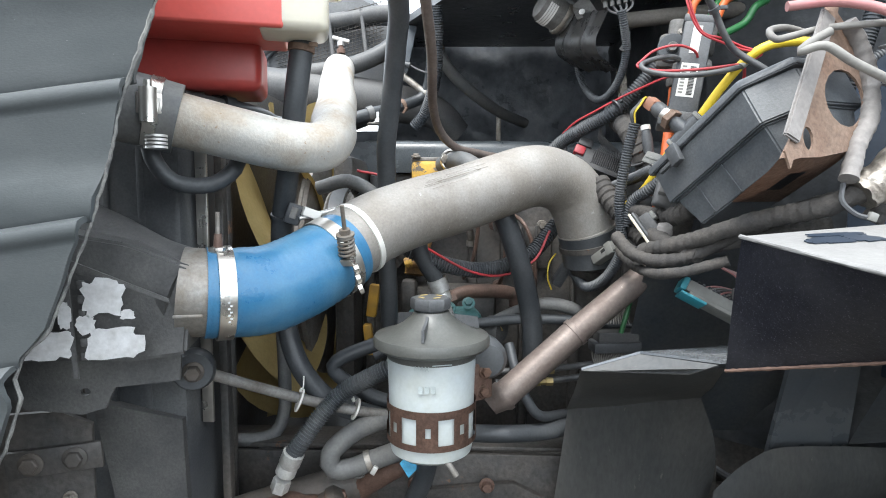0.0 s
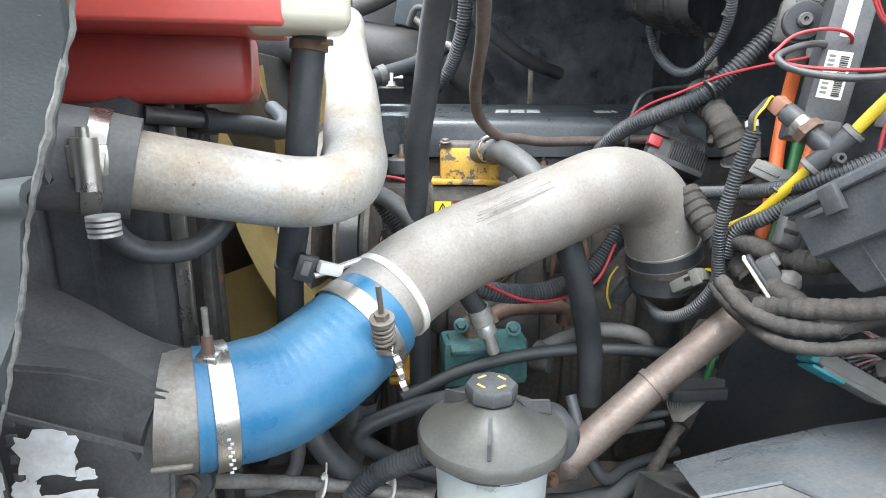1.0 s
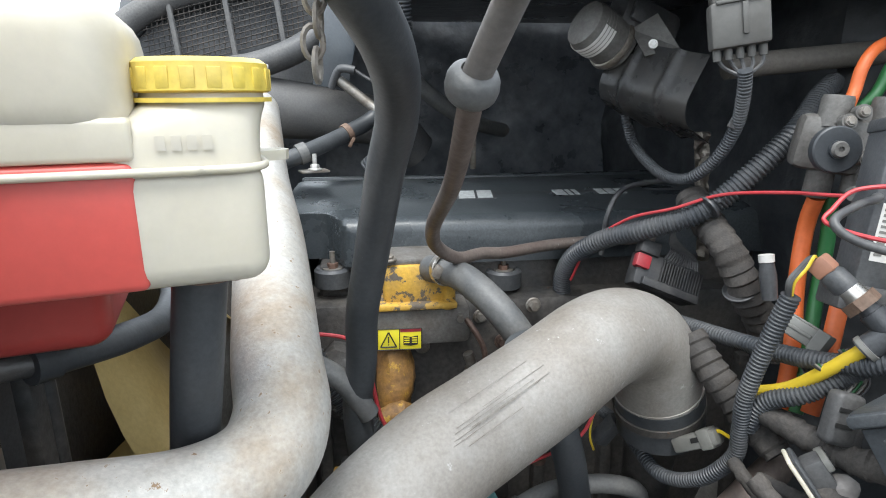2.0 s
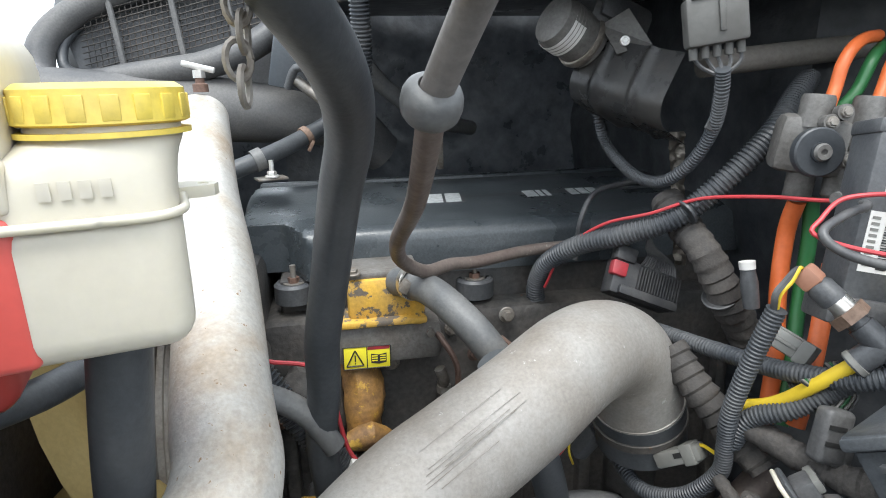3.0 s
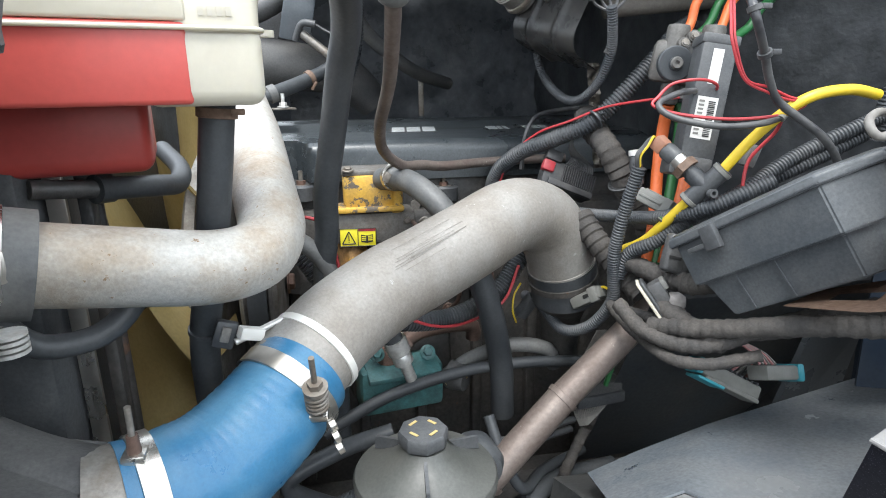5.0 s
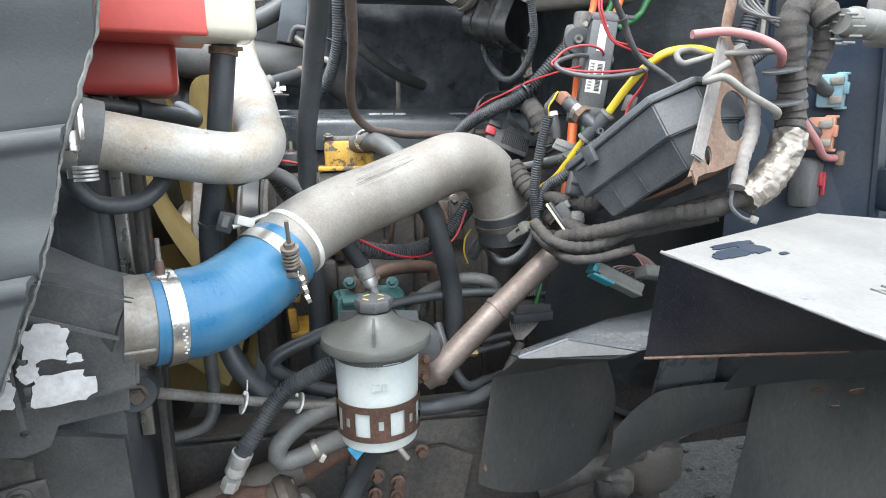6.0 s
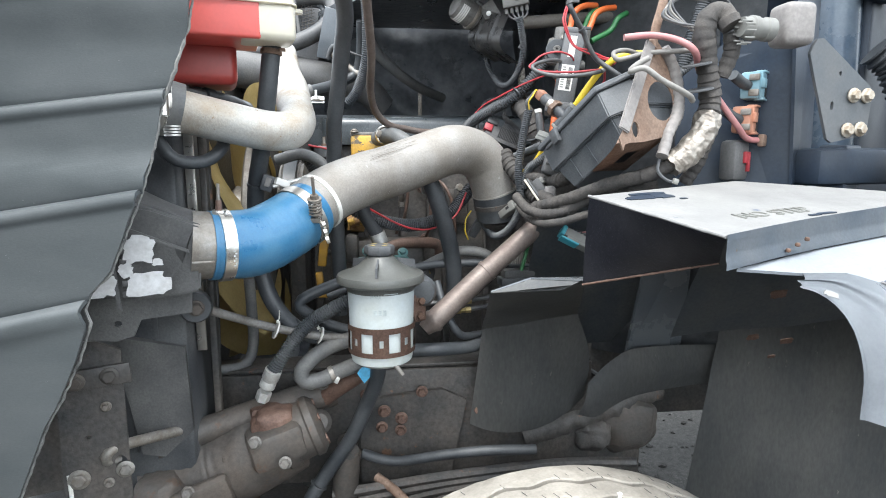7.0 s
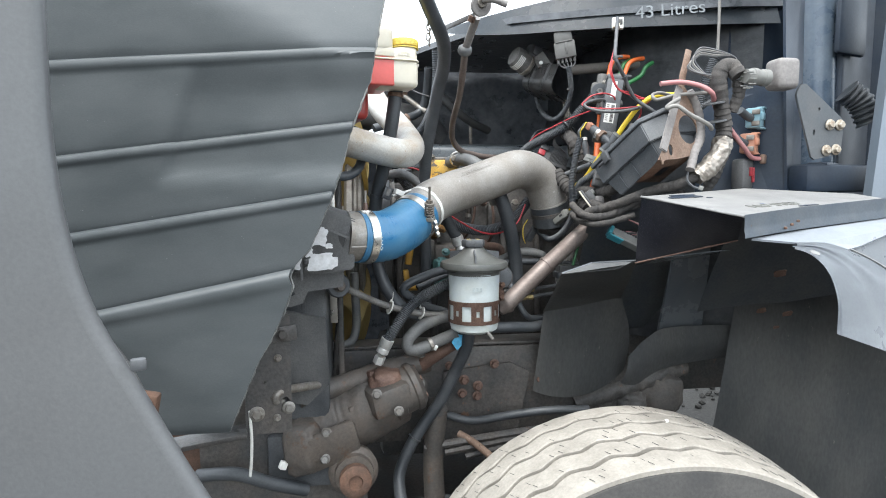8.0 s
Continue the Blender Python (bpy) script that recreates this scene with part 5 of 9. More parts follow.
for k in range(14):
    tube([(-0.47, 1.864, 1.93 + 0.011 * k), (-0.13, 1.864, 2.02 + 0.011 * k)], 0.0012, 4, 0.4, bm)
tagged(part("mesh_grille", bm, CHASSIS, ab, "fine metal mesh"), kind="stuff")
hb = thing("heater_hose", "black heater hose with copper spring clip on a bracket", "hose", (-0.1058, 1.6028, 1.7627))
part("hose_run", tube([(-0.1777, 1.578, 1.7696), (-0.1263, 1.602, 1.7877), (-0.0528, 1.6706, 1.8171), (0.0056, 1.7038, 1.8521), (0.0257, 1.6794, 1.914), (0.0306, 1.6351, 2.0013)], 0.0155, 16), RUBBER, hb)
part("spring_clip", ring_band((-0.0528, 1.6706, 1.8171), (0.8, 0.45, 0.45), 0.0165, 0.012, 0.002, 24), BRKT, hb, "coppery spring clip")
part("clip_ear", box(pose(-0.0441, 1.6478, 1.8013, 0, 30, 0), 0.006, 0.006, 0.02, 0.001), BRKT, hb)
part("saddle", ring_band((-0.1317, 1.5993, 1.7865), (0.8, 0.3, 0.3), 0.017, 0.018, 0.002, 24), RUBBER_D, hb)
part("foot_plate", box(pose(-0.112, 1.5852, 1.7561, 0, 0, 20), 0.05, 0.035, 0.004, 0.001), DULL, hb)
part("stud_nut", bolt((-0.1092, 1.5777, 1.759), (0, 0, 1), 0.008, 0.010), ZINC, hb)
part("stud", tube([(-0.1092, 1.5778, 1.762), (-0.109, 1.5786, 1.7873)], 0.004, 8), ZINC, hb)
hr = thing("heater_hose_return", "grey-black heater hose arching to the firewall with clip", "hose", (0.1461, 1.759, 1.8651))
part("hose_run", tube([(0.0314, 1.6703, 2.0027), (0.044, 1.6761, 1.9725), (0.0809, 1.7078, 1.9165), (0.1461, 1.759, 1.8651), (0.2267, 1.8397, 1.8251), (0.315, 1.9399, 1.8029)], 0.0165, 18), RUBBER_D, hr)
part("spring_clip", ring_band((0.044, 1.6761, 1.9725), (0.3, 0.2, -0.9), 0.0170, 0.012, 0.002, 24), BRKT, hr)
part("support", box((0.2266, 1.8597, 1.7693), 0.014, 0.006, 0.10, 0.002), DULL, hr)
solo("heater_conduit", corrugated([(0.0472, 1.5168, 2.0384), (0.0496, 1.5365, 1.9584), (0.0426, 1.566, 1.8691), (0.0149, 1.6177, 1.7935), (-0.0174, 1.6359, 1.7544)], 0.016, 0.006), CONDUIT, "wide black corrugated conduit behind the hoses", "conduit")
fb = thing("fan_housing_bracket", "dark blue-grey bracket with elbow plug behind the hoses", "bracket", (-0.055, 1.7236, 1.8676))
part("upright", box(pose(-0.0672, 1.7348, 1.9788, 0, 12, 0), 0.07, 0.01, 0.16, 0.003), COWL, fb)
part("stay", tube([(-0.0659, 1.7205, 1.9163), (-0.0046, 1.7037, 1.8672), (0.0259, 1.6829, 1.8462)], 0.010, 10), DULL, fb)
part("elbow_plug", tube([(-0.0809, 1.7212, 1.9018), (-0.0683, 1.709, 1.9308), (-0.0563, 1.7036, 1.9375), (-0.0338, 1.6993, 1.9335)], 0.008, 10), PLASTIC, fb)
part("plug_wire", tube([(-0.0338, 1.6993, 1.9335), (-0.005, 1.6807, 1.9156), (0.0361, 1.6597, 1.8987)], 0.003, 8), BLACKW, fb)

# ---- power-steering reservoir ----
RX, RY, RZ = 0.071, 0.873, -0.014
res = thing("steering_reservoir", "white plastic power-steering reservoir with dark grey screw lid", "reservoir", (RX, RY, 1.18))
part("bowl", lathe([(0, 1.193), (0.048, 1.195), (0.060, 1.203), (0.0625, 1.215), (0.064, 1.30), (0.066, 1.345), (0.066, 1.362), (0, 1.362)], (RX, RY, RZ), (0, 0, 1), 56), MILK, res)
part("lid", lathe([(0, 1.412), (0.026, 1.411), (0.030, 1.404), (0.046, 1.391), (0.066, 1.381), (0.084, 1.376), (0.0865, 1.371), (0.086, 1.362), (0.080, 1.357), (0.068, 1.354), (0.066, 1.344), (0, 1.344)], (RX, RY, RZ), (0, 0, 1), 64), LID, res)
for a in (20, 140, 265):
    c, s_ = math.cos(radians(a)), math.sin(radians(a))
    m = Matrix.Translation((RX, RY, 1.374 + RZ)) @ Matrix.Rotation(radians(a), 4, "Z") @ Matrix.Rotation(radians(90), 4, "X")
    part("lid_web", prism([(0.030, 0.034), (0.036, 0.030), (0.072, 0.024), (0.074, 0.006), (0.046, 0.014)], 0.004, m), PLASTIC, res)
capk = part("filler_cap", lathe([(0, 1.408), (0.022, 1.408), (0.022, 1.413), (0.0285, 1.414), (0.030, 1.417), (0.030, 1.428), (0.028, 1.431), (0, 1.432)], (RX - 0.002, RY, RZ), (0, 0, 1), 8), PLASTIC, res, "black octagonal filler cap")
for k in range(4):
    a = radians(40 + 90 * k)
    part("cap_print", box(pose(RX - 0.002 + 0.016 * math.cos(a), RY + 0.016 * math.sin(a), 1.4322 + RZ, 0, 0, math.degrees(a) + 90), 0.012, 0.0035, 0.0006, 0), BEIGE, capk, "gold print bar")
m = facing((RX - 0.010, RY - 0.0668, 1.342 + RZ), (1, -0.12, 0), (0, 0, 1))
text_mesh("MAX", 0.010, m @ Matrix.Translation((0, 0, 0.0005)), MOULD, res, "moulded_word", 0.0003, "faint moulded level mark")
part("max_line", box(facing((RX + 0.018, RY - 0.0645, 1.347 + RZ), (1, 0.28, 0), (0, 0, 1)), 0.028, 0.0012, 0.0008, 0), MOULD, res)
for k in range(3):
    part("moulded_mark", box(facing((RX - 0.012 + 0.009 * k, RY - 0.0665, 1.312 + RZ), (1, -0.1, 0), (0, 0, 1)), 0.006, 0.010, 0.0008, 0), MOULD, res)

band = thing("reservoir_band", "brown rusted slotted steel band clamping the reservoir", "clamp", (RX, RY, 1.21))


def slotted_band():
    bm = bmesh.new()
    R, seg = 0.0668, 160
    zs = [1.222, 1.226, 1.2315, 1.237, 1.243, 1.250, 1.257, 1.263, 1.2685, 1.274, 1.280]
    vs = [[bm.verts.new((RX + R * math.cos(2 * math.pi * k / seg), RY + R * math.sin(2 * math.pi * k / seg), z + RZ)) for z in zs] for k in range(seg)]
    for k in range(seg):
        deg = (360 * (k + 0.5) / seg - 268) % 46
        window = 13 < deg < 33
        round_hole = 42.6 < deg or deg < 3.4
        for j in range(len(zs) - 1):
            if window and 1 < j < 8:
                continue
            if round_hole and 4 <= j <= 5:
                continue
            n = (k + 1) % seg
            bm.faces.new((vs[k][j], vs[n][j], vs[n][j + 1], vs[k][j + 1]))
    bmesh.ops.solidify(bm, geom=list(bm.faces), thickness=-0.0028)
    return bm


part("slotted_strap", slotted_band(), RUSTBAND, band)
part("mounting_ear", box(pose(0.1484, 0.9244, 1.2748, 0, 0, 40), 0.040, 0.006, 0.060, 0.003), RUSTBAND, band)
part("bolt", bolt((0.1527, 0.921, 1.2909), (0.4, -1, 0.1), 0.008, 0.010, 1.4), RUST, band)
part("bolt", bolt((0.1502, 0.9217, 1.2587), (0.4, -1, 0.1), 0.008, 0.010, 1.4), RUST, band)
solo("reservoir_mount", lathe([(0, 0), (0.024, 0), (0.032, 0.012), (0.034, 0.05), (0.026, 0.064), (0, 0.068)], (0.1498, 0.9834, 1.3081), (0.1, -1, 0.0), 24), RUBBER, "grey round mount casting behind the reservoir", "mount")
solo("drain_stub", tube([(0.0832, 0.8342, 1.1903), (0.098, 0.8222, 1.1854), (0.1095, 0.8181, 1.1698)], 0.0045, 10), CASTG, "bent grey drain stub under the reservoir", "pipe")
solo("blue_tag", prism([(-0.018, -0.014), (0.016, -0.012), (0.022, 0.004), (0.012, 0.016), (-0.014, 0.012)], 0.003, facing((0.0363, 0.9216, 1.1391), (1, 0.2, 0.9), (0, 0.2, 1))), PALEBLUE, "bright blue plastic tag under the reservoir", "tag")

rh = thing("steering_hose", "black armoured steering hose with crimped steel end", "hose", (-0.1943, 0.9763, 1.0543))
part("hose_run", corrugated([(0.0423, 0.9484, 1.3003), (-0.0006, 0.9284, 1.2912), (-0.0723, 0.9407, 1.2501), (-0.1068, 0.932, 1.2164), (-0.133, 0.9175, 1.1821), (-0.1525, 0.913, 1.1541)], 0.0150, 0.0050, 18, depth=0.16), CONDUIT, rh)
part("crimp_sleeve", lathe([(0.015, 0), (0.0175, 0.001), (0.0175, 0.022), (0.015, 0.026), (0.0165, 0.030), (0.0165, 0.042), (0.012, 0.044), (0, 0.044)], (-0.1502, 0.9127, 1.1575), (-0.45, 0.15, -1), 24), ZINC, rh)
part("swivel_nut", lathe([(0, 0), (0.014, 0), (0.015, 0.003), (0.015, 0.022), (0, 0.024)], (-0.1707, 0.9161, 1.1109), (-0.4, 0.2, -1), 6), ZINC, rh)
jh = thing("return_hose", "grey rubber U-bend hose with wire clip below the reservoir", "hose", (-0.0917, 0.9487, 1.1042))
part("hose_run", tube([(0.0418, 0.9463, 1.2096), (-0.0085, 0.9542, 1.199), (-0.0598, 0.9511, 1.1775), (-0.0977, 0.9381, 1.1446), (-0.0927, 0.9383, 1.1183), (-0.0627, 0.9431, 1.1187), (-0.0235, 0.9439, 1.1344), (0.0368, 0.9341, 1.1615)], 0.0165, 18), RUBBER_D, jh)
part("wire_clip", ring_band((-0.0355, 0.9441, 1.1296), (1, 0.2, 0.35), 0.0172, 0.010, 0.0015, 24), DULL, jh)
part("clip_ear", box(pose(-0.0239, 0.9247, 1.124, 0, 30, 0), 0.008, 0.008, 0.014, 0.001), ZINC, jh)
cable_tie((-0.1448, 0.928, 1.2374), (0.8, 0.25, -0.35), 0.017, (-0.1347, 0.9198, 1.2794), WHITEP, "white nylon cable tie round the rod and hose", "white cable ties")
cable_tie((-0.0591, 0.9576, 1.2131), (0.8, 0.25, -0.35), 0.016, (-0.064, 0.9486, 1.2437), WHITEP, "white nylon cable tie round the rod and hose", "white cable ties")
solo("lower_hose", tube([(0.0129, 1.0009, 1.203), (-0.0536, 1.0009, 1.228), (-0.1047, 0.9954, 1.2747), (-0.03, 1.0043, 1.3118), (0.0456, 1.0052, 1.3309)], 0.0125, 14), RUBBER, "thin black hose behind the steering hose", "hose")
dr = thing("drain_hose", "long black rubber hose running down from the reservoir", "hose", (0.0422, 0.9188, 0.6747))
part("hose_run", tube([(0.0645, 0.9095, 1.1732), (0.0585, 0.9266, 1.121), (0.0328, 0.9677, 1.0414), (-0.0035, 0.9918, 0.9557), (-0.0519, 0.9997, 0.8832), (-0.0943, 0.9911, 0.8202), (-0.1249, 0.9726, 0.7491), (-0.12, 0.92, 0.68)], 0.0165, 18), RUBBER, dr)
part("tie", torus_tie((-0.0786, 0.9963, 0.8462), (-0.5, -0.1, -0.8), 0.0185), PLASTIC, dr)

# ---- steering shaft ----
A, B, C = Vector((0.190, 1.020, 1.218)), Vector((0.318, 1.052, 1.325)), Vector((0.475, 1.080, 1.452))
sh = thing("steering_shaft", "dull brown steel steering shaft tube", "steering shaft", tuple(A))
part("lower_tube", sweep(spline([A, B], 0.02), 0.0245, 32), RUSTTUBE, sh)
part("upper_tube", sweep(spline([B, C], 0.02), 0.0235, 32), RUSTTUBE, sh)
part("collar", ring_band(B, C - A, 0.0244, 0.010, 0.002, 36), RUSTTUBE, sh)
yoke = part("yoke", lathe([(0, -0.03), (0.016, -0.03), (0.022, -0.012), (0.0278, -0.004), (0.0278, 0.004), (0, 0.004)], A, C - A, 24), RUSTTUBE, sh)
solo("red_grease_rag", box(pose(0.1793, 1.0332, 1.2187, 20, 30, 10), 0.022, 0.02, 0.028, 0.008), RUST, "red grease on the universal joint", "joint")

# ---- chassis, steering gear ----
rail = thing("chassis_rail", "grimy black steel chassis rail with rusty bolts", "chassis rail", (0.3043, 1.1331, 0.7782))
part("web", box((0.02, 1.1022, 0.935), 1.16, 0.010, 0.28, 0.003), CHASSIS, rail)
part("top_flange", box((0.0199, 1.1558, 1.0795), 1.16, 0.09, 0.010, 0.003), CHASSIS, rail)
part("bottom_flange", box((0.0225, 1.1465, 0.7968), 1.16, 0.09, 0.010, 0.003), CHASSIS, rail)
part("hanger_plate", prism([(-0.10, -0.16), (0.12, -0.16), (0.16, 0.04), (0.10, 0.07), (-0.10, 0.05)], 0.012, facing((0.116, 1.0905, 0.958), (1, 0, 0), (0, 0, 1))), CHASSIS, rail)
for x, z, r in ((0.074, 0.985, 0.013), (0.068, 0.945, 0.012), (0.115, 0.965, 0.013), (0.113, 0.935, 0.012), (0.165, 1.03, 0.012), (0.03, 1.03, 0.011), (0.30, 0.98, 0.012), (0.36, 0.98, 0.012)):
    part("bolt", bolt((x, 1.066, z), (0, -1, 0), r * 0.85, 0.014, 1.4), RUSTBAND, rail)
sp = thing("leaf_spring", "grimy leaf spring and hanger below the chassis rail", "spring", (0.3053, 1.0136, 0.7581))
for k in range(4):
    part("leaf", tube([(-0.05 + 0.06 * k, 1.02, 0.805 - 0.016 * k), (0.25, 1.01, 0.842 - 0.016 * k), (0.5, 1.0, 0.86 - 0.016 * k), (0.68 - 0.04 * k, 1.0, 0.85 - 0.016 * k)], 0.012, 8), CHASSIS, sp)
solo("axle_tube", tube([(0.44, 0.9, 0.56), (0.44, 2.1, 0.56)], 0.07, 20), CHASSIS, "black front axle beam", "axle")
da = thing("shock_absorber", "dusty grey shock absorber beside the chassis rail", "shock absorber", (0.0, 1.0, 0.6))
part("top_eye", lathe([(0, -0.03), (0.019, -0.03), (0.021, 0.0), (0.019, 0.03), (0, 0.03)], (-0.0119, 1.0231, 0.9232), (0.3, -1, 0), 24), CHASSIS, da)
part("body", tube([(-0.0115, 1.0259, 0.9085), (-0.0239, 1.0259, 0.7677), (-0.02, 1.0, 0.60)], 0.030, 20), GEAR, da)
part("stay", tube([(0.0524, 1.0337, 0.8354), (0.0965, 0.9971, 0.8174), (0.1507, 0.9362, 0.7853)], 0.011, 10), BRKT, da)

def lumpy(at, sx, sy, sz, amp, seed, sub=4):
    """A rough worn casting: a rounded mass with dents."""
    bm = bmesh.new()
    got = bmesh.ops.create_icosphere(bm, subdivisions=sub, radius=1.0)
    for v in got["verts"]:
        n = v.co.normalized()
        r = 1 + amp * noise.fractal(n * 2.2 + Vector((seed, 0, 0)), 1.0, 2.0, 4)
        p = Vector((math.copysign(abs(n.x) ** 0.75, n.x), math.copysign(abs(n.y) ** 0.75, n.y), math.copysign(abs(n.z) ** 0.75, n.z)))
        v.co = Vector(at) + Vector((p.x * sx, p.y * sy, p.z * sz)) * r
    return bm


gear = thing("steering_gear", "dirty cast steering gearbox with side cover and rusty shaft", "steering gear", (-0.2735, 0.954, 0.8042))
part("arm", tube([(-0.3823, 0.8871, 1.0152), (-0.2242, 0.9578, 1.0379), (-0.0403, 1.025, 1.0616)], [0.024, 0.030, 0.034], 22, 0.006, rough=0.07), GEAR, gear)
bm = tube([(-0.3942, 0.9277, 0.9049), (-0.2943, 0.9626, 0.9267), (-0.1945, 0.9682, 0.9585), (-0.1177, 0.9975, 0.9701)], [0.080, 0.096, 0.092, 0.072], 40, 0.006, rough=0.04)
part("main_housing", bm, GEAR, gear)
part("end_cover", lathe([(0, -0.02), (0.055, -0.02), (0.075, -0.005), (0.078, 0.012), (0.060, 0.02), (0, 0.02)], (-0.3991, 0.9254, 0.903), (-1, -0.2, -0.3), 12), GEAR, gear)
part("valve_block", box(pose(-0.1546, 0.9085, 1.0015, 0, -12, 20), 0.11, 0.09, 0.075, 0.014), GEAR, gear)
part("valve_block", box(pose(-0.2386, 0.9077, 0.9703, 0, -12, 20), 0.05, 0.05, 0.05, 0.012), GEAR, gear)
part("side_block", box(pose(-0.2944, 0.8515, 0.9019, 10, -14, 16), 0.13, 0.03, 0.10, 0.012), GEAR, gear)
part("port_casting", lumpy((-0.160, 0.935, 1.030), 0.048, 0.045, 0.040, 0.13, 21), RUSTBAND, gear, "rust-stained port casting")
part("end_drum", lathe([(0, -0.04), (0.062, -0.04), (0.068, -0.034), (0.068, -0.012), (0.062, -0.008), (0.062, 0.022), (0.066, 0.026), (0.066, 0.040), (0.054, 0.052), (0.030, 0.056), (0, 0.056)], (-0.115, 0.950, 1.000), (0.88, 0.22, 0.30), 40), GEAR, gear, "dirty cast end drum")
for k in range(6):
    a = 2 * math.pi * k / 6 + 0.4
    part("drum_bolt", bolt(Vector((-0.115, 0.950, 1.000)) + Vector((0.88, 0.22, 0.30)).normalized() * 0.046 + Vector((-0.24, 0.97, 0.0)).normalized() * 0.046 * math.cos(a) + Vector((-0.3, -0.07, 0.95)).normalized() * 0.046 * math.sin(a), (0.88, 0.22, 0.30), 0.009, 0.010, 1.3), RUSTBAND, gear)
part("cap_casting", lumpy((-0.370, 0.868, 0.900), 0.050, 0.055, 0.072, 0.12, 31), GEAR, gear)
part("hose_port", lathe([(0, 0), (0.020, 0), (0.020, 0.018), (0.016, 0.024), (0, 0.024)], (-0.1892, 0.9403, 1.0408), (-0.1, 0.0, 1), 6), RUSTBAND, gear)
part("sector_boss", lathe([(0, -0.03), (0.062, -0.03), (0.064, 0.0), (0.056, 0.010), (0.050, 0.012), (0.048, 0.03), (0, 0.03)], (-0.2459, 0.8609, 0.8261), (0.12, -1, 0.1), 32), GEAR, gear)
part("sector_shaft", lathe([(0, 0), (0.036, 0), (0.040, 0.006), (0.040, 0.03), (0.032, 0.036), (0.018, 0.036), (0.016, 0.030), (0, 0.030)], (-0.2419, 0.8306, 0.8229), (0.12, -1, 0.1), 26), RUST, gear, "rusty splined shaft")
for x, y, z, d in ((-0.2846, 0.9785, 1.0262, (0, -0.3, 1)), (-0.0605, 0.9845, 1.0882, (0, -0.3, 1)), (-0.3692, 0.8303, 0.9364, (0, -1, 0.2)), (-0.3844, 0.832, 0.8854, (0, -1, 0.2)), (-0.3093, 0.8332, 0.9439, (0, -1, 0.2)), (-0.3144, 0.831, 0.877, (0, -1, 0.2)), (-0.127, 0.8583, 0.9804, (0, -1, 0.2)), (-0.1827, 0.8531, 1.0299, (0, -1, 0.2))):
    part("bolt", bolt((x, y, z), d, 0.010, 0.013, 1.3), CASTG, gear)
lb = thing("linkage_bracket", "rusty brown linkage lever with dark rubber boot", "linkage", (-0.0164, 0.9975, 1.0669))
part("lever", tube([(-0.0873, 1.0191, 1.0366), (-0.0265, 0.9887, 1.0823), (0.0284, 0.9722, 1.118)], [0.026, 0.020, 0.016], 14, rough=0.15), RUSTBAND, lb)
part("boot", lathe([(0, 0), (0.026, 0), (0.030, 0.012), (0.024, 0.02), (0.028, 0.03), (0.018, 0.04), (0, 0.042)], (-0.0762, 0.996, 0.9977), (0.2, -0.8, 0.4), 20), CHASSIS, lb)
solo("chassis_cable", tube([(0.02, 1.0547, 0.8847), (0.0953, 1.0347, 0.8719), (0.208, 1.0102, 0.8931), (0.3086, 0.9882, 0.9097), (0.4251, 0.9803, 0.9099)], 0.012, 12), RUBBER, "dusty black cable along the chassis rail", "cable")
solo("air_hose", tube([(0.1154, 1.0149, 1.1514), (0.1996, 1.0111, 1.1526), (0.2705, 1.0523, 1.1414), (0.3413, 1.1028, 1.135), (0.4533, 1.1231, 1.1311)], 0.0155, 14), RUBBER, "straight black rubber hose behind the reservoir", "hose")
af = thing("air_fittings", "pair of brass fittings on thin black air lines", "fitting", (0.2509, 1.0829, 1.2197))
for z, y in ((1.247, 1.075), (1.222, 1.085)):
    part("line", tube([(0.18, y, z - 0.002), (0.25, y, z), (0.36, y + 0.02, z + 0.008)], 0.006, 10), BLACKW, af)
    part("brass_nut", lathe([(0, 0), (0.008, 0), (0.008, 0.012), (0.0065, 0.013), (0.0065, 0.022), (0.008, 0.023), (0.008, 0.036), (0, 0.036)], (0.25, y, z), (1, 0.05, 0.05), 6), YBRASS, af)

# pump behind the reservoir
pump = thing("fuel_pump", "teal painted fuel pump with steel hose end", "pump", (0.0847, 1.2216, 1.2483))
part("body", box(pose(0.0794, 1.2348, 1.2835, 0, 0, 8), 0.15, 0.07, 0.085, 0.010), TEAL, pump)
part("top_plate", box(pose(0.0833, 1.2116, 1.3218, 14, 0, 8), 0.13, 0.06, 0.012, 0.004), TEAL, pump)
for x, z in ((0.04, 1.35), (0.09, 1.335), (0.13, 1.345), (0.075, 1.30)):
    part("bolt", bolt((x, 1.215, z), (0, -0.8, 0.6), 0.009, 0.010), TEAL, pump)
part("end_cap", lathe([(0, 0), (0.026, 0), (0.028, 0.01), (0.024, 0.035), (0, 0.035)], (0.1718, 1.2301, 1.2917), (0.8, -0.6, -0.1), 20), PLASTIC_D, pump)
bp = thing("brown_fuel_pipe", "oxidised brown bent pipe on the fuel pump", "pipe", (0.1451, 1.2834, 1.3172))
part("pipe", tube([(0.0777, 1.2435, 1.3422), (0.1241, 1.2745, 1.3587), (0.199, 1.2994, 1.3571), (0.233, 1.3082, 1.3467), (0.236, 1.3119, 1.3197)], 0.0150, 16), BROWNPIPE, bp)
part("union_nut", lathe([(0, 0), (0.018, 0), (0.018, 0.025), (0, 0.025)], (0.0777, 1.2435, 1.3422), (1, 0.5, 0.35), 6), BROWNPIPE, bp)
part("elbow", lathe([(0, -0.05), (0.024, -0.05), (0.022, 0.0), (0.016, 0.01), (0, 0.01)], (0.0598, 1.2322, 1.3468), (0, 0, 1), 18), RUSTBAND, bp)
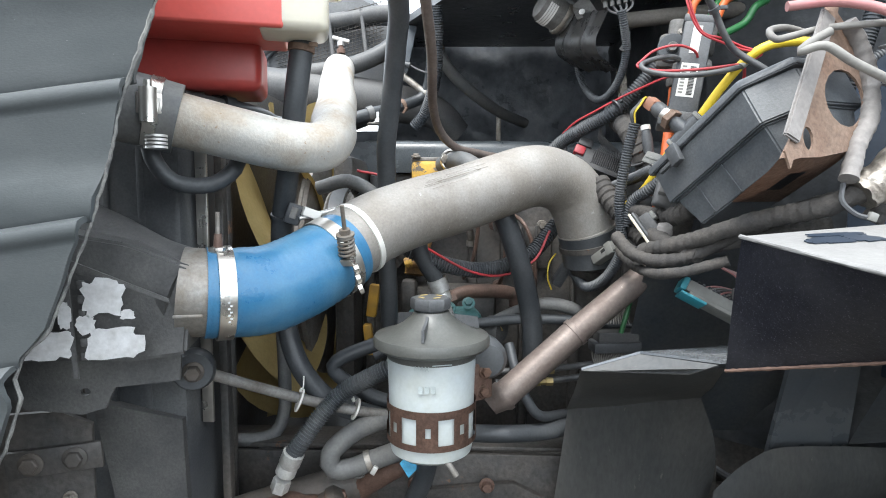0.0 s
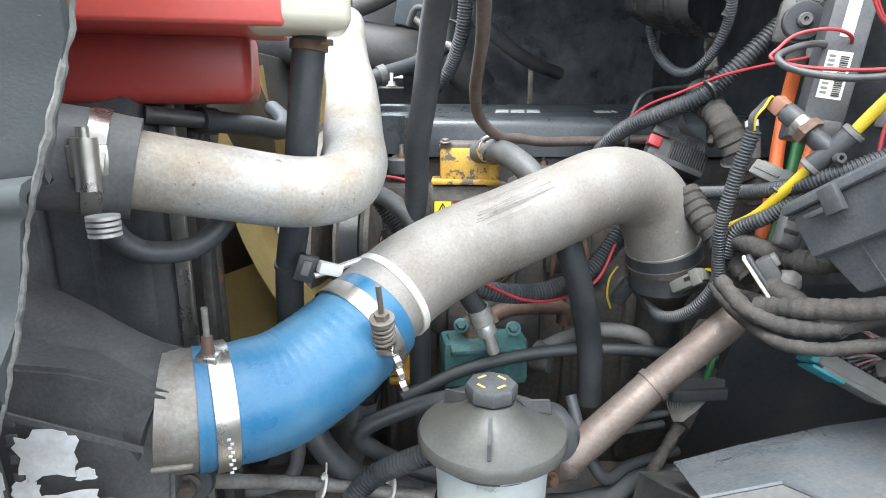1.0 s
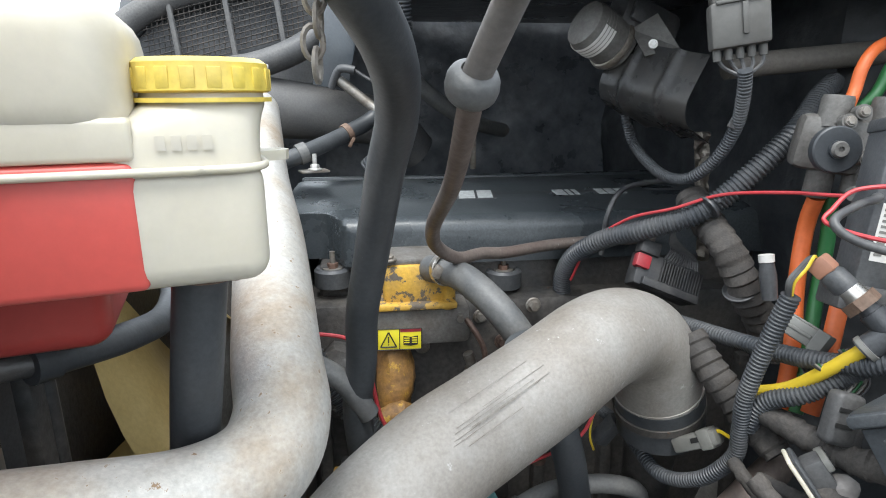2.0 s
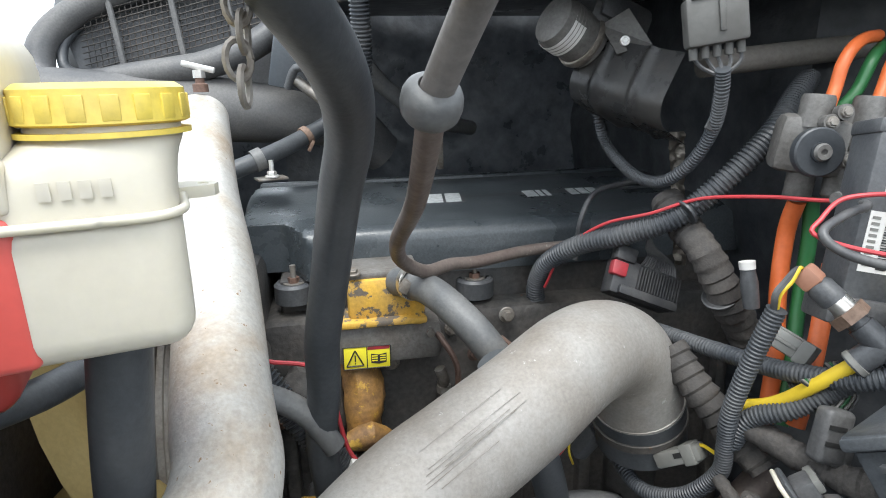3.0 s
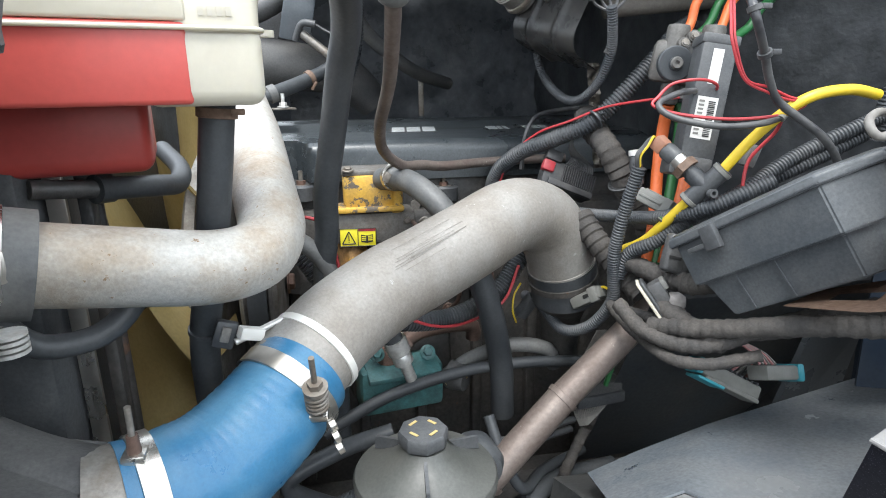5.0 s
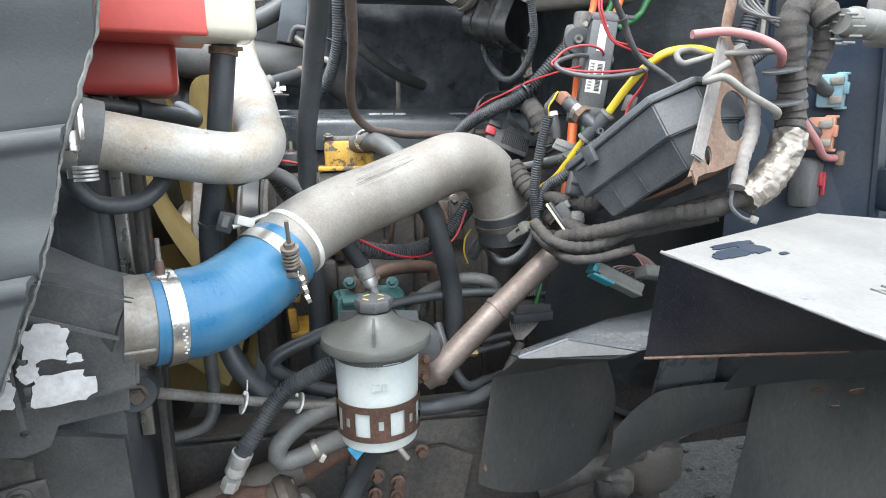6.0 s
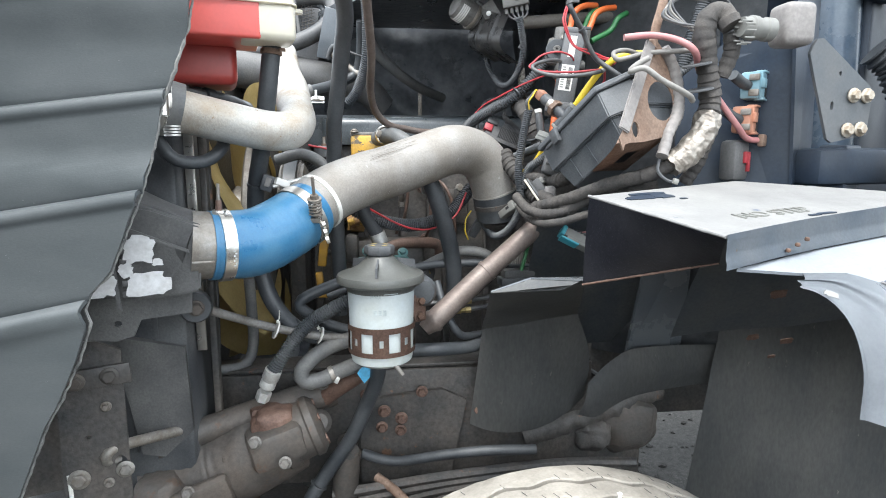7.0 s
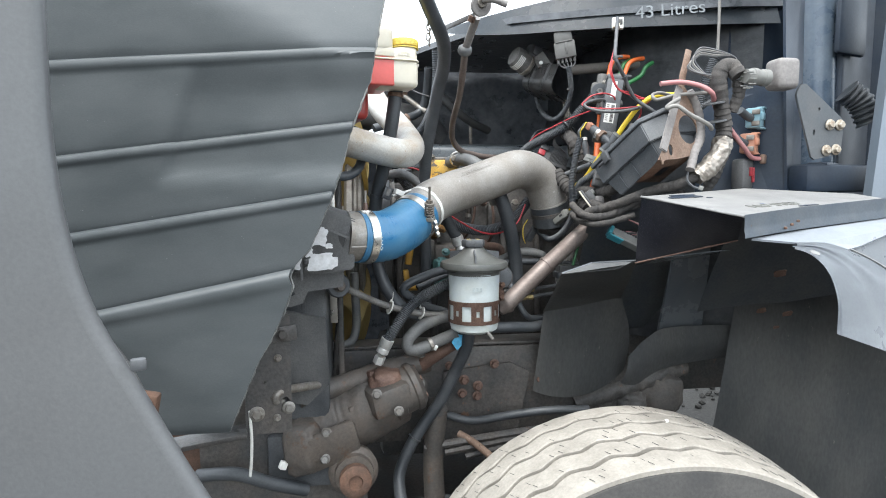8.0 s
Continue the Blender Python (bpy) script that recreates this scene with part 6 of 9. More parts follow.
fh = thing("fuel_hose", "black hose with zinc crimped end entering the fuel pump", "hose", (0.0629, 1.1953, 1.3167))
part("hose_run", tube([(0.0288, 1.1388, 1.4866), (0.04, 1.1425, 1.4453), (0.0652, 1.1548, 1.4024)], 0.0165, 14), RUBBER, fh)
part("crimp", lathe([(0, 0), (0.0195, 0), (0.0195, 0.026), (0.015, 0.030), (0.017, 0.034), (0.017, 0.048), (0.010, 0.050), (0.010, 0.085), (0, 0.085)], (0.0652, 1.1547, 1.4045), (0.35, 0.1, -1), 18), ZINC, fh)
solo("fuel_line", tube([(-0.057, 1.141, 1.252), (0.053, 1.169, 1.292), (0.190, 1.189, 1.315), (0.323, 1.193, 1.317), (0.473, 1.190, 1.302)], 0.0105, 12), RUBBER, "black rubber fuel line crossing behind the reservoir", "hose")
solo("fuel_line", tube([(0.1617, 1.2213, 1.2911), (0.2202, 1.2284, 1.3211), (0.2859, 1.2082, 1.3469), (0.3487, 1.2038, 1.3348), (0.367, 1.2128, 1.2953)], 0.0135, 14), RUBBER_D, "grey rubber line arching over the fuel pump", "hose")
bf = thing("brass_union", "brass union fitting with grey hose", "fitting", (0.209, 1.2322, 1.2881))
part("nut", lathe([(0, 0), (0.013, 0), (0.013, 0.014), (0.010, 0.016), (0.010, 0.026), (0.012, 0.027), (0.012, 0.04), (0, 0.04)], (0.1618, 1.2177, 1.2828), (0.85, -0.1, 0.4), 6), YBRASS, bf)
fm = thing("engine_side_fitting", "plated elbow fitting on the dark engine side", "fitting", (0.1191, 1.3643, 1.4845))
part("elbow", tube([(0.1348, 1.3625, 1.4618), (0.135, 1.3434, 1.4775), (0.1278, 1.3403, 1.4992)], 0.0085, 12), DULL, fm)
part("nut", lathe([(0, 0), (0.011, 0), (0.011, 0.012), (0, 0.012)], (0.1355, 1.3527, 1.4532), (0, -0.1, 1), 6), DULL, fm)
yl = thing("yellow_sensor_lead", "yellow oily sensor lead on the engine side", "sensor", (-0.0564, 1.1978, 1.2798))
part("body", box(pose(-0.0726, 1.2425, 1.3443, 0, 8, 0), 0.022, 0.02, 0.07, 0.004), YCLIP, yl)
part("body", box(pose(-0.0829, 1.2415, 1.2689, 0, -6, 0), 0.018, 0.02, 0.05, 0.004), YCLIP, yl)
part("foot", box(pose(-0.0667, 1.2909, 1.2349, 0, 0, 0), 0.045, 0.12, 0.016, 0.005), YCLIP, yl)
part("stem", tube([(-0.0727, 1.2421, 1.3392), (-0.0673, 1.2885, 1.3398), (-0.066, 1.3331, 1.3312)], 0.008, 10), BLOCK, yl)
solo("casting_lug", tube([(-0.0089, 1.308, 1.4153), (0.0233, 1.3067, 1.4247), (0.0486, 1.3153, 1.4111)], [0.014, 0.018, 0.010], 12, rough=0.2), RUSTYEL, "oily yellow-brown casting lug on the engine", "lug")
solo("engine_conduit", corrugated([(-0.1036, 1.1951, 1.5961), (-0.065, 1.181, 1.5374), (-0.0264, 1.1693, 1.489), (0.0498, 1.1515, 1.4433), (0.1556, 1.1868, 1.4187), (0.2497, 1.2162, 1.4448), (0.3109, 1.2412, 1.5082)], 0.0165, 0.0055), CONDUIT, "black split conduit along the engine", "conduit")
solo("red_engine_wire", tube([(-0.093, 1.177, 1.616), (-0.032, 1.1728, 1.5937), (-0.0056, 1.1552, 1.4984), (0.0514, 1.1396, 1.4635), (0.1338, 1.1601, 1.4184), (0.2016, 1.19, 1.4087), (0.2614, 1.1935, 1.439), (0.2934, 1.2104, 1.4969)], 0.0026, 8), REDW, "thin red wire clipped along the conduit", "wire")
solo("white_clip", box(pose(-0.0043, 1.1472, 1.4875, 0, 20, 10), 0.012, 0.012, 0.018, 0.002), WHITEP, "white plastic clip on the conduit", "clip")
solo("dark_engine_hose", tube([(0.1537, 1.1291, 1.6117), (0.2106, 1.1361, 1.4858), (0.2532, 1.1793, 1.3369), (0.2612, 1.1859, 1.2229)], 0.021, 16), RUBBER, "thick black hose passing under the charge-air pipe", "hose")
solo("block_hose", tube([(-0.1653, 1.1522, 1.5799), (-0.1041, 1.1447, 1.5942), (-0.0537, 1.1441, 1.5669), (-0.0246, 1.1455, 1.5192)], 0.0135, 14), RUBBER_D, "short grey hose behind the blue hose", "hose")
solo("crossing_hose", tube([(0.4029, 1.1432, 1.1568), (0.3108, 1.1019, 1.1562), (0.2504, 1.0323, 1.1815), (0.2162, 1.0376, 1.2458), (0.202, 1.0674, 1.2985)], 0.009, 14), RUBBER, "black hose curving below the steering shaft", "hose")

# ---- front wheel ----
TX, TY0, TY1, TR = 0.388, 0.388, 0.722, 0.517
wheel = thing("truck_wheel", "dusty pale truck tyre with zigzag tread grooves", "wheel", (TX, 0.57, 0))


def tyre_carcass():
    prof = [(0.29, TY0 + 0.035), (0.33, TY0 + 0.010), (0.40, TY0 - 0.010), (0.46, TY0 - 0.006), (0.497, TY0 + 0.004), (TR - 0.022, TY0 + 0.018), (TR - 0.020, 0.5 * (TY0 + TY1)), (TR - 0.022, TY1 - 0.018), (0.49, TY1), (0.40, TY1 + 0.01), (0.29, TY1 - 0.03)]
    bm = bmesh.new()
    seg = 96
    rings = [[bm.verts.new((TX + r * math.cos(2 * math.pi * k / seg), y, TR + r * math.sin(2 * math.pi * k / seg))) for k in range(seg)] for r, y in prof]
    for a, b in zip(rings, rings[1:]):
        for k in range(seg):
            bm.faces.new((a[k], a[(k + 1) % seg], b[(k + 1) % seg], b[k]))
    return bm


def tread_rib(ya, yb, edge_a, edge_b, seed):
    """One tread rib with zigzag flanks, worn and uneven."""
    bm = bmesh.new()
    seg = 288
    rows = []
    for k in range(seg):
        a = 2 * math.pi * k / seg
        w = [0, 0.55, 1, 0.75, 0.2, -0.45, -1, -0.7][k % 8] * 0.0066
        y0, y1 = ya + (w if edge_a else 0), yb + (w if edge_b else 0)
        row = []
        for f, d in ((0.0, -0.021), (0.0, -0.0025), (0.05, 0.0), (0.5, 0.0005), (0.95, 0.0), (1.0, -0.0025), (1.0, -0.021)):
            y = y0 + (y1 - y0) * f
            crown = -0.010 * ((y - (TY0 + TY1) / 2) / 0.155) ** 2
            r = TR + d + crown + 0.0012 * noise.noise(Vector((a * 30, y * 60, seed)))
            row.append(bm.verts.new((TX + r * math.cos(a), y, TR + r * math.sin(a))))
        rows.append(row)
    for k in range(seg):
        a, b = rows[k], rows[(k + 1) % seg]
        for j in range(6):
            bm.faces.new((a[j], a[j + 1], b[j + 1], b[j]))
    return bm


tyre = part("tyre", tyre_carcass(), TYRE_S, wheel)
cuts = [TY0 + 0.012 + (TY1 - TY0 - 0.024) * k / 5 for k in range(6)]
for k in range(5):
    part("tread_rib", tread_rib(cuts[k] + (0.0062 if k else 0), cuts[k + 1] - (0.0062 if k < 4 else 0), k > 0, k < 4, k), TYRE, tyre)
bm = bmesh.new()
rng = random.Random(11)
for k in range(90):
    a = 0.7 + 1.75 * k / 90
    for q in range(5):
        y0 = cuts[q] + 0.010
        r = TR + 0.0008 - 0.010 * ((y0 + 0.018 - (TY0 + TY1) / 2) / 0.155) ** 2
        ln = [Vector((TX + r * math.cos(a + 0.012 * u), y0 + 0.014 * u + (0.02 if k % 2 else 0), TR + r * math.sin(a + 0.012 * u))) for u in (0, 0.5, 1)]
        if rng.random() < 0.28:
            sweep(ln, 0.0006, 4, bm)
tagged(part("tread_sipes", bm, TYRE_S, tyre, "fine dark tread sipes"), kind="stuff")
part("rim", lathe([(0, 0.10), (0.12, 0.10), (0.16, 0.06), (0.24, 0.05), (0.28, 0.0), (0.295, 0.005), (0.295, 0.20), (0, 0.20)], (TX, TY0 + 0.03, TR), (0, 1, 0), 48), DULL, wheel)
solo("tread_stone", box(pose(0.462, 0.603, 1.0235, 20, 10, 30), 0.014, 0.012, 0.010, 0.004), WHITEP, "small white stone stuck in the tyre tread", "stone")

# ---- cab step, fender and arch liner ----
def steppt(x, y):
    return Vector((x, y, 1.527 + (y - 0.62) * 0.14))


step = thing("cab_step", "worn white-painted step plate with black speckled front face", "step", (0.6, 0.55, 1.38))
TOPC = [steppt(0.395, 0.62), steppt(0.477, 0.383), steppt(0.64, 0.455), steppt(0.925, 0.560), steppt(0.915, 0.635), steppt(0.712, 0.736)]
bm = bmesh.new()
tv = [bm.verts.new(p) for p in TOPC]
bv = [bm.verts.new(p - Vector((0, 0, 0.004))) for p in TOPC]
bm.faces.new(tv)
bm.faces.new(bv)
for k in range(6):
    bm.faces.new((tv[k], tv[(k + 1) % 6], bv[(k + 1) % 6], bv[k]))
bmesh.ops.bevel(bm, geom=list(bm.edges), offset=0.0018, segments=2, affect="EDGES")
part("top_plate", bm, STEPTOP, step, "worn white-painted top")
bm = bmesh.new()
rows = []
for k in range(25):
    hi = Vector((0.3955, 0.6175, 1.524)).lerp(Vector((0.4775, 0.3835, 1.490)), k / 24)
    lo = Vector((0.404, 0.656, 1.377)).lerp(Vector((0.540, 0.492, 1.440)), k / 24)
    rows.append([bm.verts.new(hi.lerp(lo, q / 8) + Vector((-0.0015, -0.0005, 0)) * math.sin(math.pi * q / 8)) for q in range(9)])
for a, b in zip(rows, rows[1:]):
    for q in range(8):
        bm.faces.new((a[q], a[q + 1], b[q + 1], b[q]))
bmesh.ops.solidify(bm, geom=list(bm.faces), thickness=0.004)
part("front_face", bm, STEPFACE, step, "black front face speckled with chips")
edge_pts = [Vector((0.3945, 0.6185, 1.5265)), Vector((0.4765, 0.3825, 1.4925))]
part("worn_edge", sweep(spline(edge_pts, 0.01), 0.0022, 8, rough=0.25), STEPTOP, step, "edge worn to bare metal")
lower = spline([(0.403, 0.655, 1.377), (0.471, 0.573, 1.4085), (0.539, 0.491, 1.440)], 0.004)
part("rusty_edge", sweep(lower, [0.0016 + 0.0016 * abs(noise.noise(c * 120)) for c in lower], 6), RUSTBAND, step, "rusty lower edge")
bm = bmesh.new()
top_e = spline([steppt(0.4775, 0.3815), steppt(0.64, 0.4525), steppt(0.928, 0.558)], 0.01)
rows = []
for c in top_e:
    rows.append([bm.verts.new(c + Vector((-0.0006 * q, -0.0009 * q - (0.003 if q > 4 else 0), -0.040 * q / 6 + (0.002 if q == 0 else 0)))) for q in range(7)])
for a, b in zip(rows, rows[1:]):
    for q in range(6):
        bm.faces.new((a[q], a[q + 1], b[q + 1], b[q]))
bmesh.ops.solidify(bm, geom=list(bm.faces), thickness=0.003)
part("side_skirt", bm, SKIRT, step, "dusty blue side skirt")
m = facing(steppt(0.614, 0.490) + Vector((0, 0, 0.0008)), (0.162, 0.046, 0.0064), (-0.28, 0.95, 0.13))
# Grey colour on the letters stands in for the shadow of their embossing.
text_mesh("NO STEP", 0.035, m, GREYC, step, "raised_lettering", 0.0012, "embossed warning lettering, its shading as grey colour")
for dx, dy, w, h, sd in ((0.475, 0.600, 0.050, 0.020, 21), (0.510, 0.610, 0.030, 0.026, 22), (0.490, 0.625, 0.060, 0.012, 23), (0.452, 0.590, 0.016, 0.012, 24), (0.535, 0.590, 0.012, 0.006, 25), (0.690, 0.485, 0.030, 0.006, 26), (0.665, 0.476, 0.022, 0.005, 27)):
    c = steppt(dx, dy)
    part("paint_chip", prism(torn(sd, w * 0.6, h * 0.6), 0.0009, facing(c + Vector((0, 0, 0.0006)), (1, 0.25, 0.03), (-0.25, 1, 0.14))), CABBLUE, step, "dark blue bare paint patch")

fend = thing("wheel_fender", "silver-grey plastic wheel fender with flared lip", "fender", (0.7096, 0.3372, 1.2463))


def along(line, f):
    """The point a share f along an evenly stepped line."""
    k = min(len(line) - 2, int(f * (len(line) - 1)))
    return line[k].lerp(line[k + 1], f * (len(line) - 1) - k)


def fender_skin():
    bm = bmesh.new()
    lip = spline([(0.5566, 0.3579, 1.435), (0.5713, 0.3532, 1.4307), (0.5886, 0.3429, 1.417), (0.6021, 0.3298, 1.3914), (0.608, 0.3164, 1.3461), (0.602, 0.3082, 1.294)], 0.012)
    outer = spline([(0.594, 0.400, 1.442), (0.653, 0.400, 1.441), (0.703, 0.400, 1.427), (0.740, 0.400, 1.411), (0.784, 0.400, 1.387), (0.833, 0.400, 1.352), (0.873, 0.395, 1.305), (0.895, 0.360, 1.190)], 0.012)
    n = 30
    rows = []
    for k in range(n + 1):
        a, b = along(lip, k / n), along(outer, k / n)
        row = []
        for j in range(61):
            u = (j / 60) ** 1.6
            p = a.lerp(b, u)
            p.y += 0.012 * math.exp(-((u - 0.42) / 0.13) ** 2)
            p += Vector((0, -0.022 * math.sin(math.pi * u) * (0.3 + 0.7 * k / n) - 0.006 * math.exp(-(u / 0.03) ** 2), 0))
            row.append(bm.verts.new(p))
        rows.append(row)
    for a, b in zip(rows, rows[1:]):
        for j in range(60):
            bm.faces.new((a[j], a[j + 1], b[j + 1], b[j]))
    bmesh.ops.solidify(bm, geom=list(bm.faces), thickness=0.004)
    return bm


part("fender_skin", fender_skin(), SILVER, fend)
part("top_ledge", plate([(0.50, 0.392, 1.452), (0.64, 0.451, 1.461), (0.925, 0.557, 1.476), (0.90, 0.470, 1.469), (0.745, 0.420, 1.432), (0.703, 0.401, 1.4275), (0.653, 0.4005, 1.4415), (0.594, 0.400, 1.4425)], 0.004), SILVER, fend, "pale dusty ledge under the step skirt")
part("rear_panel", plate([(0.703, 0.406, 1.423), (0.745, 0.426, 1.427), (0.90, 0.476, 1.464), (1.40, 0.62, 1.47), (1.40, 0.48, 1.15), (0.93, 0.40, 1.20), (0.873, 0.402, 1.300), (0.833, 0.406, 1.347), (0.784, 0.406, 1.382), (0.740, 0.406, 1.406)], 0.004), COWL, fend, "dark grey-blue rear panel")
edge = spline([(0.703, 0.3985, 1.4285), (0.740, 0.3985, 1.4125), (0.784, 0.3985, 1.3885), (0.833, 0.3985, 1.3535), (0.873, 0.3935, 1.3065)], 0.008)
part("worn_edge", sweep(edge, [0.0015 + 0.0012 * abs(noise.noise(c * 60)) for c in edge], 6), STEPTOP, fend, "edge worn white")
part("bare_patch", prism(torn(31, 0.010, 0.004), 0.001, facing((0.5859, 0.3425, 1.4294), (1, -0.2, -0.3), (0, 0.6, 1))), STEPTOP, fend, "white chipped patch")
for x, y, z in ((0.588, 0.421, 1.468), (0.606, 0.428, 1.474), (0.624, 0.435, 1.480)):
    part("rust_spot", lumpy((x, y + 0.001, z), 0.0032, 0.0025, 0.0028, 0.3, 61, 2), RUST, fend)

arch = thing("wheel_arch_liner", "dusty black rubber wheel-arch liner flap", "liner", (0.4053, 0.9104, 0.9401))


def hanging_flap():
    """The rubber flap in front of the wheel, its lower edge rounded, its rear edge curling inboard."""
    bm = bmesh.new()
    tl, tr = Vector((0.3065, 1.0408, 1.1886)), Vector((0.5085, 0.9678, 1.2404))
    bl, low, br = Vector((0.2807, 1.0598, 0.9435)), Vector((0.4011, 0.9956, 0.9017)), Vector((0.5739, 1.051, 0.9907))
    rows = []
    for i in range(29):
        u = i / 28
        top, foot = tl.lerp(tr, u), bl * (1 - u) ** 2 + low * 2 * u * (1 - u) + br * u * u
        row = []
        for j in range(25):
            v = j / 24
            p = top.lerp(foot, v)
            p.x += 0.022 * math.sin(math.pi * v) * u ** 3
            p.y += 0.004 * noise.noise(p * 9) + 0.030 * v * u ** 6
            row.append(bm.verts.new(p))
        rows.append(row)
    for a, b in zip(rows, rows[1:]):
        for j in range(24):
            bm.faces.new((a[j], a[j + 1], b[j + 1], b[j]))
    bmesh.ops.solidify(bm, geom=list(bm.faces), thickness=0.005)
    return bm


part("front_flap", hanging_flap(), LINER, arch)


def arch_top():
    """The dished sheet over the wheel, from its front fold back under the step."""
    bm = bmesh.new()
    pts = {"f": (0.2733, 0.781, 1.3408), "c": (0.3463, 0.7723, 1.3663), "e": (0.4063, 0.6763, 1.3816), "r": (0.7318, 0.71, 1.4037), "s": (0.8161, 0.9683, 1.3625), "b": (0.4899, 0.9316, 1.3312), "k": (0.3821, 0.9302, 1.303), "a": (0.304, 0.9223, 1.2845)}
    v = {n: bm.verts.new(p) for n, p in pts.items()}
    for face in ("fca", "cka", "cbk", "ceb", "erb", "rsb"):
        bm.faces.new([v[n] for n in face])
    bmesh.ops.subdivide_edges(bm, edges=list(bm.edges), cuts=4, use_grid_fill=True)
    bmesh.ops.solidify(bm, geom=list(bm.faces), thickness=0.003)
    return bm


part("arch_top", arch_top(), ARCHTOP, arch, "dusty blue-grey painted top sheet")
part("front_skirt", crumpled(((0.3044, 1.0449, 1.1846), (0.5105, 0.9722, 1.2363), (0.4159, 0.675, 1.3727), (0.2729, 0.781, 1.3347)), 16, 16, 0.003, 9, 0.003), LINER, arch)
part("skirt_corner", plate([(0.2731, 0.779, 1.3378), (0.3462, 0.7702, 1.3633), (0.405, 0.6759, 1.3775), (0.3851, 0.7088, 1.3563)], 0.002), LINER, arch)


def arch_strip():
    """The liner's tail: it leaves the flap's foot and runs back level over the wheel."""
    bm = bmesh.new()
    top = spline([(0.566, 1.034, 1.045), (0.600, 1.032, 1.082), (0.630, 1.030, 1.106), (0.676, 1.030, 1.128), (0.790, 1.028, 1.133), (0.960, 1.026, 1.130)], 0.01)
    foot = spline([(0.545, 1.040, 0.962), (0.590, 1.036, 0.955), (0.630, 1.035, 0.979), (0.685, 1.035, 1.004), (0.774, 1.035, 1.019), (0.955, 1.035, 1.038)], 0.01)
    rows = []
    for k in range(41):
        a, b = along(top, k / 40), along(foot, k / 40)
        rows.append([bm.verts.new(a.lerp(b, j / 8) + Vector((0, -0.014 * math.sin(math.pi * j / 8) + 0.003 * noise.noise(a * 12), 0))) for j in range(9)])
    for a, b in zip(rows, rows[1:]):
        for j in range(8):
            bm.faces.new((a[j], a[j + 1], b[j + 1], b[j]))
    bmesh.ops.solidify(bm, geom=list(bm.faces), thickness=0.005)
    return bm


part("arch_strip", arch_strip(), LINER, arch)
solo("wall_wheel_arch", crumpled(((0.4235, 1.2075, 1.0837), (1.1006, 1.2, 1.0994), (1.1276, 1.0213, 1.5003), (0.4341, 1.0139, 1.4895)), 30, 20, 0.004, 8), ARCHWALL, "dark underside of the cab inside the wheel arch", "wall", kind="structure")
mud = thing("mud_panel", "large dusty black plastic panel behind the wheel", "panel", (1.1, 0.8, 0.5))
part("panel", crumpled(((0.756, 1.0, 0.35), (1.45, 0.74, 0.35), (1.45, 0.66, 1.46), (0.8753, 0.9959, 1.1992)), 30, 30, 0.008, 5, 0.006), LINER, mud)
part("upper_panel", crumpled(((0.6624, 0.8378, 1.22), (1.2059, 0.7009, 1.3002), (1.2239, 0.5862, 1.5011), (0.6271, 0.6385, 1.4828)), 20, 14, 0.006, 6, 0.006), ARCHWALL, mud)
for x, y, z, r, sd in ((0.800, 0.724, 1.342, 0.016, 41), (0.815, 0.807, 1.233, 0.013, 42), (0.888, 0.805, 1.223, 0.013, 43), (0.880, 0.835, 1.180, 0.008, 44)):
    part("rust_spot", prism(torn(sd, r, r * 0.8), 0.002, facing((x, y - 0.012, z - 0.006), (0.97, -0.24, 0.14), (-0.06, -0.62, 0.78))), RUSTBAND, mud, "dull rust spot")
solo("cab_crossmember", box((0.9551, 1.3, 0.9849), 0.95, 0.12, 0.26, 0.01), CHASSIS, "black cab crossmember above the chassis", "crossmember")
solo("spring_mount", box((0.6077, 1.2414, 0.7502), 0.35, 0.14, 0.42, 0.02), CHASSIS, "black spring mount casting under the cab", "mount")
solo("arch_cable", tube([(0.6276, 1.2517, 1.0095), (0.6894, 1.2203, 0.9751), (0.7593, 1.2401, 0.9605), (0.8279, 1.3, 0.9771)], 0.008, 8), RUBBER, "black cable under the wheel arch", "cable")
# COWL replaces navy here so the colour carries the brace's light and haze.
solo("arch_brace", plate([(0.6693, 1.0595, 1.0959), (0.8109, 1.0605, 1.0987), (0.7948, 0.9921, 1.4423), (0.688, 0.9799, 1.4407)], 0.01), COWL, "blue brace inside the wheel arch, lit tone in its colour", "brace")
hang = thing("spring_hanger", "brown dusty cast spring hanger below the cab", "hanger", (0.7099, 1.1401, 0.83))
part("casting", lumpy((0.7099, 1.14, 0.89), 0.085, 0.05, 0.075, 0.14, 3), GEAR, hang)
part("pin_boss", lumpy((0.6092, 1.1212, 0.8741), 0.05, 0.05, 0.045, 0.12, 7), CHASSIS, hang)
part("arm", tube([(0.4245, 1.1111, 0.8797), (0.5568, 1.1159, 0.915), (0.6898, 1.1301, 0.95), (0.8094, 1.1601, 0.9655)], [0.030, 0.034, 0.036, 0.030], 16, 0.008, rough=0.2), CHASSIS, hang)

# ---- cab side ----
cab = thing("truck_cab", "dark navy cab corner with pillar and door", "truck cab", (0.9851, 0.9041, 1.5011))
part("corner_panel", plate([(0.6651, 0.8749, 1.4017), (0.8718, 0.7863, 1.4042), (0.8535, 0.7918, 1.809), (0.7548, 0.8745, 1.8057), (0.6886, 0.9101, 1.7443)], 0.006), CABBLUE, cab)
part("return_panel", plate([(0.8718, 0.7863, 1.4042), (0.9689, 0.8683, 1.4026), (0.93, 0.86, 2.4), (0.80, 0.775, 2.4)], 0.006), CABBLUE, cab)
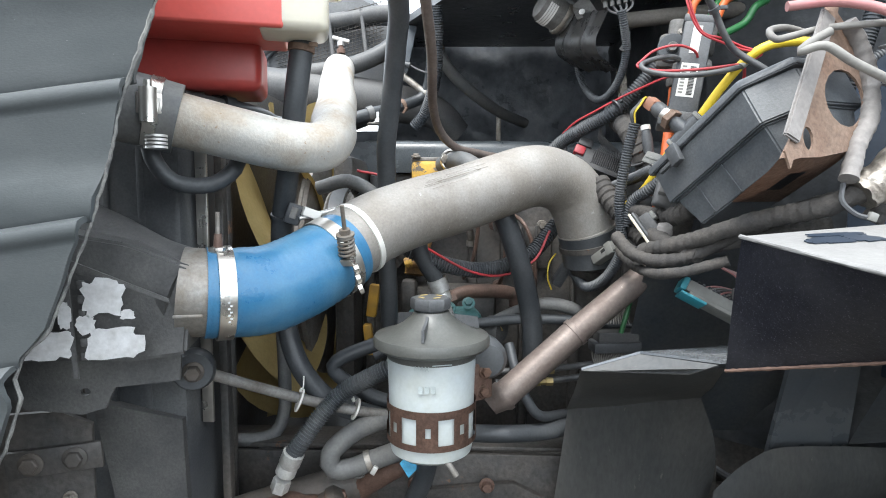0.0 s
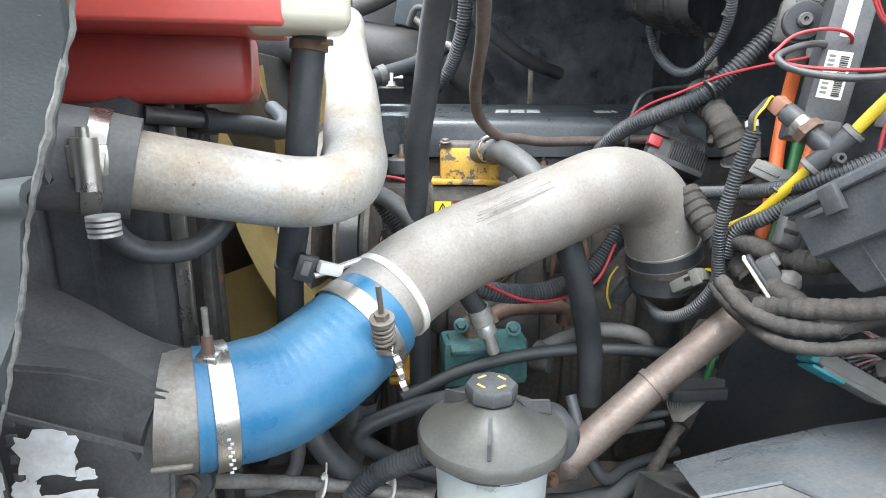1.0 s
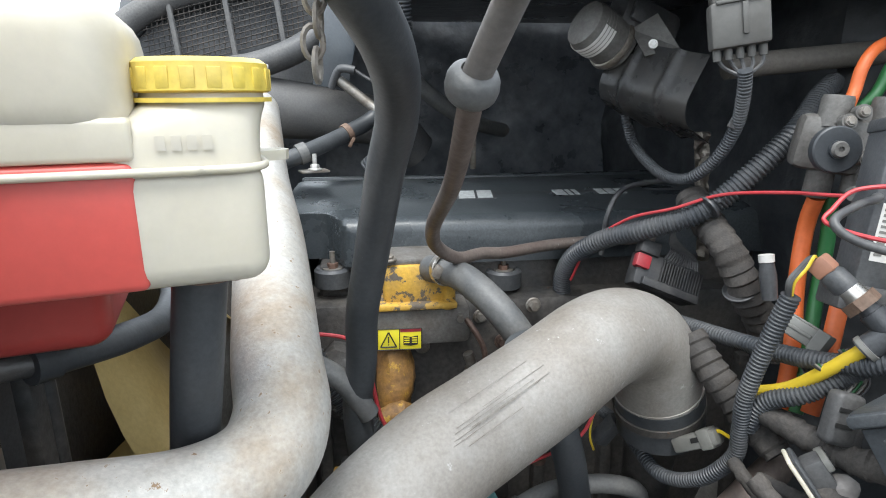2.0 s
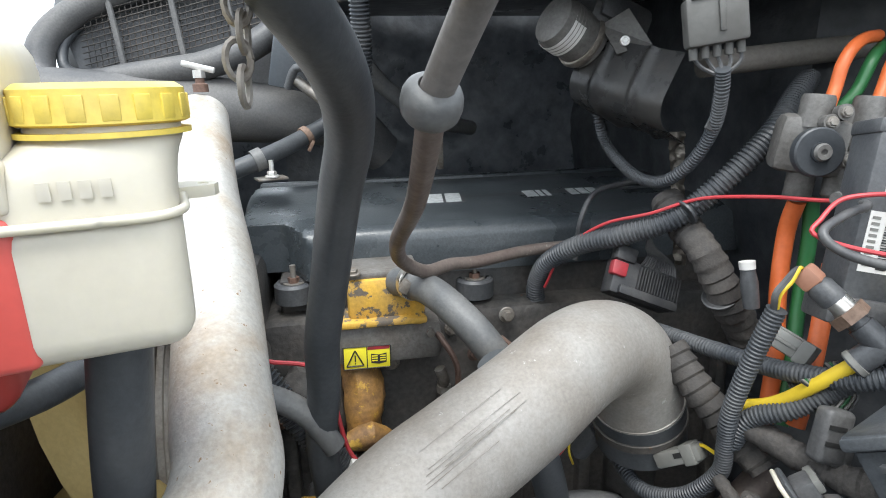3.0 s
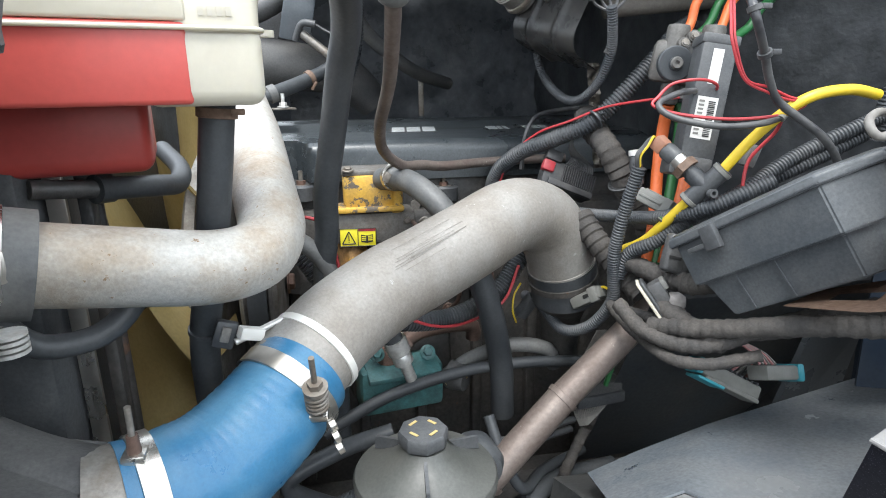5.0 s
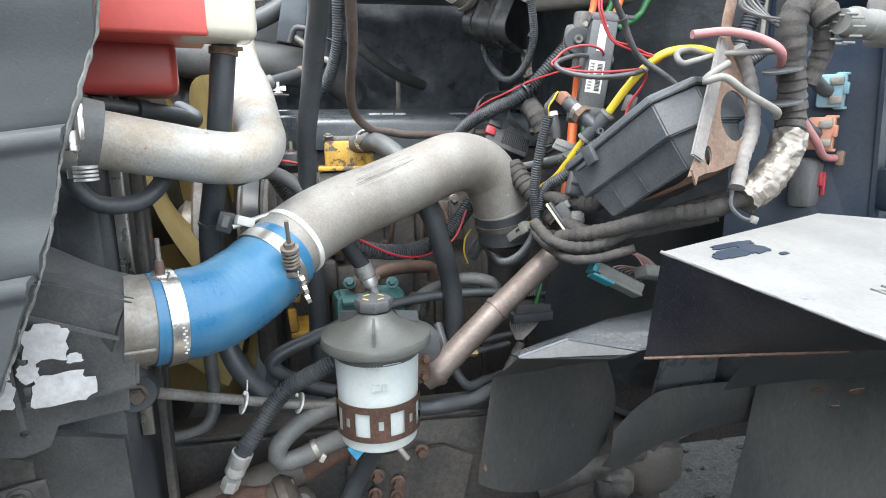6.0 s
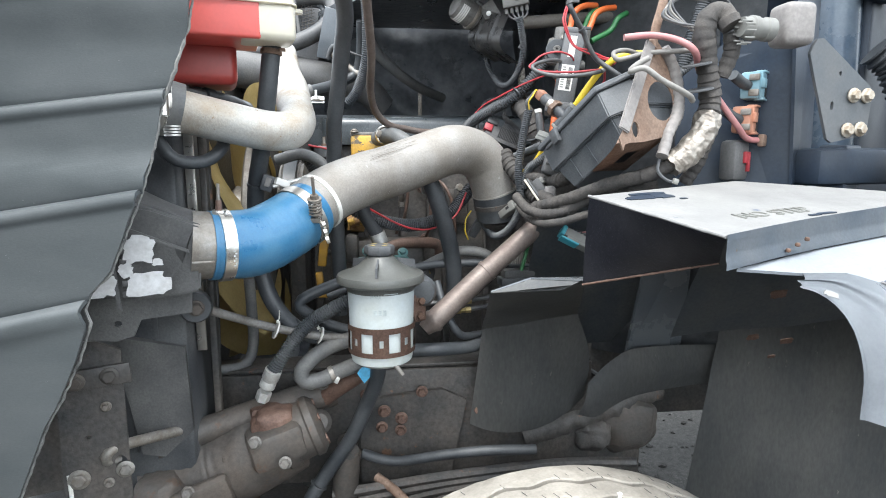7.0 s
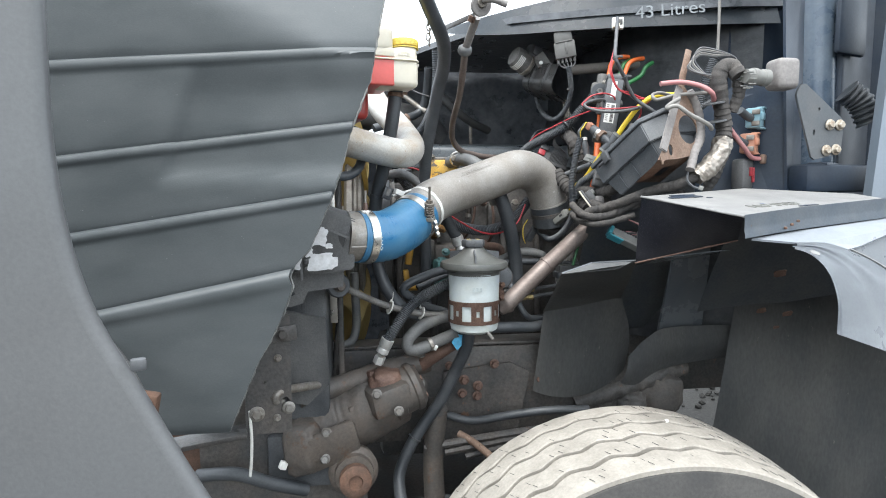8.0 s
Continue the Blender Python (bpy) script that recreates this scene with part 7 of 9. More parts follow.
part("pillar", tube([(1.0731, 0.9518, 1.3505), (1.0681, 0.9528, 1.7007), (1.02, 0.95, 2.5)], 0.048, 24), CABBLUE_L, cab, "blue round pillar, sheen in its colour")
part("hinge_plate", box(pose(1.1879, 0.972, 1.7204, 0, 0, 30), 0.22, 0.03, 1.3, 0.01), CABBLUE, cab)
part("door_skin", plate([(1.005, 0.70, 1.30), (1.9, 0.60, 1.30), (1.9, 0.60, 2.5), (1.095, 0.70, 2.5)], 0.03), DOOR, cab, "grey-blue door skin")
part("back_panel", plate([(0.8646, 1.0517, 1.2497), (1.7, 1.06, 1.25), (1.7, 1.06, 2.5), (0.86, 1.06, 2.5)], 0.02), CABBLUE, cab)
# Unseen cab floor, added to throw shade on the ground below.
part("floor_pan", box((1.75, 1.55, 1.34), 1.65, 1.55, 0.05, 0.01), CABBLUE, cab)
part("lower_sill", box(pose(1.0213, 0.8075, 1.5667, 0, 0, 14), 0.30, 0.06, 0.07, 0.012), CABBLUE, cab)
part("latch_recess", box(pose(1.1168, 0.9039, 1.9816, 0, 0, 20), 0.13, 0.02, 0.16, 0.012), CABBLUE, cab)
part("gaiter", corrugated([(1.085, 0.869, 1.800), (1.116, 0.8575, 1.770), (1.140, 0.8462, 1.715)], 0.034, 0.014, 24), RUBBER, cab, "black ribbed rubber gaiter")
part("bracket_box", box(pose(0.9816, 0.8143, 1.5631, 0, 0, 35), 0.10, 0.05, 0.09, 0.006), CABBLUE, cab)

u = Vector((0.77, 0.64, 0)).normalized()
brk = thing("hinge_bracket", "grey painted triangular bracket with four zinc bolts", "bracket", (0.8636, 0.6916, 1.6046))
m = facing((0.872, 0.722, 1.613), (1, 0.12, 0), (0, 0, 1))
part("plate", prism([(-0.050, 0.165), (-0.056, 0.150), (-0.048, 0.125), (-0.004, 0.004), (0.006, -0.002), (0.082, 0.012), (0.087, 0.088), (0.080, 0.098), (-0.030, 0.176), (-0.042, 0.175)], 0.006, m, holes=((0.012, 0.118, 0.003, 0.004), (0.0, 0.062, 0.0035, 0.008))), COWL_L, brk)
for du, dz in ((0.043, 0.081), (0.072, 0.081), (0.036, 0.020), (0.064, 0.022)):
    part("bolt", bolt(m @ Vector((du, dz, 0.008)), m.to_3x3() @ Vector((0, 0, 1)), 0.0088, 0.010, 1.5), BOLTZ, brk)
cb = thing("bump_stop", "weathered beige-grey rubber bump stop block", "block", (0.7913, 0.7163, 1.7833))
part("block", box(facing((0.789, 0.725, 1.811), (1, 0.02, 0), (0, 0, 1)), 0.058, 0.072, 0.056, 0.013, segs=4), DUSTROD, cb, "dusty tan rubber")


# ---- small things on the engine's near side ----
rng = random.Random(17)
for x, z in ((-0.02, 1.47), (0.06, 1.50), (0.13, 1.53), (0.19, 1.50), (0.24, 1.56), (0.30, 1.50), (-0.06, 1.42), (0.13, 1.40), (0.20, 1.36), (0.28, 1.40)):
    b = thing("engine_bolt", "oily hex bolt on the engine side", "bolt", (x, 1.38, z), "engine side bolts")
    part("head", bolt((x, 1.376, z), (0, -1, 0.05), 0.009, 0.012, 1.4), BROWNPIPE if rng.random() < 0.5 else DULL, b)
for k in range(3):
    z = 1.565 - 0.02 * k
    solo("injector_line", tube([(0.11 + 0.06 * k, 1.37, z), (0.13 + 0.06 * k, 1.33, z - 0.015), (0.15 + 0.06 * k, 1.315, z - 0.06), (0.14 + 0.07 * k, 1.32, z - 0.14), (0.12 + 0.08 * k, 1.375, z - 0.19)], 0.0045, 8), BROWNPIPE, "thin oxidised injector line on the engine side", "pipe", "injector lines")
ep = thing("engine_side_plate", "oily ribbed access plate on the engine side", "plate", (0.2462, 1.3783, 1.4275))
part("plate", box((0.2638, 1.3821, 1.4477), 0.12, 0.03, 0.10, 0.010), BLOCK, ep)
for q in range(3):
    part("rib", box((0.225 + 0.03 * q, 1.353, 1.46), 0.008, 0.008, 0.08, 0.002), BLOCK, ep)
gl = thing("engine_lift_eye", "grey cast lifting eye bolted to the engine head", "bracket", (0.1464, 1.4002, 1.5665))
part("plate", prism([(-0.03, -0.03), (0.03, -0.03), (0.026, 0.02), (0.0, 0.035), (-0.026, 0.02)], 0.010, facing((0.1579, 1.4092, 1.5597), (1, 0, 0), (0, 0, 1)), holes=((0, 0.008, 0.010, 0.010),)), CASTG, gl)
part("bolt", bolt((0.1561, 1.3875, 1.5408), (0, -1, 0), 0.008, 0.010), DULL, gl)
ol = thing("oily_casting", "rust-stained casting behind the charge-air pipe", "casting", (-0.0085, 1.3388, 1.4105))
part("casting", lumpy((-0.0612, 1.3635, 1.4553), 0.05, 0.035, 0.06, 0.25, 11, 3), BLOCK, ol)

# ---- fuse box and its bracket ----
BA, BB = Vector((0.467, 0.790, 1.706)), Vector((0.409, 0.930, 1.606))
ex = (BA - BB).normalized()
ez = Vector((-0.20, 0.45, 0.85))
ez = (ez - ex * ez.dot(ex)).normalized()
ey = ez.cross(ex).normalized()
FB = Matrix((ex, ey, ez)).transposed().to_4x4()
FB.translation = BB
L = (BA - BB).length
fuse = thing("fuse_box", "grey-black plastic fuse box tilted in a rusty bracket", "fuse box", tuple(BB))


def loft(sections, bm=None):
    """Joins outlines of equal length, in FB's frame."""
    bm = bm or bmesh.new()
    rows = [[bm.verts.new(FB @ Vector(p)) for p in s] for s in sections]
    n = len(rows[0])
    for a, b in zip(rows, rows[1:]):
        for k in range(n):
            bm.faces.new((a[k], a[(k + 1) % n], b[(k + 1) % n], b[k]))
    bm.faces.new(rows[0])
    bm.faces.new(rows[-1])
    return bm


def outline(z, grow):
    return [(-grow, -grow, z), (L + grow * 0.4, -grow, z), (L + 0.043 + grow, 0.045 - grow, z), (L + 0.043 + grow, 0.13 + grow, z), (-grow, 0.13 + grow, z)]


bm = loft([outline(-0.108, -0.020), outline(-0.060, -0.008), outline(-0.060, 0.0), outline(-0.006, 0.002)])
bmesh.ops.bevel(bm, geom=list(bm.edges), offset=0.002, segments=2, affect="EDGES")
part("case", bm, BOXP, fuse)
bm = loft([outline(-0.006, 0.007), outline(0.000, 0.008), outline(0.006, 0.006), outline(0.010, -0.002)])
bmesh.ops.bevel(bm, geom=list(bm.edges), offset=0.0015, segments=2, affect="EDGES")
part("lid", bm, BOXP, fuse)
for x in (0.05, 0.10):
    part("case_rib", loft([[(x, 0.010, -0.062), (x + 0.002, 0.010, -0.062), (x + 0.002, 0.022, -0.106), (x, 0.022, -0.106)], [(x, 0.006, -0.062), (x + 0.002, 0.006, -0.062), (x + 0.002, 0.017, -0.106), (x, 0.017, -0.106)]]), BOXP, fuse)
for x in (0.055,):
    latch = part("latch", box(FB @ Matrix.Translation((x, -0.012, -0.012)), 0.020, 0.010, 0.030, 0.002), PLASTIC, fuse)
    part("latch_arm", box(FB @ Matrix.Translation((x - 0.02, -0.012, -0.018)), 0.03, 0.006, 0.006, 0.001), PLASTIC, latch)
part("front_clip", box(FB @ Matrix.Translation((L + 0.026, 0.07, -0.012)), 0.006, 0.016, 0.012, 0.001), PLASTIC, fuse)

fbk = thing("fuse_box_bracket", "rusted tan steel bracket with large round hole", "bracket", (0.5502, 0.7164, 1.603))
HF = facing((0.553, 0.736, 1.673), (0.9, 0.43, 0), (0, 0.2, 1))
bm = prism([(-0.108, -0.066), (-0.086, -0.039), (-0.012, 0.104), (0.0, 0.116), (0.019, 0.117), (0.033, 0.101), (0.049, 0.071), (0.060, 0.022), (0.062, -0.010), (0.044, -0.038), (0.016, -0.053), (-0.044, -0.063)], 0.003, HF, holes=((0.014, 0.010, 0.036, 0.035), (-0.060, -0.042, 0.0085, 0.0135)))
part("side_plate", bm, BRKT, fbk)


def tray():
    """The bracket's bottom, bent round from the side plate and run back under the box."""
    bm = bmesh.new()
    front = [HF @ Vector((-0.108 + 0.124 * k / 8, -0.066 + 0.013 * (k / 8) ** 2, 0.0)) for k in range(9)]
    back = [FB @ Vector((0.085, 0.012 + 0.011 * k, -0.112)) for k in range(9)]
    rows = []
    for q in range(13):
        u = q / 12
        sag = 0.004 * math.sin(math.pi * min(1.0, u * 4) / 2) * (1 - u)
        rows.append([bm.verts.new(a.lerp(b, u) - Vector((0, 0, sag))) for a, b in zip(front, back)])
    for i, (a, b) in enumerate(zip(rows, rows[1:])):
        for j in range(8):
            if 3 <= i <= 7 and 3 <= j <= 4:
                continue
            bm.faces.new((a[j], a[j + 1], b[j + 1], b[j]))
    bmesh.ops.solidify(bm, geom=list(bm.faces), thickness=0.003)
    return bm


part("bottom_tray", tray(), BRKT, fbk)
bm = prism([(-0.104, -0.040), (-0.082, -0.050), (0.008, 0.104), (-0.012, 0.116)], 0.006, HF @ Matrix.Translation((0, 0, 0.0025)))
bmesh.ops.bevel(bm, geom=list(bm.edges), offset=0.002, segments=2, affect="EDGES")
part("taped_strap", bm, DUSTROD, fbk, "grey taped strap")
part("right_strap", wrapped([HF @ Vector((x, y, 0.006)) for x, y in ((0.030, 0.104), (0.053, 0.066), (0.059, 0.022), (0.052, -0.012), (0.022, -0.047), (-0.002, -0.088))], 0.0105, 14), DUSTROD, fbk, "grey taped strap")
part("top_tongue", sweep(spline([HF @ Vector((x, y, 0.0)) for x, y in ((0.008, 0.105), (0.022, 0.140), (0.040, 0.172), (0.060, 0.21))], 0.01), 0.0085, 10, flat=0.35), BRKT, fbk)
part("torn_lug", prism([(0, 0), (0.026, 0.003), (0.030, -0.006), (0.012, -0.010), (0.006, -0.020)], 0.003, HF @ Matrix.Translation((-0.104, -0.058, 0.002))), BRKT, fbk)

# taped main harness
hn = thing("main_harness", "thick taped and foil-wrapped wiring harness", "wiring harness", (0.6425, 0.7411, 1.6024))
part("taped_run", wrapped([(0.6705, 0.7129, 1.8052), (0.6586, 0.7257, 1.8292), (0.6382, 0.7305, 1.8218), (0.6329, 0.7317, 1.7914), (0.6417, 0.7348, 1.7609), (0.6492, 0.7398, 1.7252), (0.6595, 0.7438, 1.6839), (0.6522, 0.7373, 1.6479)], 0.0185, 18), TAPE, hn)
bm = tube([(0.6551, 0.738, 1.6581), (0.64, 0.73, 1.6244), (0.6103, 0.7239, 1.592), (0.5812, 0.7264, 1.57)], 0.0225, 48, 0.0012, rough=0.0)
for v in bm.verts:
    v.co += noise.noise_vector(v.co * 95) * 0.0030 + noise.noise_vector(v.co * 240) * 0.0010
part("foil_sleeve", bm, FOIL, hn, "wrinkled foil sleeve")
part("lower_run", wrapped([(0.5858, 0.7276, 1.574), (0.5534, 0.748, 1.5541), (0.5025, 0.806, 1.5352), (0.4471, 0.8901, 1.5006), (0.4035, 0.9614, 1.4793)], 0.0125, 14), TAPE, hn)
part("branch", wrapped([(0.6758, 0.7249, 1.7973), (0.6862, 0.7334, 1.7671), (0.6758, 0.7405, 1.7254)], 0.013, 12), TAPE, hn)
part("rear_run", wrapped([(0.6708, 0.7761, 1.7045), (0.6935, 0.7947, 1.6442), (0.6872, 0.8138, 1.5855), (0.6687, 0.8309, 1.5347)], 0.014, 12), TAPE, hn)
for k, z in enumerate((1.742, 1.700)):
    part("tie", torus_tie((0.616 + 0.006 * k, 0.720, z), (0.2, 0.1, -1), 0.0225), PLASTIC, hn)
pc = thing("round_connector", "grey round multi-pin connector on the cab bracket", "connector", (0.7136, 0.7132, 1.7997))
part("shell", lathe([(0, -0.025), (0.016, -0.025), (0.0175, -0.010), (0.020, -0.008), (0.020, 0.002), (0.0175, 0.004), (0.0175, 0.018), (0.0195, 0.020), (0.0195, 0.034), (0, 0.034)], (0.7047, 0.7049, 1.801), (1, 0.1, -0.05), 28), GREYC, pc)
for k in range(10):
    a = 2 * math.pi * k / 10
    part("grip_rib", box(Matrix.Translation((0.682, 0.693 + 0.0185 * math.cos(a), 1.7915 + 0.0185 * math.sin(a))), 0.018, 0.003, 0.003, 0.001), GREYC, pc)
for k in range(5):
    o = 0.004 * k
    solo("looped_wire", tube([(0.628, 0.73, 1.79 + o), (0.600 - o, 0.74, 1.815), (0.578 - o, 0.745, 1.845 - o), (0.590, 0.745, 1.872 - o), (0.620, 0.735, 1.868 - o), (0.6721, 0.739, 1.8534), (0.6841, 0.7332, 1.8285)], 0.0028, 6), GREYW if k % 2 else BLACKW, "thin looped grey wire above the harness", "wire", "looped wires")


def square_plug(at, material, label, lock=None):
    c = thing("plug_connector", label, "connector", at, "cab connectors")
    m = facing(at, (0.72, 0.69, 0), (0, 0, 1))
    part("shell", box(m, 0.046, 0.050, 0.034, 0.005), material, c)
    part("collar", box(m @ Matrix.Translation((0.006, 0, 0.012)), 0.034, 0.056, 0.016, 0.004), material, c)
    part("latch", box(m @ Matrix.Translation((-0.004, 0.004, 0.020)), 0.020, 0.018, 0.008, 0.002), lock or material, c)
    part("slot", box(m @ Matrix.Translation((0.012, -0.012, 0.0205)), 0.010, 0.016, 0.002, 0.0), INK, c)
    for q in (-1, 1):
        part("side_lug", box(m @ Matrix.Translation((-0.024, 0.014 * q, 0.008)), 0.008, 0.012, 0.018, 0.002), DULL, c)
        part("guide_rib", box(m @ Matrix.Translation((0.006, 0.0255 * q, 0.016)), 0.030, 0.004, 0.014, 0.001), material, c)
    part("rear_boot", tube([m @ Vector((-0.022, 0, -0.004)), m @ Vector((-0.040, 0.004, -0.01)), m @ Vector((-0.065, 0.016, -0.02))], 0.010, 10), RUBBER, c)
    return c


square_plug((0.7868, 0.8167, 1.7196), BLUEC, "pale blue plug connector on the cab corner")
square_plug((0.7703, 0.8108, 1.6556), ORANGEC, "faded orange plug connector on the cab corner")
gc = thing("plug_connector", "grey-green plug connector with red lock tab", "connector", (0.7634, 0.8055, 1.5866), "cab connectors")
m = facing((0.759, 0.8154, 1.5789), (0.85, 0.5, 0), (0, 0, 1))
part("shell", box(m, 0.058, 0.078, 0.035, 0.010), PLASTIC_D, gc)
part("red_lock", box(m @ Matrix.Translation((0.010, 0.006, 0.019)), 0.020, 0.022, 0.006, 0.001), REDC, gc)
part("red_lock", box(m @ Matrix.Translation((0.014, -0.004, 0.021)), 0.006, 0.034, 0.006, 0.001), REDC, gc)
solo("red_battery_cable", tube([(0.4935, 0.7419, 1.7888), (0.5417, 0.7378, 1.7927), (0.5821, 0.7253, 1.7831), (0.6079, 0.7158, 1.7648), (0.6396, 0.7533, 1.7406), (0.6658, 0.7713, 1.72), (0.6868, 0.7758, 1.6992), (0.709, 0.7735, 1.6708), (0.7337, 0.7755, 1.6442), (0.767, 0.7936, 1.621), (0.8066, 0.806, 1.6167)], 0.0058, 12), PINKW, "faded red cable arching over the fuse box", "cable")
rl = thing("cable_lug", "rusty terminal lug at the cab corner", "terminal", (0.8057, 0.801, 1.6167))
part("lug", box(facing((0.8067, 0.804, 1.6167), (0.75, 0.65, 0), (0, 0, 1)), 0.024, 0.024, 0.012, 0.004), BRKT, rl)
solo("grey_lead", tube([(0.6218, 0.7307, 1.7683), (0.5431, 0.7429, 1.7649), (0.5044, 0.7462, 1.7566), (0.4847, 0.7465, 1.7529), (0.4824, 0.757, 1.7656), (0.5105, 0.774, 1.7735), (0.5401, 0.7786, 1.768)], 0.0042, 10), GREYW, "grey sheathed lead over the bracket", "cable")
solo("grey_lead", tube([(0.6093, 0.7137, 1.6819), (0.5838, 0.6863, 1.6895), (0.5341, 0.6803, 1.7115), (0.507, 0.6863, 1.7302), (0.4871, 0.6968, 1.7261), (0.4981, 0.696, 1.7371), (0.5179, 0.696, 1.7483)], 0.0050, 10), GREYW, "grey sheathed lead looped on the strap", "cable")
tc_ = thing("hanging_tie", "loose black cable tie under the fuse box bracket", "cable tie", (0.5553, 0.7226, 1.5523))
part("strap", tube([(0.5598, 0.7233, 1.5825), (0.5549, 0.7165, 1.5625), (0.565, 0.7068, 1.5473), (0.5793, 0.6997, 1.5422)], 0.003, 6), PLASTIC, tc_)
part("lock_head", box(pose(0.5793, 0.6997, 1.5442, 0, 20, 0), 0.010, 0.006, 0.010, 0.001), GREYC, tc_)

# ---- wiper motor ----
wm = thing("wiper_motor", "dusty wiper motor with black curved cover under the cowl", "motor", (0.3827, 1.3696, 1.8337))
part("can", lathe([(0, -0.045), (0.034, -0.045), (0.034, 0.012), (0.031, 0.022), (0.022, 0.027), (0, 0.028)], (0.3005, 1.3313, 1.9703), (-0.75, -0.25, 0.4), 28), VALVEG, wm, "corroded cast can")
part("label_band", lathe([(0.0345, 0), (0.0348, 0), (0.0348, 0.02), (0.0345, 0.02), (0.0345, 0)], (0.3064, 1.3341, 1.9663), (-0.75, -0.25, 0.4), 28), LABEL, wm, "white worn label band")
for k in range(3):
    part("print_line", lathe([(0.0347, 0), (0.0351, 0), (0.0351, 0.0010), (0.0347, 0.0010), (0.0347, 0)], Vector((0.3064, 1.3341, 1.9663)) + Vector((-0.75, -0.25, 0.4)).normalized() * (0.004 + 0.0055 * k), (-0.75, -0.25, 0.4), 28), GREYW, wm, "faded line of print")
part("crusty_rim", lathe([(0.030, -0.006), (0.036, -0.005), (0.0375, 0), (0.036, 0.005), (0.030, 0.006)], Vector((0.3064, 1.3341, 1.9663)) - Vector((-0.75, -0.25, 0.4)).normalized() * 0.026, (-0.75, -0.25, 0.4), 28), FOIL, wm, "crusty pale rim")
part("gear_case", box(pose(0.3740, 1.3495, 1.9800, 0, 20, 12), 0.10, 0.05, 0.06, 0.014), PLASTIC_D, wm)
part("gear_lid", box(pose(0.3700, 1.3185, 1.9900, 0, 20, 12), 0.055, 0.008, 0.03, 0.003), PLASTIC, wm)


def curved_cover():
    """A folded sheet: one leg rising, one running back, with two pressed beads across it."""
    bm = bmesh.new()
    back = Vector((-0.394, 0.899, 0.193)).normalized()
    up = Vector((0.404, -0.02, 0.915))
    aft = Vector((0.81, 0.44, -0.40)).normalized()
    corner = Vector((0.366, 1.212, 1.857))
    rows = []
    for i in range(49):
        u = i / 48
        bead = 0.0045 * (math.exp(-((u - 0.30) / 0.045) ** 2) + math.exp(-((u - 0.72) / 0.045) ** 2))
        o = corner + back * 0.150 * u
        row = []
        for k in range(29):
            v = k / 28
            if v < 0.3:
                p, n = up * (0.082 - 0.050 * v / 0.3), -aft
            elif v < 0.75:
                a = (v - 0.3) / 0.45 * math.pi / 2
                p = up * 0.032 * (1 - math.sin(a)) + aft * 0.032 * (1 - math.cos(a))
                n = -aft * math.cos(a) - up * math.sin(a)
            else:
                p, n = aft * (0.032 + 0.055 * (v - 0.75) / 0.25), -up
            row.append(bm.verts.new(o + p + n * bead))
        rows.append(row)
    for a, b in zip(rows, rows[1:]):
        for k in range(28):
            bm.faces.new((a[k], a[k + 1], b[k + 1], b[k]))
    bmesh.ops.solidify(bm, geom=list(bm.faces), thickness=0.003)
    return bm


part("curved_cover", curved_cover(), GLOSSP, wm, "black ribbed curved cover")
part("tab", plate([(0.415, 1.182, 1.849), (0.437, 1.190, 1.884), (0.432, 1.185, 1.842)], 0.003), PLASTIC_D, wm)
part("mount_arm", plate([(0.345, 1.32, 1.972), (0.372, 1.300, 1.990), (0.392, 1.272, 1.945), (0.352, 1.285, 1.935)], 0.006), VALVEG, wm, "dusty cast mounting arm")
part("arm_screw", bolt((0.362, 1.286, 1.950), (-0.3, -1, 0.2), 0.004, 0.004, 1.6), ZINC, wm)
cn = thing("wiper_connector", "grey connector block with five black leads", "connector", (0.408, 1.16, 1.93))
cm = facing((0.402, 1.166, 1.962), (1, -0.35, 0.16), (-0.12, 0.1, 1))
part("body", box(cm, 0.062, 0.050, 0.026, 0.004), SHADEGREY, cn)
part("upper_body", box(cm @ Matrix.Translation((-0.001, 0.040, -0.002)), 0.054, 0.034, 0.022, 0.004), SHADEGREY, cn)
part("latch", box(cm @ Matrix.Translation((0.004, 0.004, 0.0145)), 0.006, 0.034, 0.004, 0.001), SHADEGREY, cn)
part("lock_rib", box(cm @ Matrix.Translation((0.0, 0.024, 0.0135)), 0.050, 0.004, 0.004, 0.001), SHADEGREY, cn)
for k in range(5):
    x = -0.024 + 0.012 * k
    part("boot", tube([cm @ Vector((x, -0.024, 0.0)), cm @ Vector((x, -0.037, 0.0))], 0.0046, 10), SHADEGREY, cn)
    part("lead", tube([cm @ Vector((x, -0.035, 0.0)), cm @ Vector((x * 0.8 + 0.003, -0.046, 0.0)), (0.407 + 0.0012 * k, 1.155, 1.905)], 0.0022, 6), BLACKW, cn)
solo("wiper_conduit", corrugated([(0.409, 1.154, 1.912), (0.418, 1.165, 1.886), (0.430, 1.190, 1.848), (0.428, 1.222, 1.805), (0.415, 1.262, 1.775), (0.404, 1.315, 1.776), (0.394, 1.378, 1.807), (0.376, 1.376, 1.845), (0.372, 1.374, 1.87)], 0.0082, 0.004), CONDUIT, "looping black corrugated conduit under the wiper motor", "conduit")
solo("foil_strip", crumpled(((0.436, 1.290, 1.836), (0.458, 1.290, 1.836), (0.474, 1.283, 1.650), (0.458, 1.285, 1.650)), 10, 70, 0.008, 60, 0.0006), FOIL, "crumpled strip of silver foil tape", "tape")

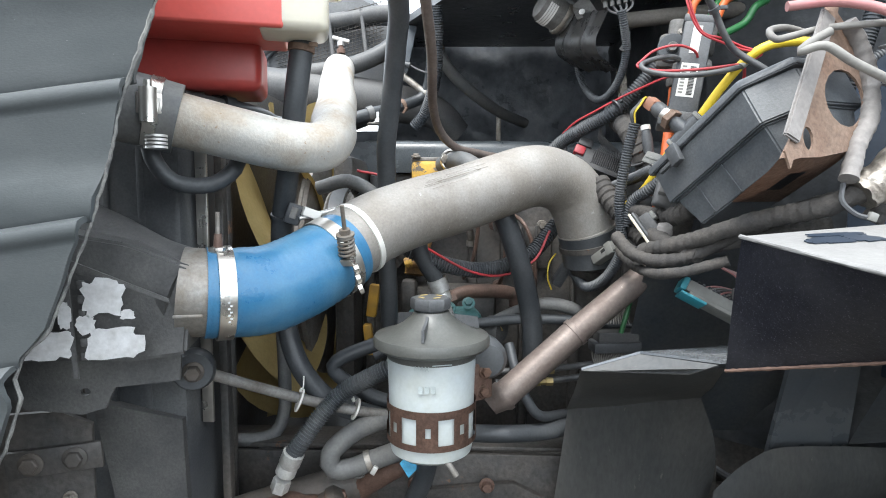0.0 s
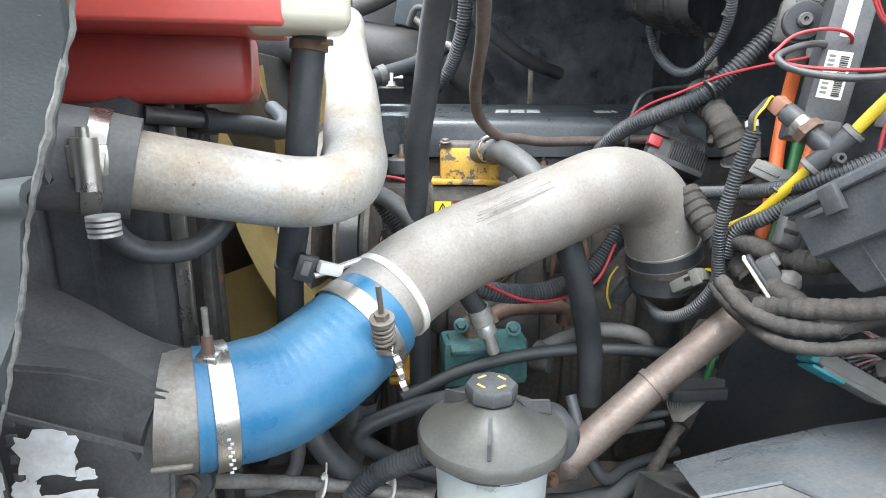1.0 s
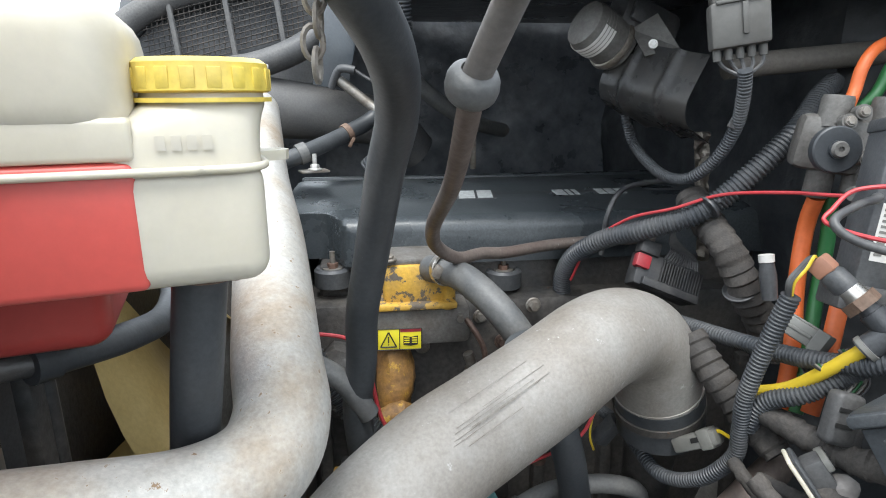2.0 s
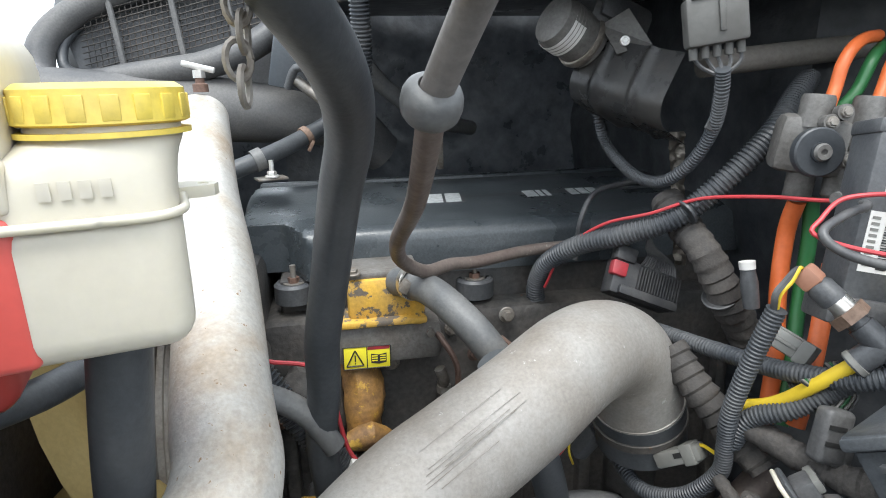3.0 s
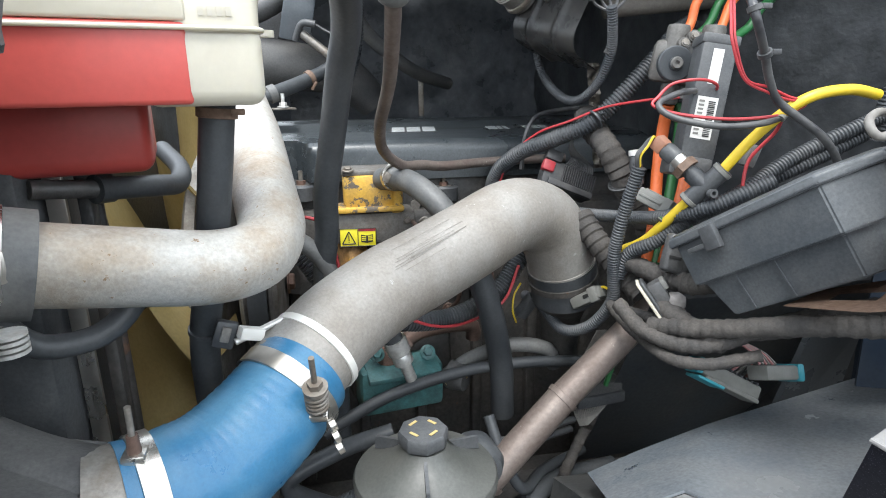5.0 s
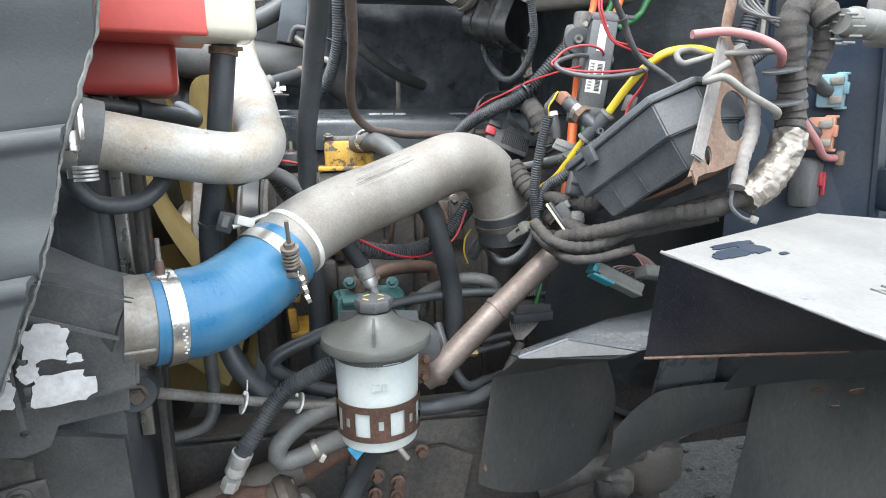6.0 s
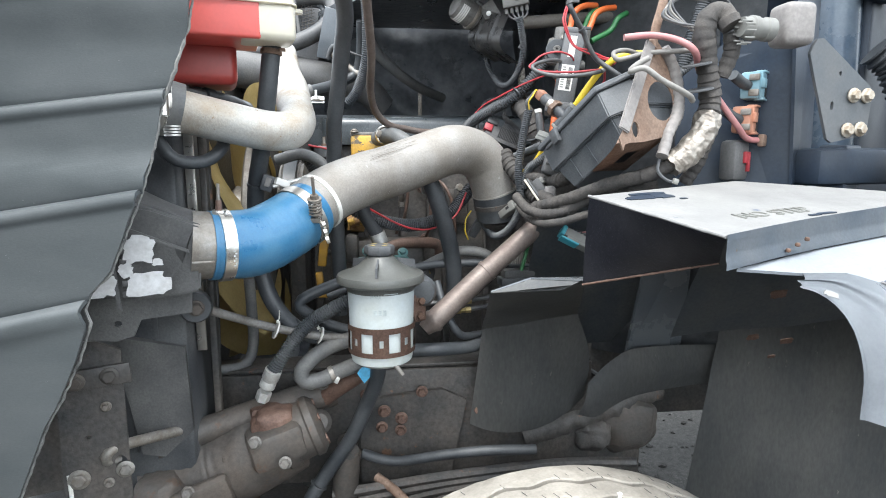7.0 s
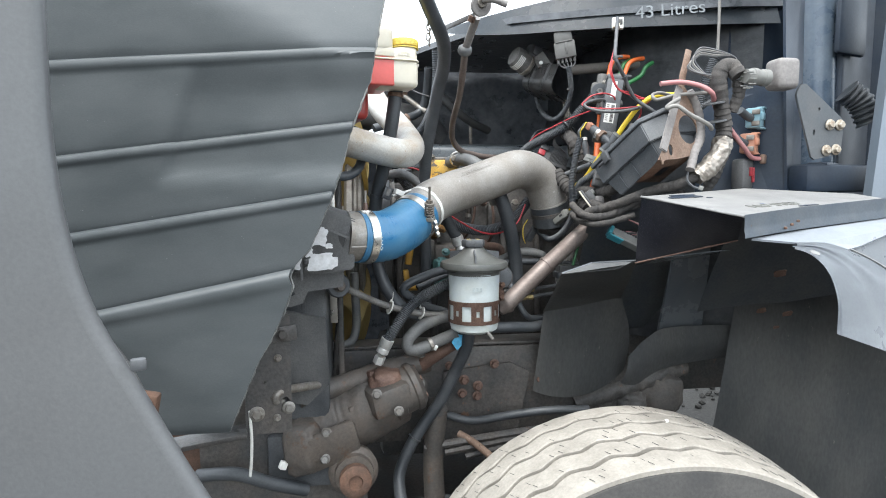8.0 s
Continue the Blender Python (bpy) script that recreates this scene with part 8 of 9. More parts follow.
# ---- conduits and looms over the pipe elbow ----
solo("loom_conduit", corrugated([(0.345, 1.41, 1.535), (0.316, 1.418, 1.545), (0.299, 1.412, 1.572), (0.296, 1.395, 1.610), (0.303, 1.361, 1.648), (0.329, 1.312, 1.683), (0.369, 1.258, 1.709), (0.426, 1.219, 1.744), (0.501, 1.190, 1.831), (0.556, 1.220, 1.877), (0.60, 1.25, 1.90)], 0.0145, 0.0052, 16), CONDUIT, "thick black corrugated loom conduit", "conduit")
cable_tie((0.4222, 1.2143, 1.7437), (0.5, 0.0, 0.35), 0.0155, (0.4294, 1.1929, 1.7608), PLASTIC, "black cable tie on the loom conduit")
solo("red_loom_wire", tube([(0.300, 1.375, 1.600), (0.312, 1.335, 1.668), (0.345, 1.285, 1.716), (0.385, 1.235, 1.740), (0.430, 1.200, 1.763), (0.465, 1.13, 1.776), (0.487, 1.07, 1.782), (0.498, 1.03, 1.795)], 0.0022, 8), REDW, "thin red wire along the loom conduit", "wire")
solo("taped_loom", wrapped([(0.432, 1.280, 1.748), (0.436, 1.245, 1.722), (0.442, 1.206, 1.698), (0.462, 1.190, 1.656), (0.480, 1.188, 1.622), (0.503, 1.190, 1.588), (0.532, 1.197, 1.54)], 0.0215, 18), TAPE, "thick cloth-taped wiring loom", "wiring loom")
solo("taped_loom_branch", wrapped([(0.377, 1.1533, 1.5941), (0.3935, 1.1186, 1.5572), (0.418, 1.0885, 1.5205), (0.4362, 1.0466, 1.4901)], 0.019, 16), TAPE, "dusty cloth-taped loom branch", "wiring loom")
solo("loom_tie", torus_tie((0.463, 1.1885, 1.638), (0.35, 0.2, -0.6), 0.0198), PLASTIC_D, "dark cable tie on the taped loom", "cable tie")
solo("thin_black_wire", tube([(0.348, 1.375, 1.640), (0.354, 1.375, 1.702), (0.380, 1.385, 1.741), (0.438, 1.395, 1.752), (0.516, 1.40, 1.757)], 0.0042, 8), BLACKW, "thin black wire arching over the conduit", "wire")
solo("vertical_conduit", corrugated([(0.404, 1.027, 1.689), (0.395, 1.040, 1.629), (0.390, 1.054, 1.562), (0.397, 1.064, 1.514), (0.402, 1.076, 1.469), (0.384, 1.111, 1.416), (0.360, 1.165, 1.390), (0.347, 1.245, 1.408), (0.336, 1.30, 1.406)], 0.0098, 0.0043, 14), CONDUIT, "black corrugated conduit hanging past the pipe elbow", "conduit")
solo("cross_conduit", corrugated([(0.382, 1.273, 1.578), (0.404, 1.229, 1.581), (0.422, 1.134, 1.595), (0.441, 1.034, 1.614), (0.470, 0.965, 1.640), (0.54, 0.93, 1.68)], 0.0105, 0.0044, 14), CONDUIT, "black corrugated conduit across the looms", "conduit")
solo("rear_conduit", corrugated([(0.404, 1.063, 1.518), (0.411, 1.048, 1.557), (0.434, 1.020, 1.582), (0.470, 0.995, 1.620), (0.522, 0.974, 1.655), (0.603, 0.972, 1.704), (0.70, 0.95, 1.755), (0.76, 0.93, 1.79)], 0.0105, 0.0044, 14), CONDUIT, "black corrugated conduit beside the yellow line", "conduit")
solo("rear_conduit", corrugated([(0.445, 1.04, 1.592), (0.49, 1.015, 1.618), (0.545, 0.99, 1.655), (0.62, 0.97, 1.695), (0.70, 0.96, 1.735)], 0.010, 0.0044, 14), CONDUIT, "second black corrugated conduit beside the yellow line", "conduit")
gk = thing("grey_plug", "grey two-pin plug connector on the conduit", "connector", (0.3952, 1.148, 1.4289))
gm = facing((0.388, 1.128, 1.460), (0.042, -0.053, 0.048), (0, 0.3, 1))
part("body", box(gm, 0.062, 0.020, 0.022, 0.004), GREYC, gk)
part("collar", box(gm @ Matrix.Translation((0.016, 0, 0)), 0.016, 0.025, 0.025, 0.002), GREYC, gk)
part("slot", box(gm @ Matrix.Translation((0.004, 0.002, 0.0115)), 0.012, 0.006, 0.001, 0), INK, gk)
part("lead", tube([gm @ Vector((0.024, 0.003, 0)), gm @ Vector((0.034, 0.005, 0)), (0.4117, 1.0756, 1.4839)], 0.0024, 6), YELLOW, gk)
solo("wiring_loom", wrapped([(0.37, 0.9985, 1.5013), (0.3951, 0.9514, 1.4716), (0.4412, 0.8944, 1.4748), (0.5116, 0.8474, 1.5209), (0.5694, 0.793, 1.5569), (0.621, 0.7409, 1.5771)], 0.0105, 14), TAPE, "long dusty taped loom slung under the fuse box", "wiring loom")
solo("wiring_loom", wrapped([(0.4017, 1.031, 1.4718), (0.4171, 0.9933, 1.4754), (0.43, 0.9622, 1.4799), (0.4598, 0.9031, 1.4861), (0.5162, 0.8519, 1.5079), (0.6038, 0.81, 1.5321)], 0.0100, 14), TAPE, "dusty taped wiring trunk under the fuse box", "wiring loom")
solo("wiring_loom", wrapped([(0.3946, 1.0668, 1.4723), (0.4019, 1.0171, 1.4538), (0.408, 0.9275, 1.4486), (0.435, 0.8818, 1.4563), (0.4909, 0.8522, 1.4773)], 0.0080, 14), TAPE, "thinner dusty taped wiring trunk", "wiring loom")
solo("wiring_loom", wrapped([(0.4132, 1.0552, 1.544), (0.4373, 1.008, 1.5345), (0.4568, 0.9574, 1.5369), (0.4792, 0.9133, 1.5535)], 0.0145, 14), TAPE, "fat dusty taped loom behind the fuse box", "wiring loom")
solo("wiring_loom", wrapped([(0.4159, 0.9663, 1.5075), (0.4386, 0.9232, 1.4904), (0.4608, 0.8795, 1.4813)], 0.0135, 14), TAPE, "fat dusty taped loom below the sensor", "wiring loom")

ms = thing("map_sensor", "black sensor with cream gasket edge and two comb sockets", "sensor", (0.4137, 0.9676, 1.49))
mm = facing((0.4175, 0.964, 1.499), (0.487, -0.35, -0.80), (0.4465, 0.887, -0.1165))
part("base", box(mm, 0.100, 0.032, 0.006, 0.003), PLASTIC, ms)
part("gasket", box(mm @ Matrix.Translation((0, -0.001, -0.0050)), 0.102, 0.032, 0.0045, 0.002), CREAM, ms, "cream gasket edge")
part("housing", box(mm @ Matrix.Translation((-0.022, 0.002, 0.012)), 0.034, 0.026, 0.020, 0.004), PLASTIC_D, ms)
part("lower_housing", box(mm @ Matrix.Translation((0.020, 0.002, 0.010)), 0.036, 0.026, 0.016, 0.004), BLACKP, ms)
for x, n in ((-0.030, 4), (0.026, 3)):
    sock = part("socket", box(mm @ Matrix.Translation((x, 0.006, 0.023)), 0.014, 0.030, 0.009, 0.002), GREYC, ms)
    for k in range(n):
        part("terminal", box(mm @ Matrix.Translation((x, -0.004 + 0.0065 * k, 0.0278)), 0.007, 0.0034, 0.0016, 0.0004), INK, sock)
part("cap", lumpy(mm @ Vector((0.000, 0.000, 0.022)), 0.014, 0.012, 0.014, 0.10, 51, 3), DUSTROD, ms, "dusty rounded cap")
cc = thing("dust_cap", "grey plastic connector cover with slots", "connector", (0.442, 0.985, 1.56))
dm = facing((0.443, 0.983, 1.574), (0.95, -0.10, -0.26), (0.24, 0.16, 0.95))
part("cover", box(dm, 0.031, 0.054, 0.020, 0.006, segs=3), PLASTIC_D, cc)
for k in range(2):
    part("slot", box(dm @ Matrix.Translation((-0.003, 0.010 - 0.016 * k, 0.0098)), 0.018, 0.0045, 0.002, 0), INK, cc)
part("rear_shell", box(dm @ Matrix.Translation((0.014, -0.016, -0.004)), 0.020, 0.026, 0.026, 0.005), PLASTIC_D, cc)

# teal connectors below the fuse box
tk = thing("teal_connector", "grey multi-pin connector with teal lock edge", "connector", (0.494, 0.9187, 1.4042))
km = facing((0.4982, 0.919, 1.408), (0.068, -0.018, -0.036), (0.1, 0.4, 1))
part("body", box(km, 0.088, 0.020, 0.034, 0.004), GREYC, tk)
part("lower_rail", box(km @ Matrix.Translation((0.004, -0.011, 0.0)), 0.082, 0.006, 0.036, 0.002), GREYC, tk)
part("teal_lock", box(km @ Matrix.Translation((-0.028, -0.015, 0.002)), 0.040, 0.004, 0.034, 0.001), TEALC, tk, "teal plastic lock")
part("teal_end", box(km @ Matrix.Translation((-0.048, 0.0, 0.0)), 0.010, 0.022, 0.036, 0.003), TEALC, tk)
for k in range(9):
    part("key_rib", box(km @ Matrix.Translation((-0.03 + 0.008 * k, 0.0108, 0.008)), 0.003, 0.003, 0.018, 0), PLASTIC, tk)
for k in range(7):
    part("lead", tube([km @ Vector((-0.02 + 0.008 * k, 0.012, -0.004)), km @ Vector((0.0 + 0.006 * k, 0.028, -0.010)), km @ Vector((0.035 + 0.002 * k, 0.045, -0.03))], 0.0018, 5), (PINKW, GREYW, BLACKW)[k % 3], tk)
tk2 = thing("teal_connector", "grey multi-pin connector with teal end cap", "connector", (0.5464, 0.9021, 1.4221))
km2 = facing((0.5566, 0.9025, 1.42), (0.064, 0.01, -0.012), (0.1, 0.5, 1))
part("body", box(km2, 0.060, 0.020, 0.034, 0.004), GREYC, tk2)
part("teal_end", box(km2 @ Matrix.Translation((0.034, 0.0, 0.0)), 0.012, 0.024, 0.036, 0.003), TEALC, tk2)
for k in range(6):
    part("lead", tube([km2 @ Vector((-0.02 + 0.006 * k, 0.011, -0.002)), km2 @ Vector((-0.026 + 0.004 * k, 0.028, -0.008)), km2 @ Vector((-0.040, 0.05, -0.03))], 0.0018, 5), (PINKW, GREYW)[k % 2], tk2)
bk = thing("ecu_connector", "black multi-pin connector with fanned grey leads", "connector", (0.3974, 1.1111, 1.189))
part("body", box(pose(0.4071, 1.1132, 1.3045, 0, 0, 6), 0.078, 0.036, 0.022, 0.003), PLASTIC_D, bk)
part("rim", box(pose(0.4043, 1.1102, 1.2866, 0, 0, 6), 0.090, 0.042, 0.020, 0.003), PLASTIC, bk)
for k in range(14):
    x = 0.366 + 0.005 * k
    part("lead", tube([(x, 1.11, 1.328), (x * 0.6 + 0.166, 1.125, 1.355), (0.412 + 0.0012 * k, 1.135, 1.395)], 0.0015, 5), GREYW, bk)
    part("lower_lead", tube([(x - 0.004, 1.10, 1.290), (x * 0.85 + 0.05, 1.10, 1.268), (0.372 + 0.001 * k, 1.095, 1.240)], 0.0015, 5), GREYW, bk)
part("loom_tail", wrapped([(0.3832, 1.0948, 1.2338), (0.3666, 1.0907, 1.2058), (0.3458, 1.0811, 1.1718), (0.3312, 1.0831, 1.1199)], 0.0095, 12), TAPE, bk)
solo("green_wire", tube([(0.409, 1.0873, 1.3166), (0.4199, 1.0879, 1.3574), (0.4358, 1.1042, 1.3962)], 0.0045, 8), GREEN, "short green wire under the steering shaft", "wire")
fc = thing("fuse_carrier", "black fuse carrier with red fuse behind the elbow", "fuse holder", (0.378, 1.2617, 1.6299))
fm_ = facing((0.393, 1.262, 1.634), (0.85, -0.1, -0.35), (0.2, 0.4, 0.9))
part("body", box(fm_, 0.095, 0.050, 0.03, 0.004), BLACKP, fc)
part("base_tray", box(fm_ @ Matrix.Translation((0.006, -0.018, 0.014)), 0.086, 0.012, 0.016, 0.002), BLACKP, fc)
for i in range(15):
    part("fin", box(fm_ @ Matrix.Translation((-0.012 + 0.0042 * i, 0.004, 0.0170)), 0.0014, 0.032, 0.008, 0.0004), BLACKP, fc)
part("relay", box(fm_ @ Matrix.Translation((-0.036, 0.030, 0.010)), 0.030, 0.020, 0.020, 0.003), BLACKP, fc)
part("red_fuse", box(fm_ @ Matrix.Translation((-0.042, 0.008, 0.014)), 0.022, 0.020, 0.014, 0.003), REDC, fc, "red blade fuse")
for k in range(14):
    part("lead", tube([fm_ @ Vector((-0.012 + 0.0043 * k, 0.018, 0.012)), fm_ @ Vector((-0.004 + 0.0030 * k, 0.040, 0.012)), (0.3960 + 0.0008 * k, 1.256, 1.690), (0.400, 1.256, 1.712)], 0.0017, 5), BLACKW, fc)
cr = thing("grey_relay", "pale grey plug connector between the air lines", "connector", (0.4691, 1.075, 1.6005))
rm = facing((0.460, 1.078, 1.629), (0.022, -0.048, -0.016), (0.3, 0.3, 0.9))
part("body", box(rm, 0.050, 0.022, 0.022, 0.003), GREYC, cr)
part("guide_rib", box(rm @ Matrix.Translation((0, 0, 0.0115)), 0.040, 0.004, 0.003, 0.001), GREYC, cr)
part("side_rib", box(rm @ Matrix.Translation((0, 0.0115, 0)), 0.040, 0.003, 0.006, 0.001), GREYC, cr)
part("head", box(rm @ Matrix.Translation((0.028, 0, 0)), 0.014, 0.026, 0.026, 0.002), GREYC, cr)
sl = thing("small_sensor", "small black sensor with white band", "sensor", (0.4421, 1.1585, 1.6815))
part("body", lathe([(0, 0), (0.009, 0), (0.010, 0.03), (0.008, 0.045), (0, 0.045)], (0.4619, 1.13, 1.6457), (-0.1, 0.2, 1), 14), PLASTIC, sl)
part("white_band", lathe([(0.0085, 0.046), (0.009, 0.046), (0.009, 0.055), (0, 0.055)], (0.4619, 1.13, 1.6457), (-0.1, 0.2, 1), 14), LABEL, sl)
yw = thing("loose_plug", "black sensor plug with yellow tail below the elbow", "connector", (0.3215, 1.2664, 1.4055))
part("plug", box(pose(0.3266, 1.2563, 1.4003, 20, 25, 10), 0.022, 0.022, 0.05, 0.004), PLASTIC, yw)
part("tail", tube([(0.3142, 1.2581, 1.4463), (0.2998, 1.2518, 1.4255), (0.2974, 1.2506, 1.3946), (0.3062, 1.2549, 1.3693)], 0.0018, 6), YELLOW, yw)

# ---- air valve block, its lines and module ----
vb = thing("air_valve", "grey cast air valve block with round rubber disc", "valve", (0.4935, 1.1063, 1.8))
part("body", box(pose(0.5102, 1.1362, 1.8306, 0, 8, -30), 0.070, 0.046, 0.062, 0.010), VALVEG, vb)
part("side_lobe", box(pose(0.5496, 1.1262, 1.8483, 0, 6, -30), 0.040, 0.050, 0.050, 0.010), VALVEG, vb)
for px, py, pz in ((0.5032, 1.1265, 1.8504), (0.5487, 1.1064, 1.8477)):
    part("port", lathe([(0, 0), (0.0165, 0), (0.0165, 0.030), (0.0150, 0.034), (0.0105, 0.0345), (0.0100, 0.030), (0, 0.030)], (px, py, pz), (0.10, 0.0, 1), 24), VALVEG, vb)
part("rubber_disc", lathe([(0, 0.014), (0.010, 0.014), (0.010, 0.0105), (0.0235, 0.0105), (0.0252, 0.009), (0.0252, 0.0), (0, 0.0)], (0.4854, 1.0987, 1.8276), (-0.25, -1, 0.1), 36), RUBBER, vb)
part("disc_screw", lathe([(0, 0.0150), (0.003, 0.0150), (0.0032, 0.018), (0.0075, 0.0185), (0.0092, 0.015), (0, 0.014)], (0.4854, 1.0987, 1.8276), (-0.25, -1, 0.1), 24), VALVEG, vb)
for x, y, z in ((0.5004, 1.0988, 1.8575), (0.5216, 1.0916, 1.8191), (0.5135, 1.0969, 1.8673)):
    part("lug", lathe([(0, -0.01), (0.0085, -0.01), (0.0085, 0.0), (0, 0.0)], (x, y, z), (-0.2, -1, 0.2), 16), VALVEG, vb)
    part("screw", bolt((x, y, z), (-0.2, -1, 0.2), 0.0046, 0.005, 1.3), DULL, vb)
part("union", lathe([(0, -0.022), (0.0075, -0.022), (0.0085, 0), (0.0105, 0.001), (0.0105, 0.014), (0.0075, 0.016), (0.0115, 0.018), (0.0115, 0.040), (0, 0.040)], (0.4969, 1.0565, 1.7881), (0.85, 0.15, 0.05), 10), VALVEG, vb)
part("lower_port", lathe([(0, 0), (0.0145, 0), (0.0145, -0.030), (0.012, -0.034), (0, -0.034)], (0.5072, 1.1356, 1.8027), (0.1, 0, 1), 20), VALVEG, vb)
part("lower_port", lathe([(0, 0), (0.0125, 0), (0.0125, -0.035), (0.010, -0.038), (0, -0.038)], (0.5356, 1.1161, 1.8121), (0.1, 0, 1), 20), VALVEG, vb)


def air_line(pts, material, label, r=0.0096):
    return solo("air_line", tube(pts, r, 16), material, label, "air line", "coloured air lines")


air_line([(0.5053, 1.1343, 1.769), (0.5059, 1.1442, 1.7324), (0.4947, 1.1314, 1.6654), (0.4804, 1.1054, 1.5939), (0.4619, 1.0848, 1.5232)], ORANGE, "orange nylon air line below the valve")
air_line([(0.533, 1.103, 1.7006), (0.5159, 1.0865, 1.6557), (0.4937, 1.0666, 1.6002), (0.4721, 1.0533, 1.5354)], ORANGE, "orange nylon air line beside the module")
air_line([(0.5238, 1.1346, 1.7708), (0.5271, 1.1327, 1.7208), (0.5154, 1.1212, 1.6497), (0.493, 1.0949, 1.5783), (0.4717, 1.0739, 1.5241)], GREEN, "green nylon air line below the valve", 0.0085)
air_line([(0.511, 1.120, 1.862), (0.528, 1.13, 1.892), (0.531, 1.13, 1.911), (0.544, 1.135, 1.929), (0.568, 1.145, 1.941), (0.60, 1.16, 1.945)], ORANGE, "orange nylon air line above the valve", 0.0068)
air_line([(0.555, 1.105, 1.862), (0.572, 1.115, 1.892), (0.583, 1.12, 1.915), (0.606, 1.13, 1.930), (0.64, 1.145, 1.938)], ORANGE, "second orange nylon air line above the valve", 0.0068)
air_line([(0.530, 1.13, 1.862), (0.562, 1.138, 1.886), (0.576, 1.14, 1.915), (0.595, 1.15, 1.930), (0.625, 1.165, 1.939)], GREEN, "green nylon air line above the valve", 0.0068)
air_line([(0.575, 1.12, 1.855), (0.625, 1.13, 1.882), (0.642, 1.13, 1.909), (0.668, 1.14, 1.925)], GREEN, "second green nylon air line above the valve", 0.0068)
air_line([(0.410, 1.085, 1.550), (0.426, 1.041, 1.577), (0.438, 1.012, 1.608), (0.454, 0.982, 1.648)], YELLOW, "yellow nylon air line to the tee", 0.0068)
air_line([(0.485, 0.962, 1.690), (0.507, 0.944, 1.730), (0.530, 0.922, 1.765), (0.558, 0.908, 1.786), (0.61, 0.91, 1.792), (0.66, 0.92, 1.785)], YELLOW, "yellow nylon air line above the tee", 0.0068)
tee = thing("air_tee", "black push-fit tee fitting with grey collars", "fitting", (0.47, 0.972, 1.67))
part("run", tube([(0.452, 0.983, 1.646), (0.470, 0.972, 1.669), (0.488, 0.960, 1.693)], 0.0122, 18), PLASTIC, tee)
part("branch", tube([(0.470, 0.972, 1.669), (0.464, 0.979, 1.676), (0.458, 0.987, 1.684)], 0.0122, 18), PLASTIC, tee)
part("collar", ring_band((0.4545, 0.9815, 1.649), (0.55, -0.33, 0.7), 0.0128, 0.006, 0.001, 20), GREYC, tee)
part("collar", ring_band((0.4855, 0.9615, 1.690), (0.5, -0.33, 0.65), 0.0128, 0.006, 0.001, 20), GREYC, tee)
part("eye", lathe([(0.003, -0.004), (0.006, -0.004), (0.006, 0.004), (0.003, 0.004), (0.003, -0.004)], (0.470, 0.955, 1.662), (0, -1, 0.2), 14), PLASTIC, tee)
sn = thing("pressure_sensor", "brown-topped pressure sensor with grey hex on the tee", "sensor", (0.44, 1.01, 1.70))
d = Vector((-0.46, 0.60, 0.60))
o = Vector((0.459, 0.986, 1.683))
part("neck", lathe([(0, 0), (0.010, 0), (0.010, 0.010), (0, 0.010)], o, d, 16), PLASTIC, sn)
part("hex", lathe([(0, 0.008), (0.0175, 0.008), (0.0175, 0.019), (0, 0.019)], o, d, 6), BRKT, sn)
part("steel_band", lathe([(0, 0.019), (0.0125, 0.019), (0.0125, 0.030), (0, 0.030)], o, d, 20), STEEL, sn)
part("barrel", lathe([(0, 0.030), (0.0125, 0.030), (0.0125, 0.048), (0.010, 0.052), (0, 0.052)], o, d, 20), PLASTIC, sn)
part("plug", box(Matrix.Translation(o + d.normalized() * 0.060) @ basis(d), 0.022, 0.020, 0.018, 0.003), ORANGEC, sn, "brown plug")
pt = o + d.normalized() * 0.068
part("yellow_lead", tube([pt, pt + Vector((-0.008, -0.006, 0.006)), pt + Vector((-0.016, -0.008, -0.006)), (0.402, 1.022, 1.706), (0.404, 1.026, 1.690)], 0.0018, 6), YELLOW, sn)
part("black_lead", tube([pt, pt + Vector((-0.010, -0.004, 0.003)), pt + Vector((-0.020, -0.004, -0.008)), (0.398, 1.024, 1.706), (0.402, 1.028, 1.688)], 0.0035, 6), BLACKW, sn)

em = thing("control_module", "black electronic control module with white labels", "control module", (0.4883, 1.0013, 1.7019))
eo = facing((0.483, 1.006, 1.761), (0.92, -0.28, -0.15), (0.24, 0.10, 1))
part("case", box(eo @ Matrix.Translation((0, 0.012, -0.02)), 0.046, 0.165, 0.045, 0.004), PLASTIC, em)
part("cap", box(eo @ Matrix.Translation((0.0, 0.098, -0.020)), 0.050, 0.014, 0.046, 0.003), PLASTIC, em)
part("foot", box(eo @ Matrix.Translation((-0.008, -0.072, -0.014)), 0.056, 0.026, 0.046, 0.004), PLASTIC_D, em)
part("strip_label", box(eo @ Matrix.Translation((-0.001, 0.062, 0.0028)), 0.014, 0.046, 0.0008, 0), LABEL, em, "white strip label")
part("code_label", box(eo @ Matrix.Translation((-0.002, -0.006, 0.0028)), 0.027, 0.056, 0.0008, 0), LABEL, em, "white code label")
rng = random.Random(9)
for k in range(20):
    part("code_bar", box(eo @ Matrix.Translation((0.004, 0.016 - 0.0024 * k, 0.0036)), 0.009, 0.0008 + 0.0012 * rng.random(), 0.0005, 0), INK, em)
for k in range(9):
    part("print_bar", box(eo @ Matrix.Translation((-0.0095, 0.016 - 0.0054 * k, 0.0036)), 0.007, 0.0026, 0.0005, 0), GREYC, em)
part("clip", box(pose(0.5312, 0.9725, 1.7075, 0, 20, 0), 0.018, 0.016, 0.030, 0.003), PLASTIC_D, em)

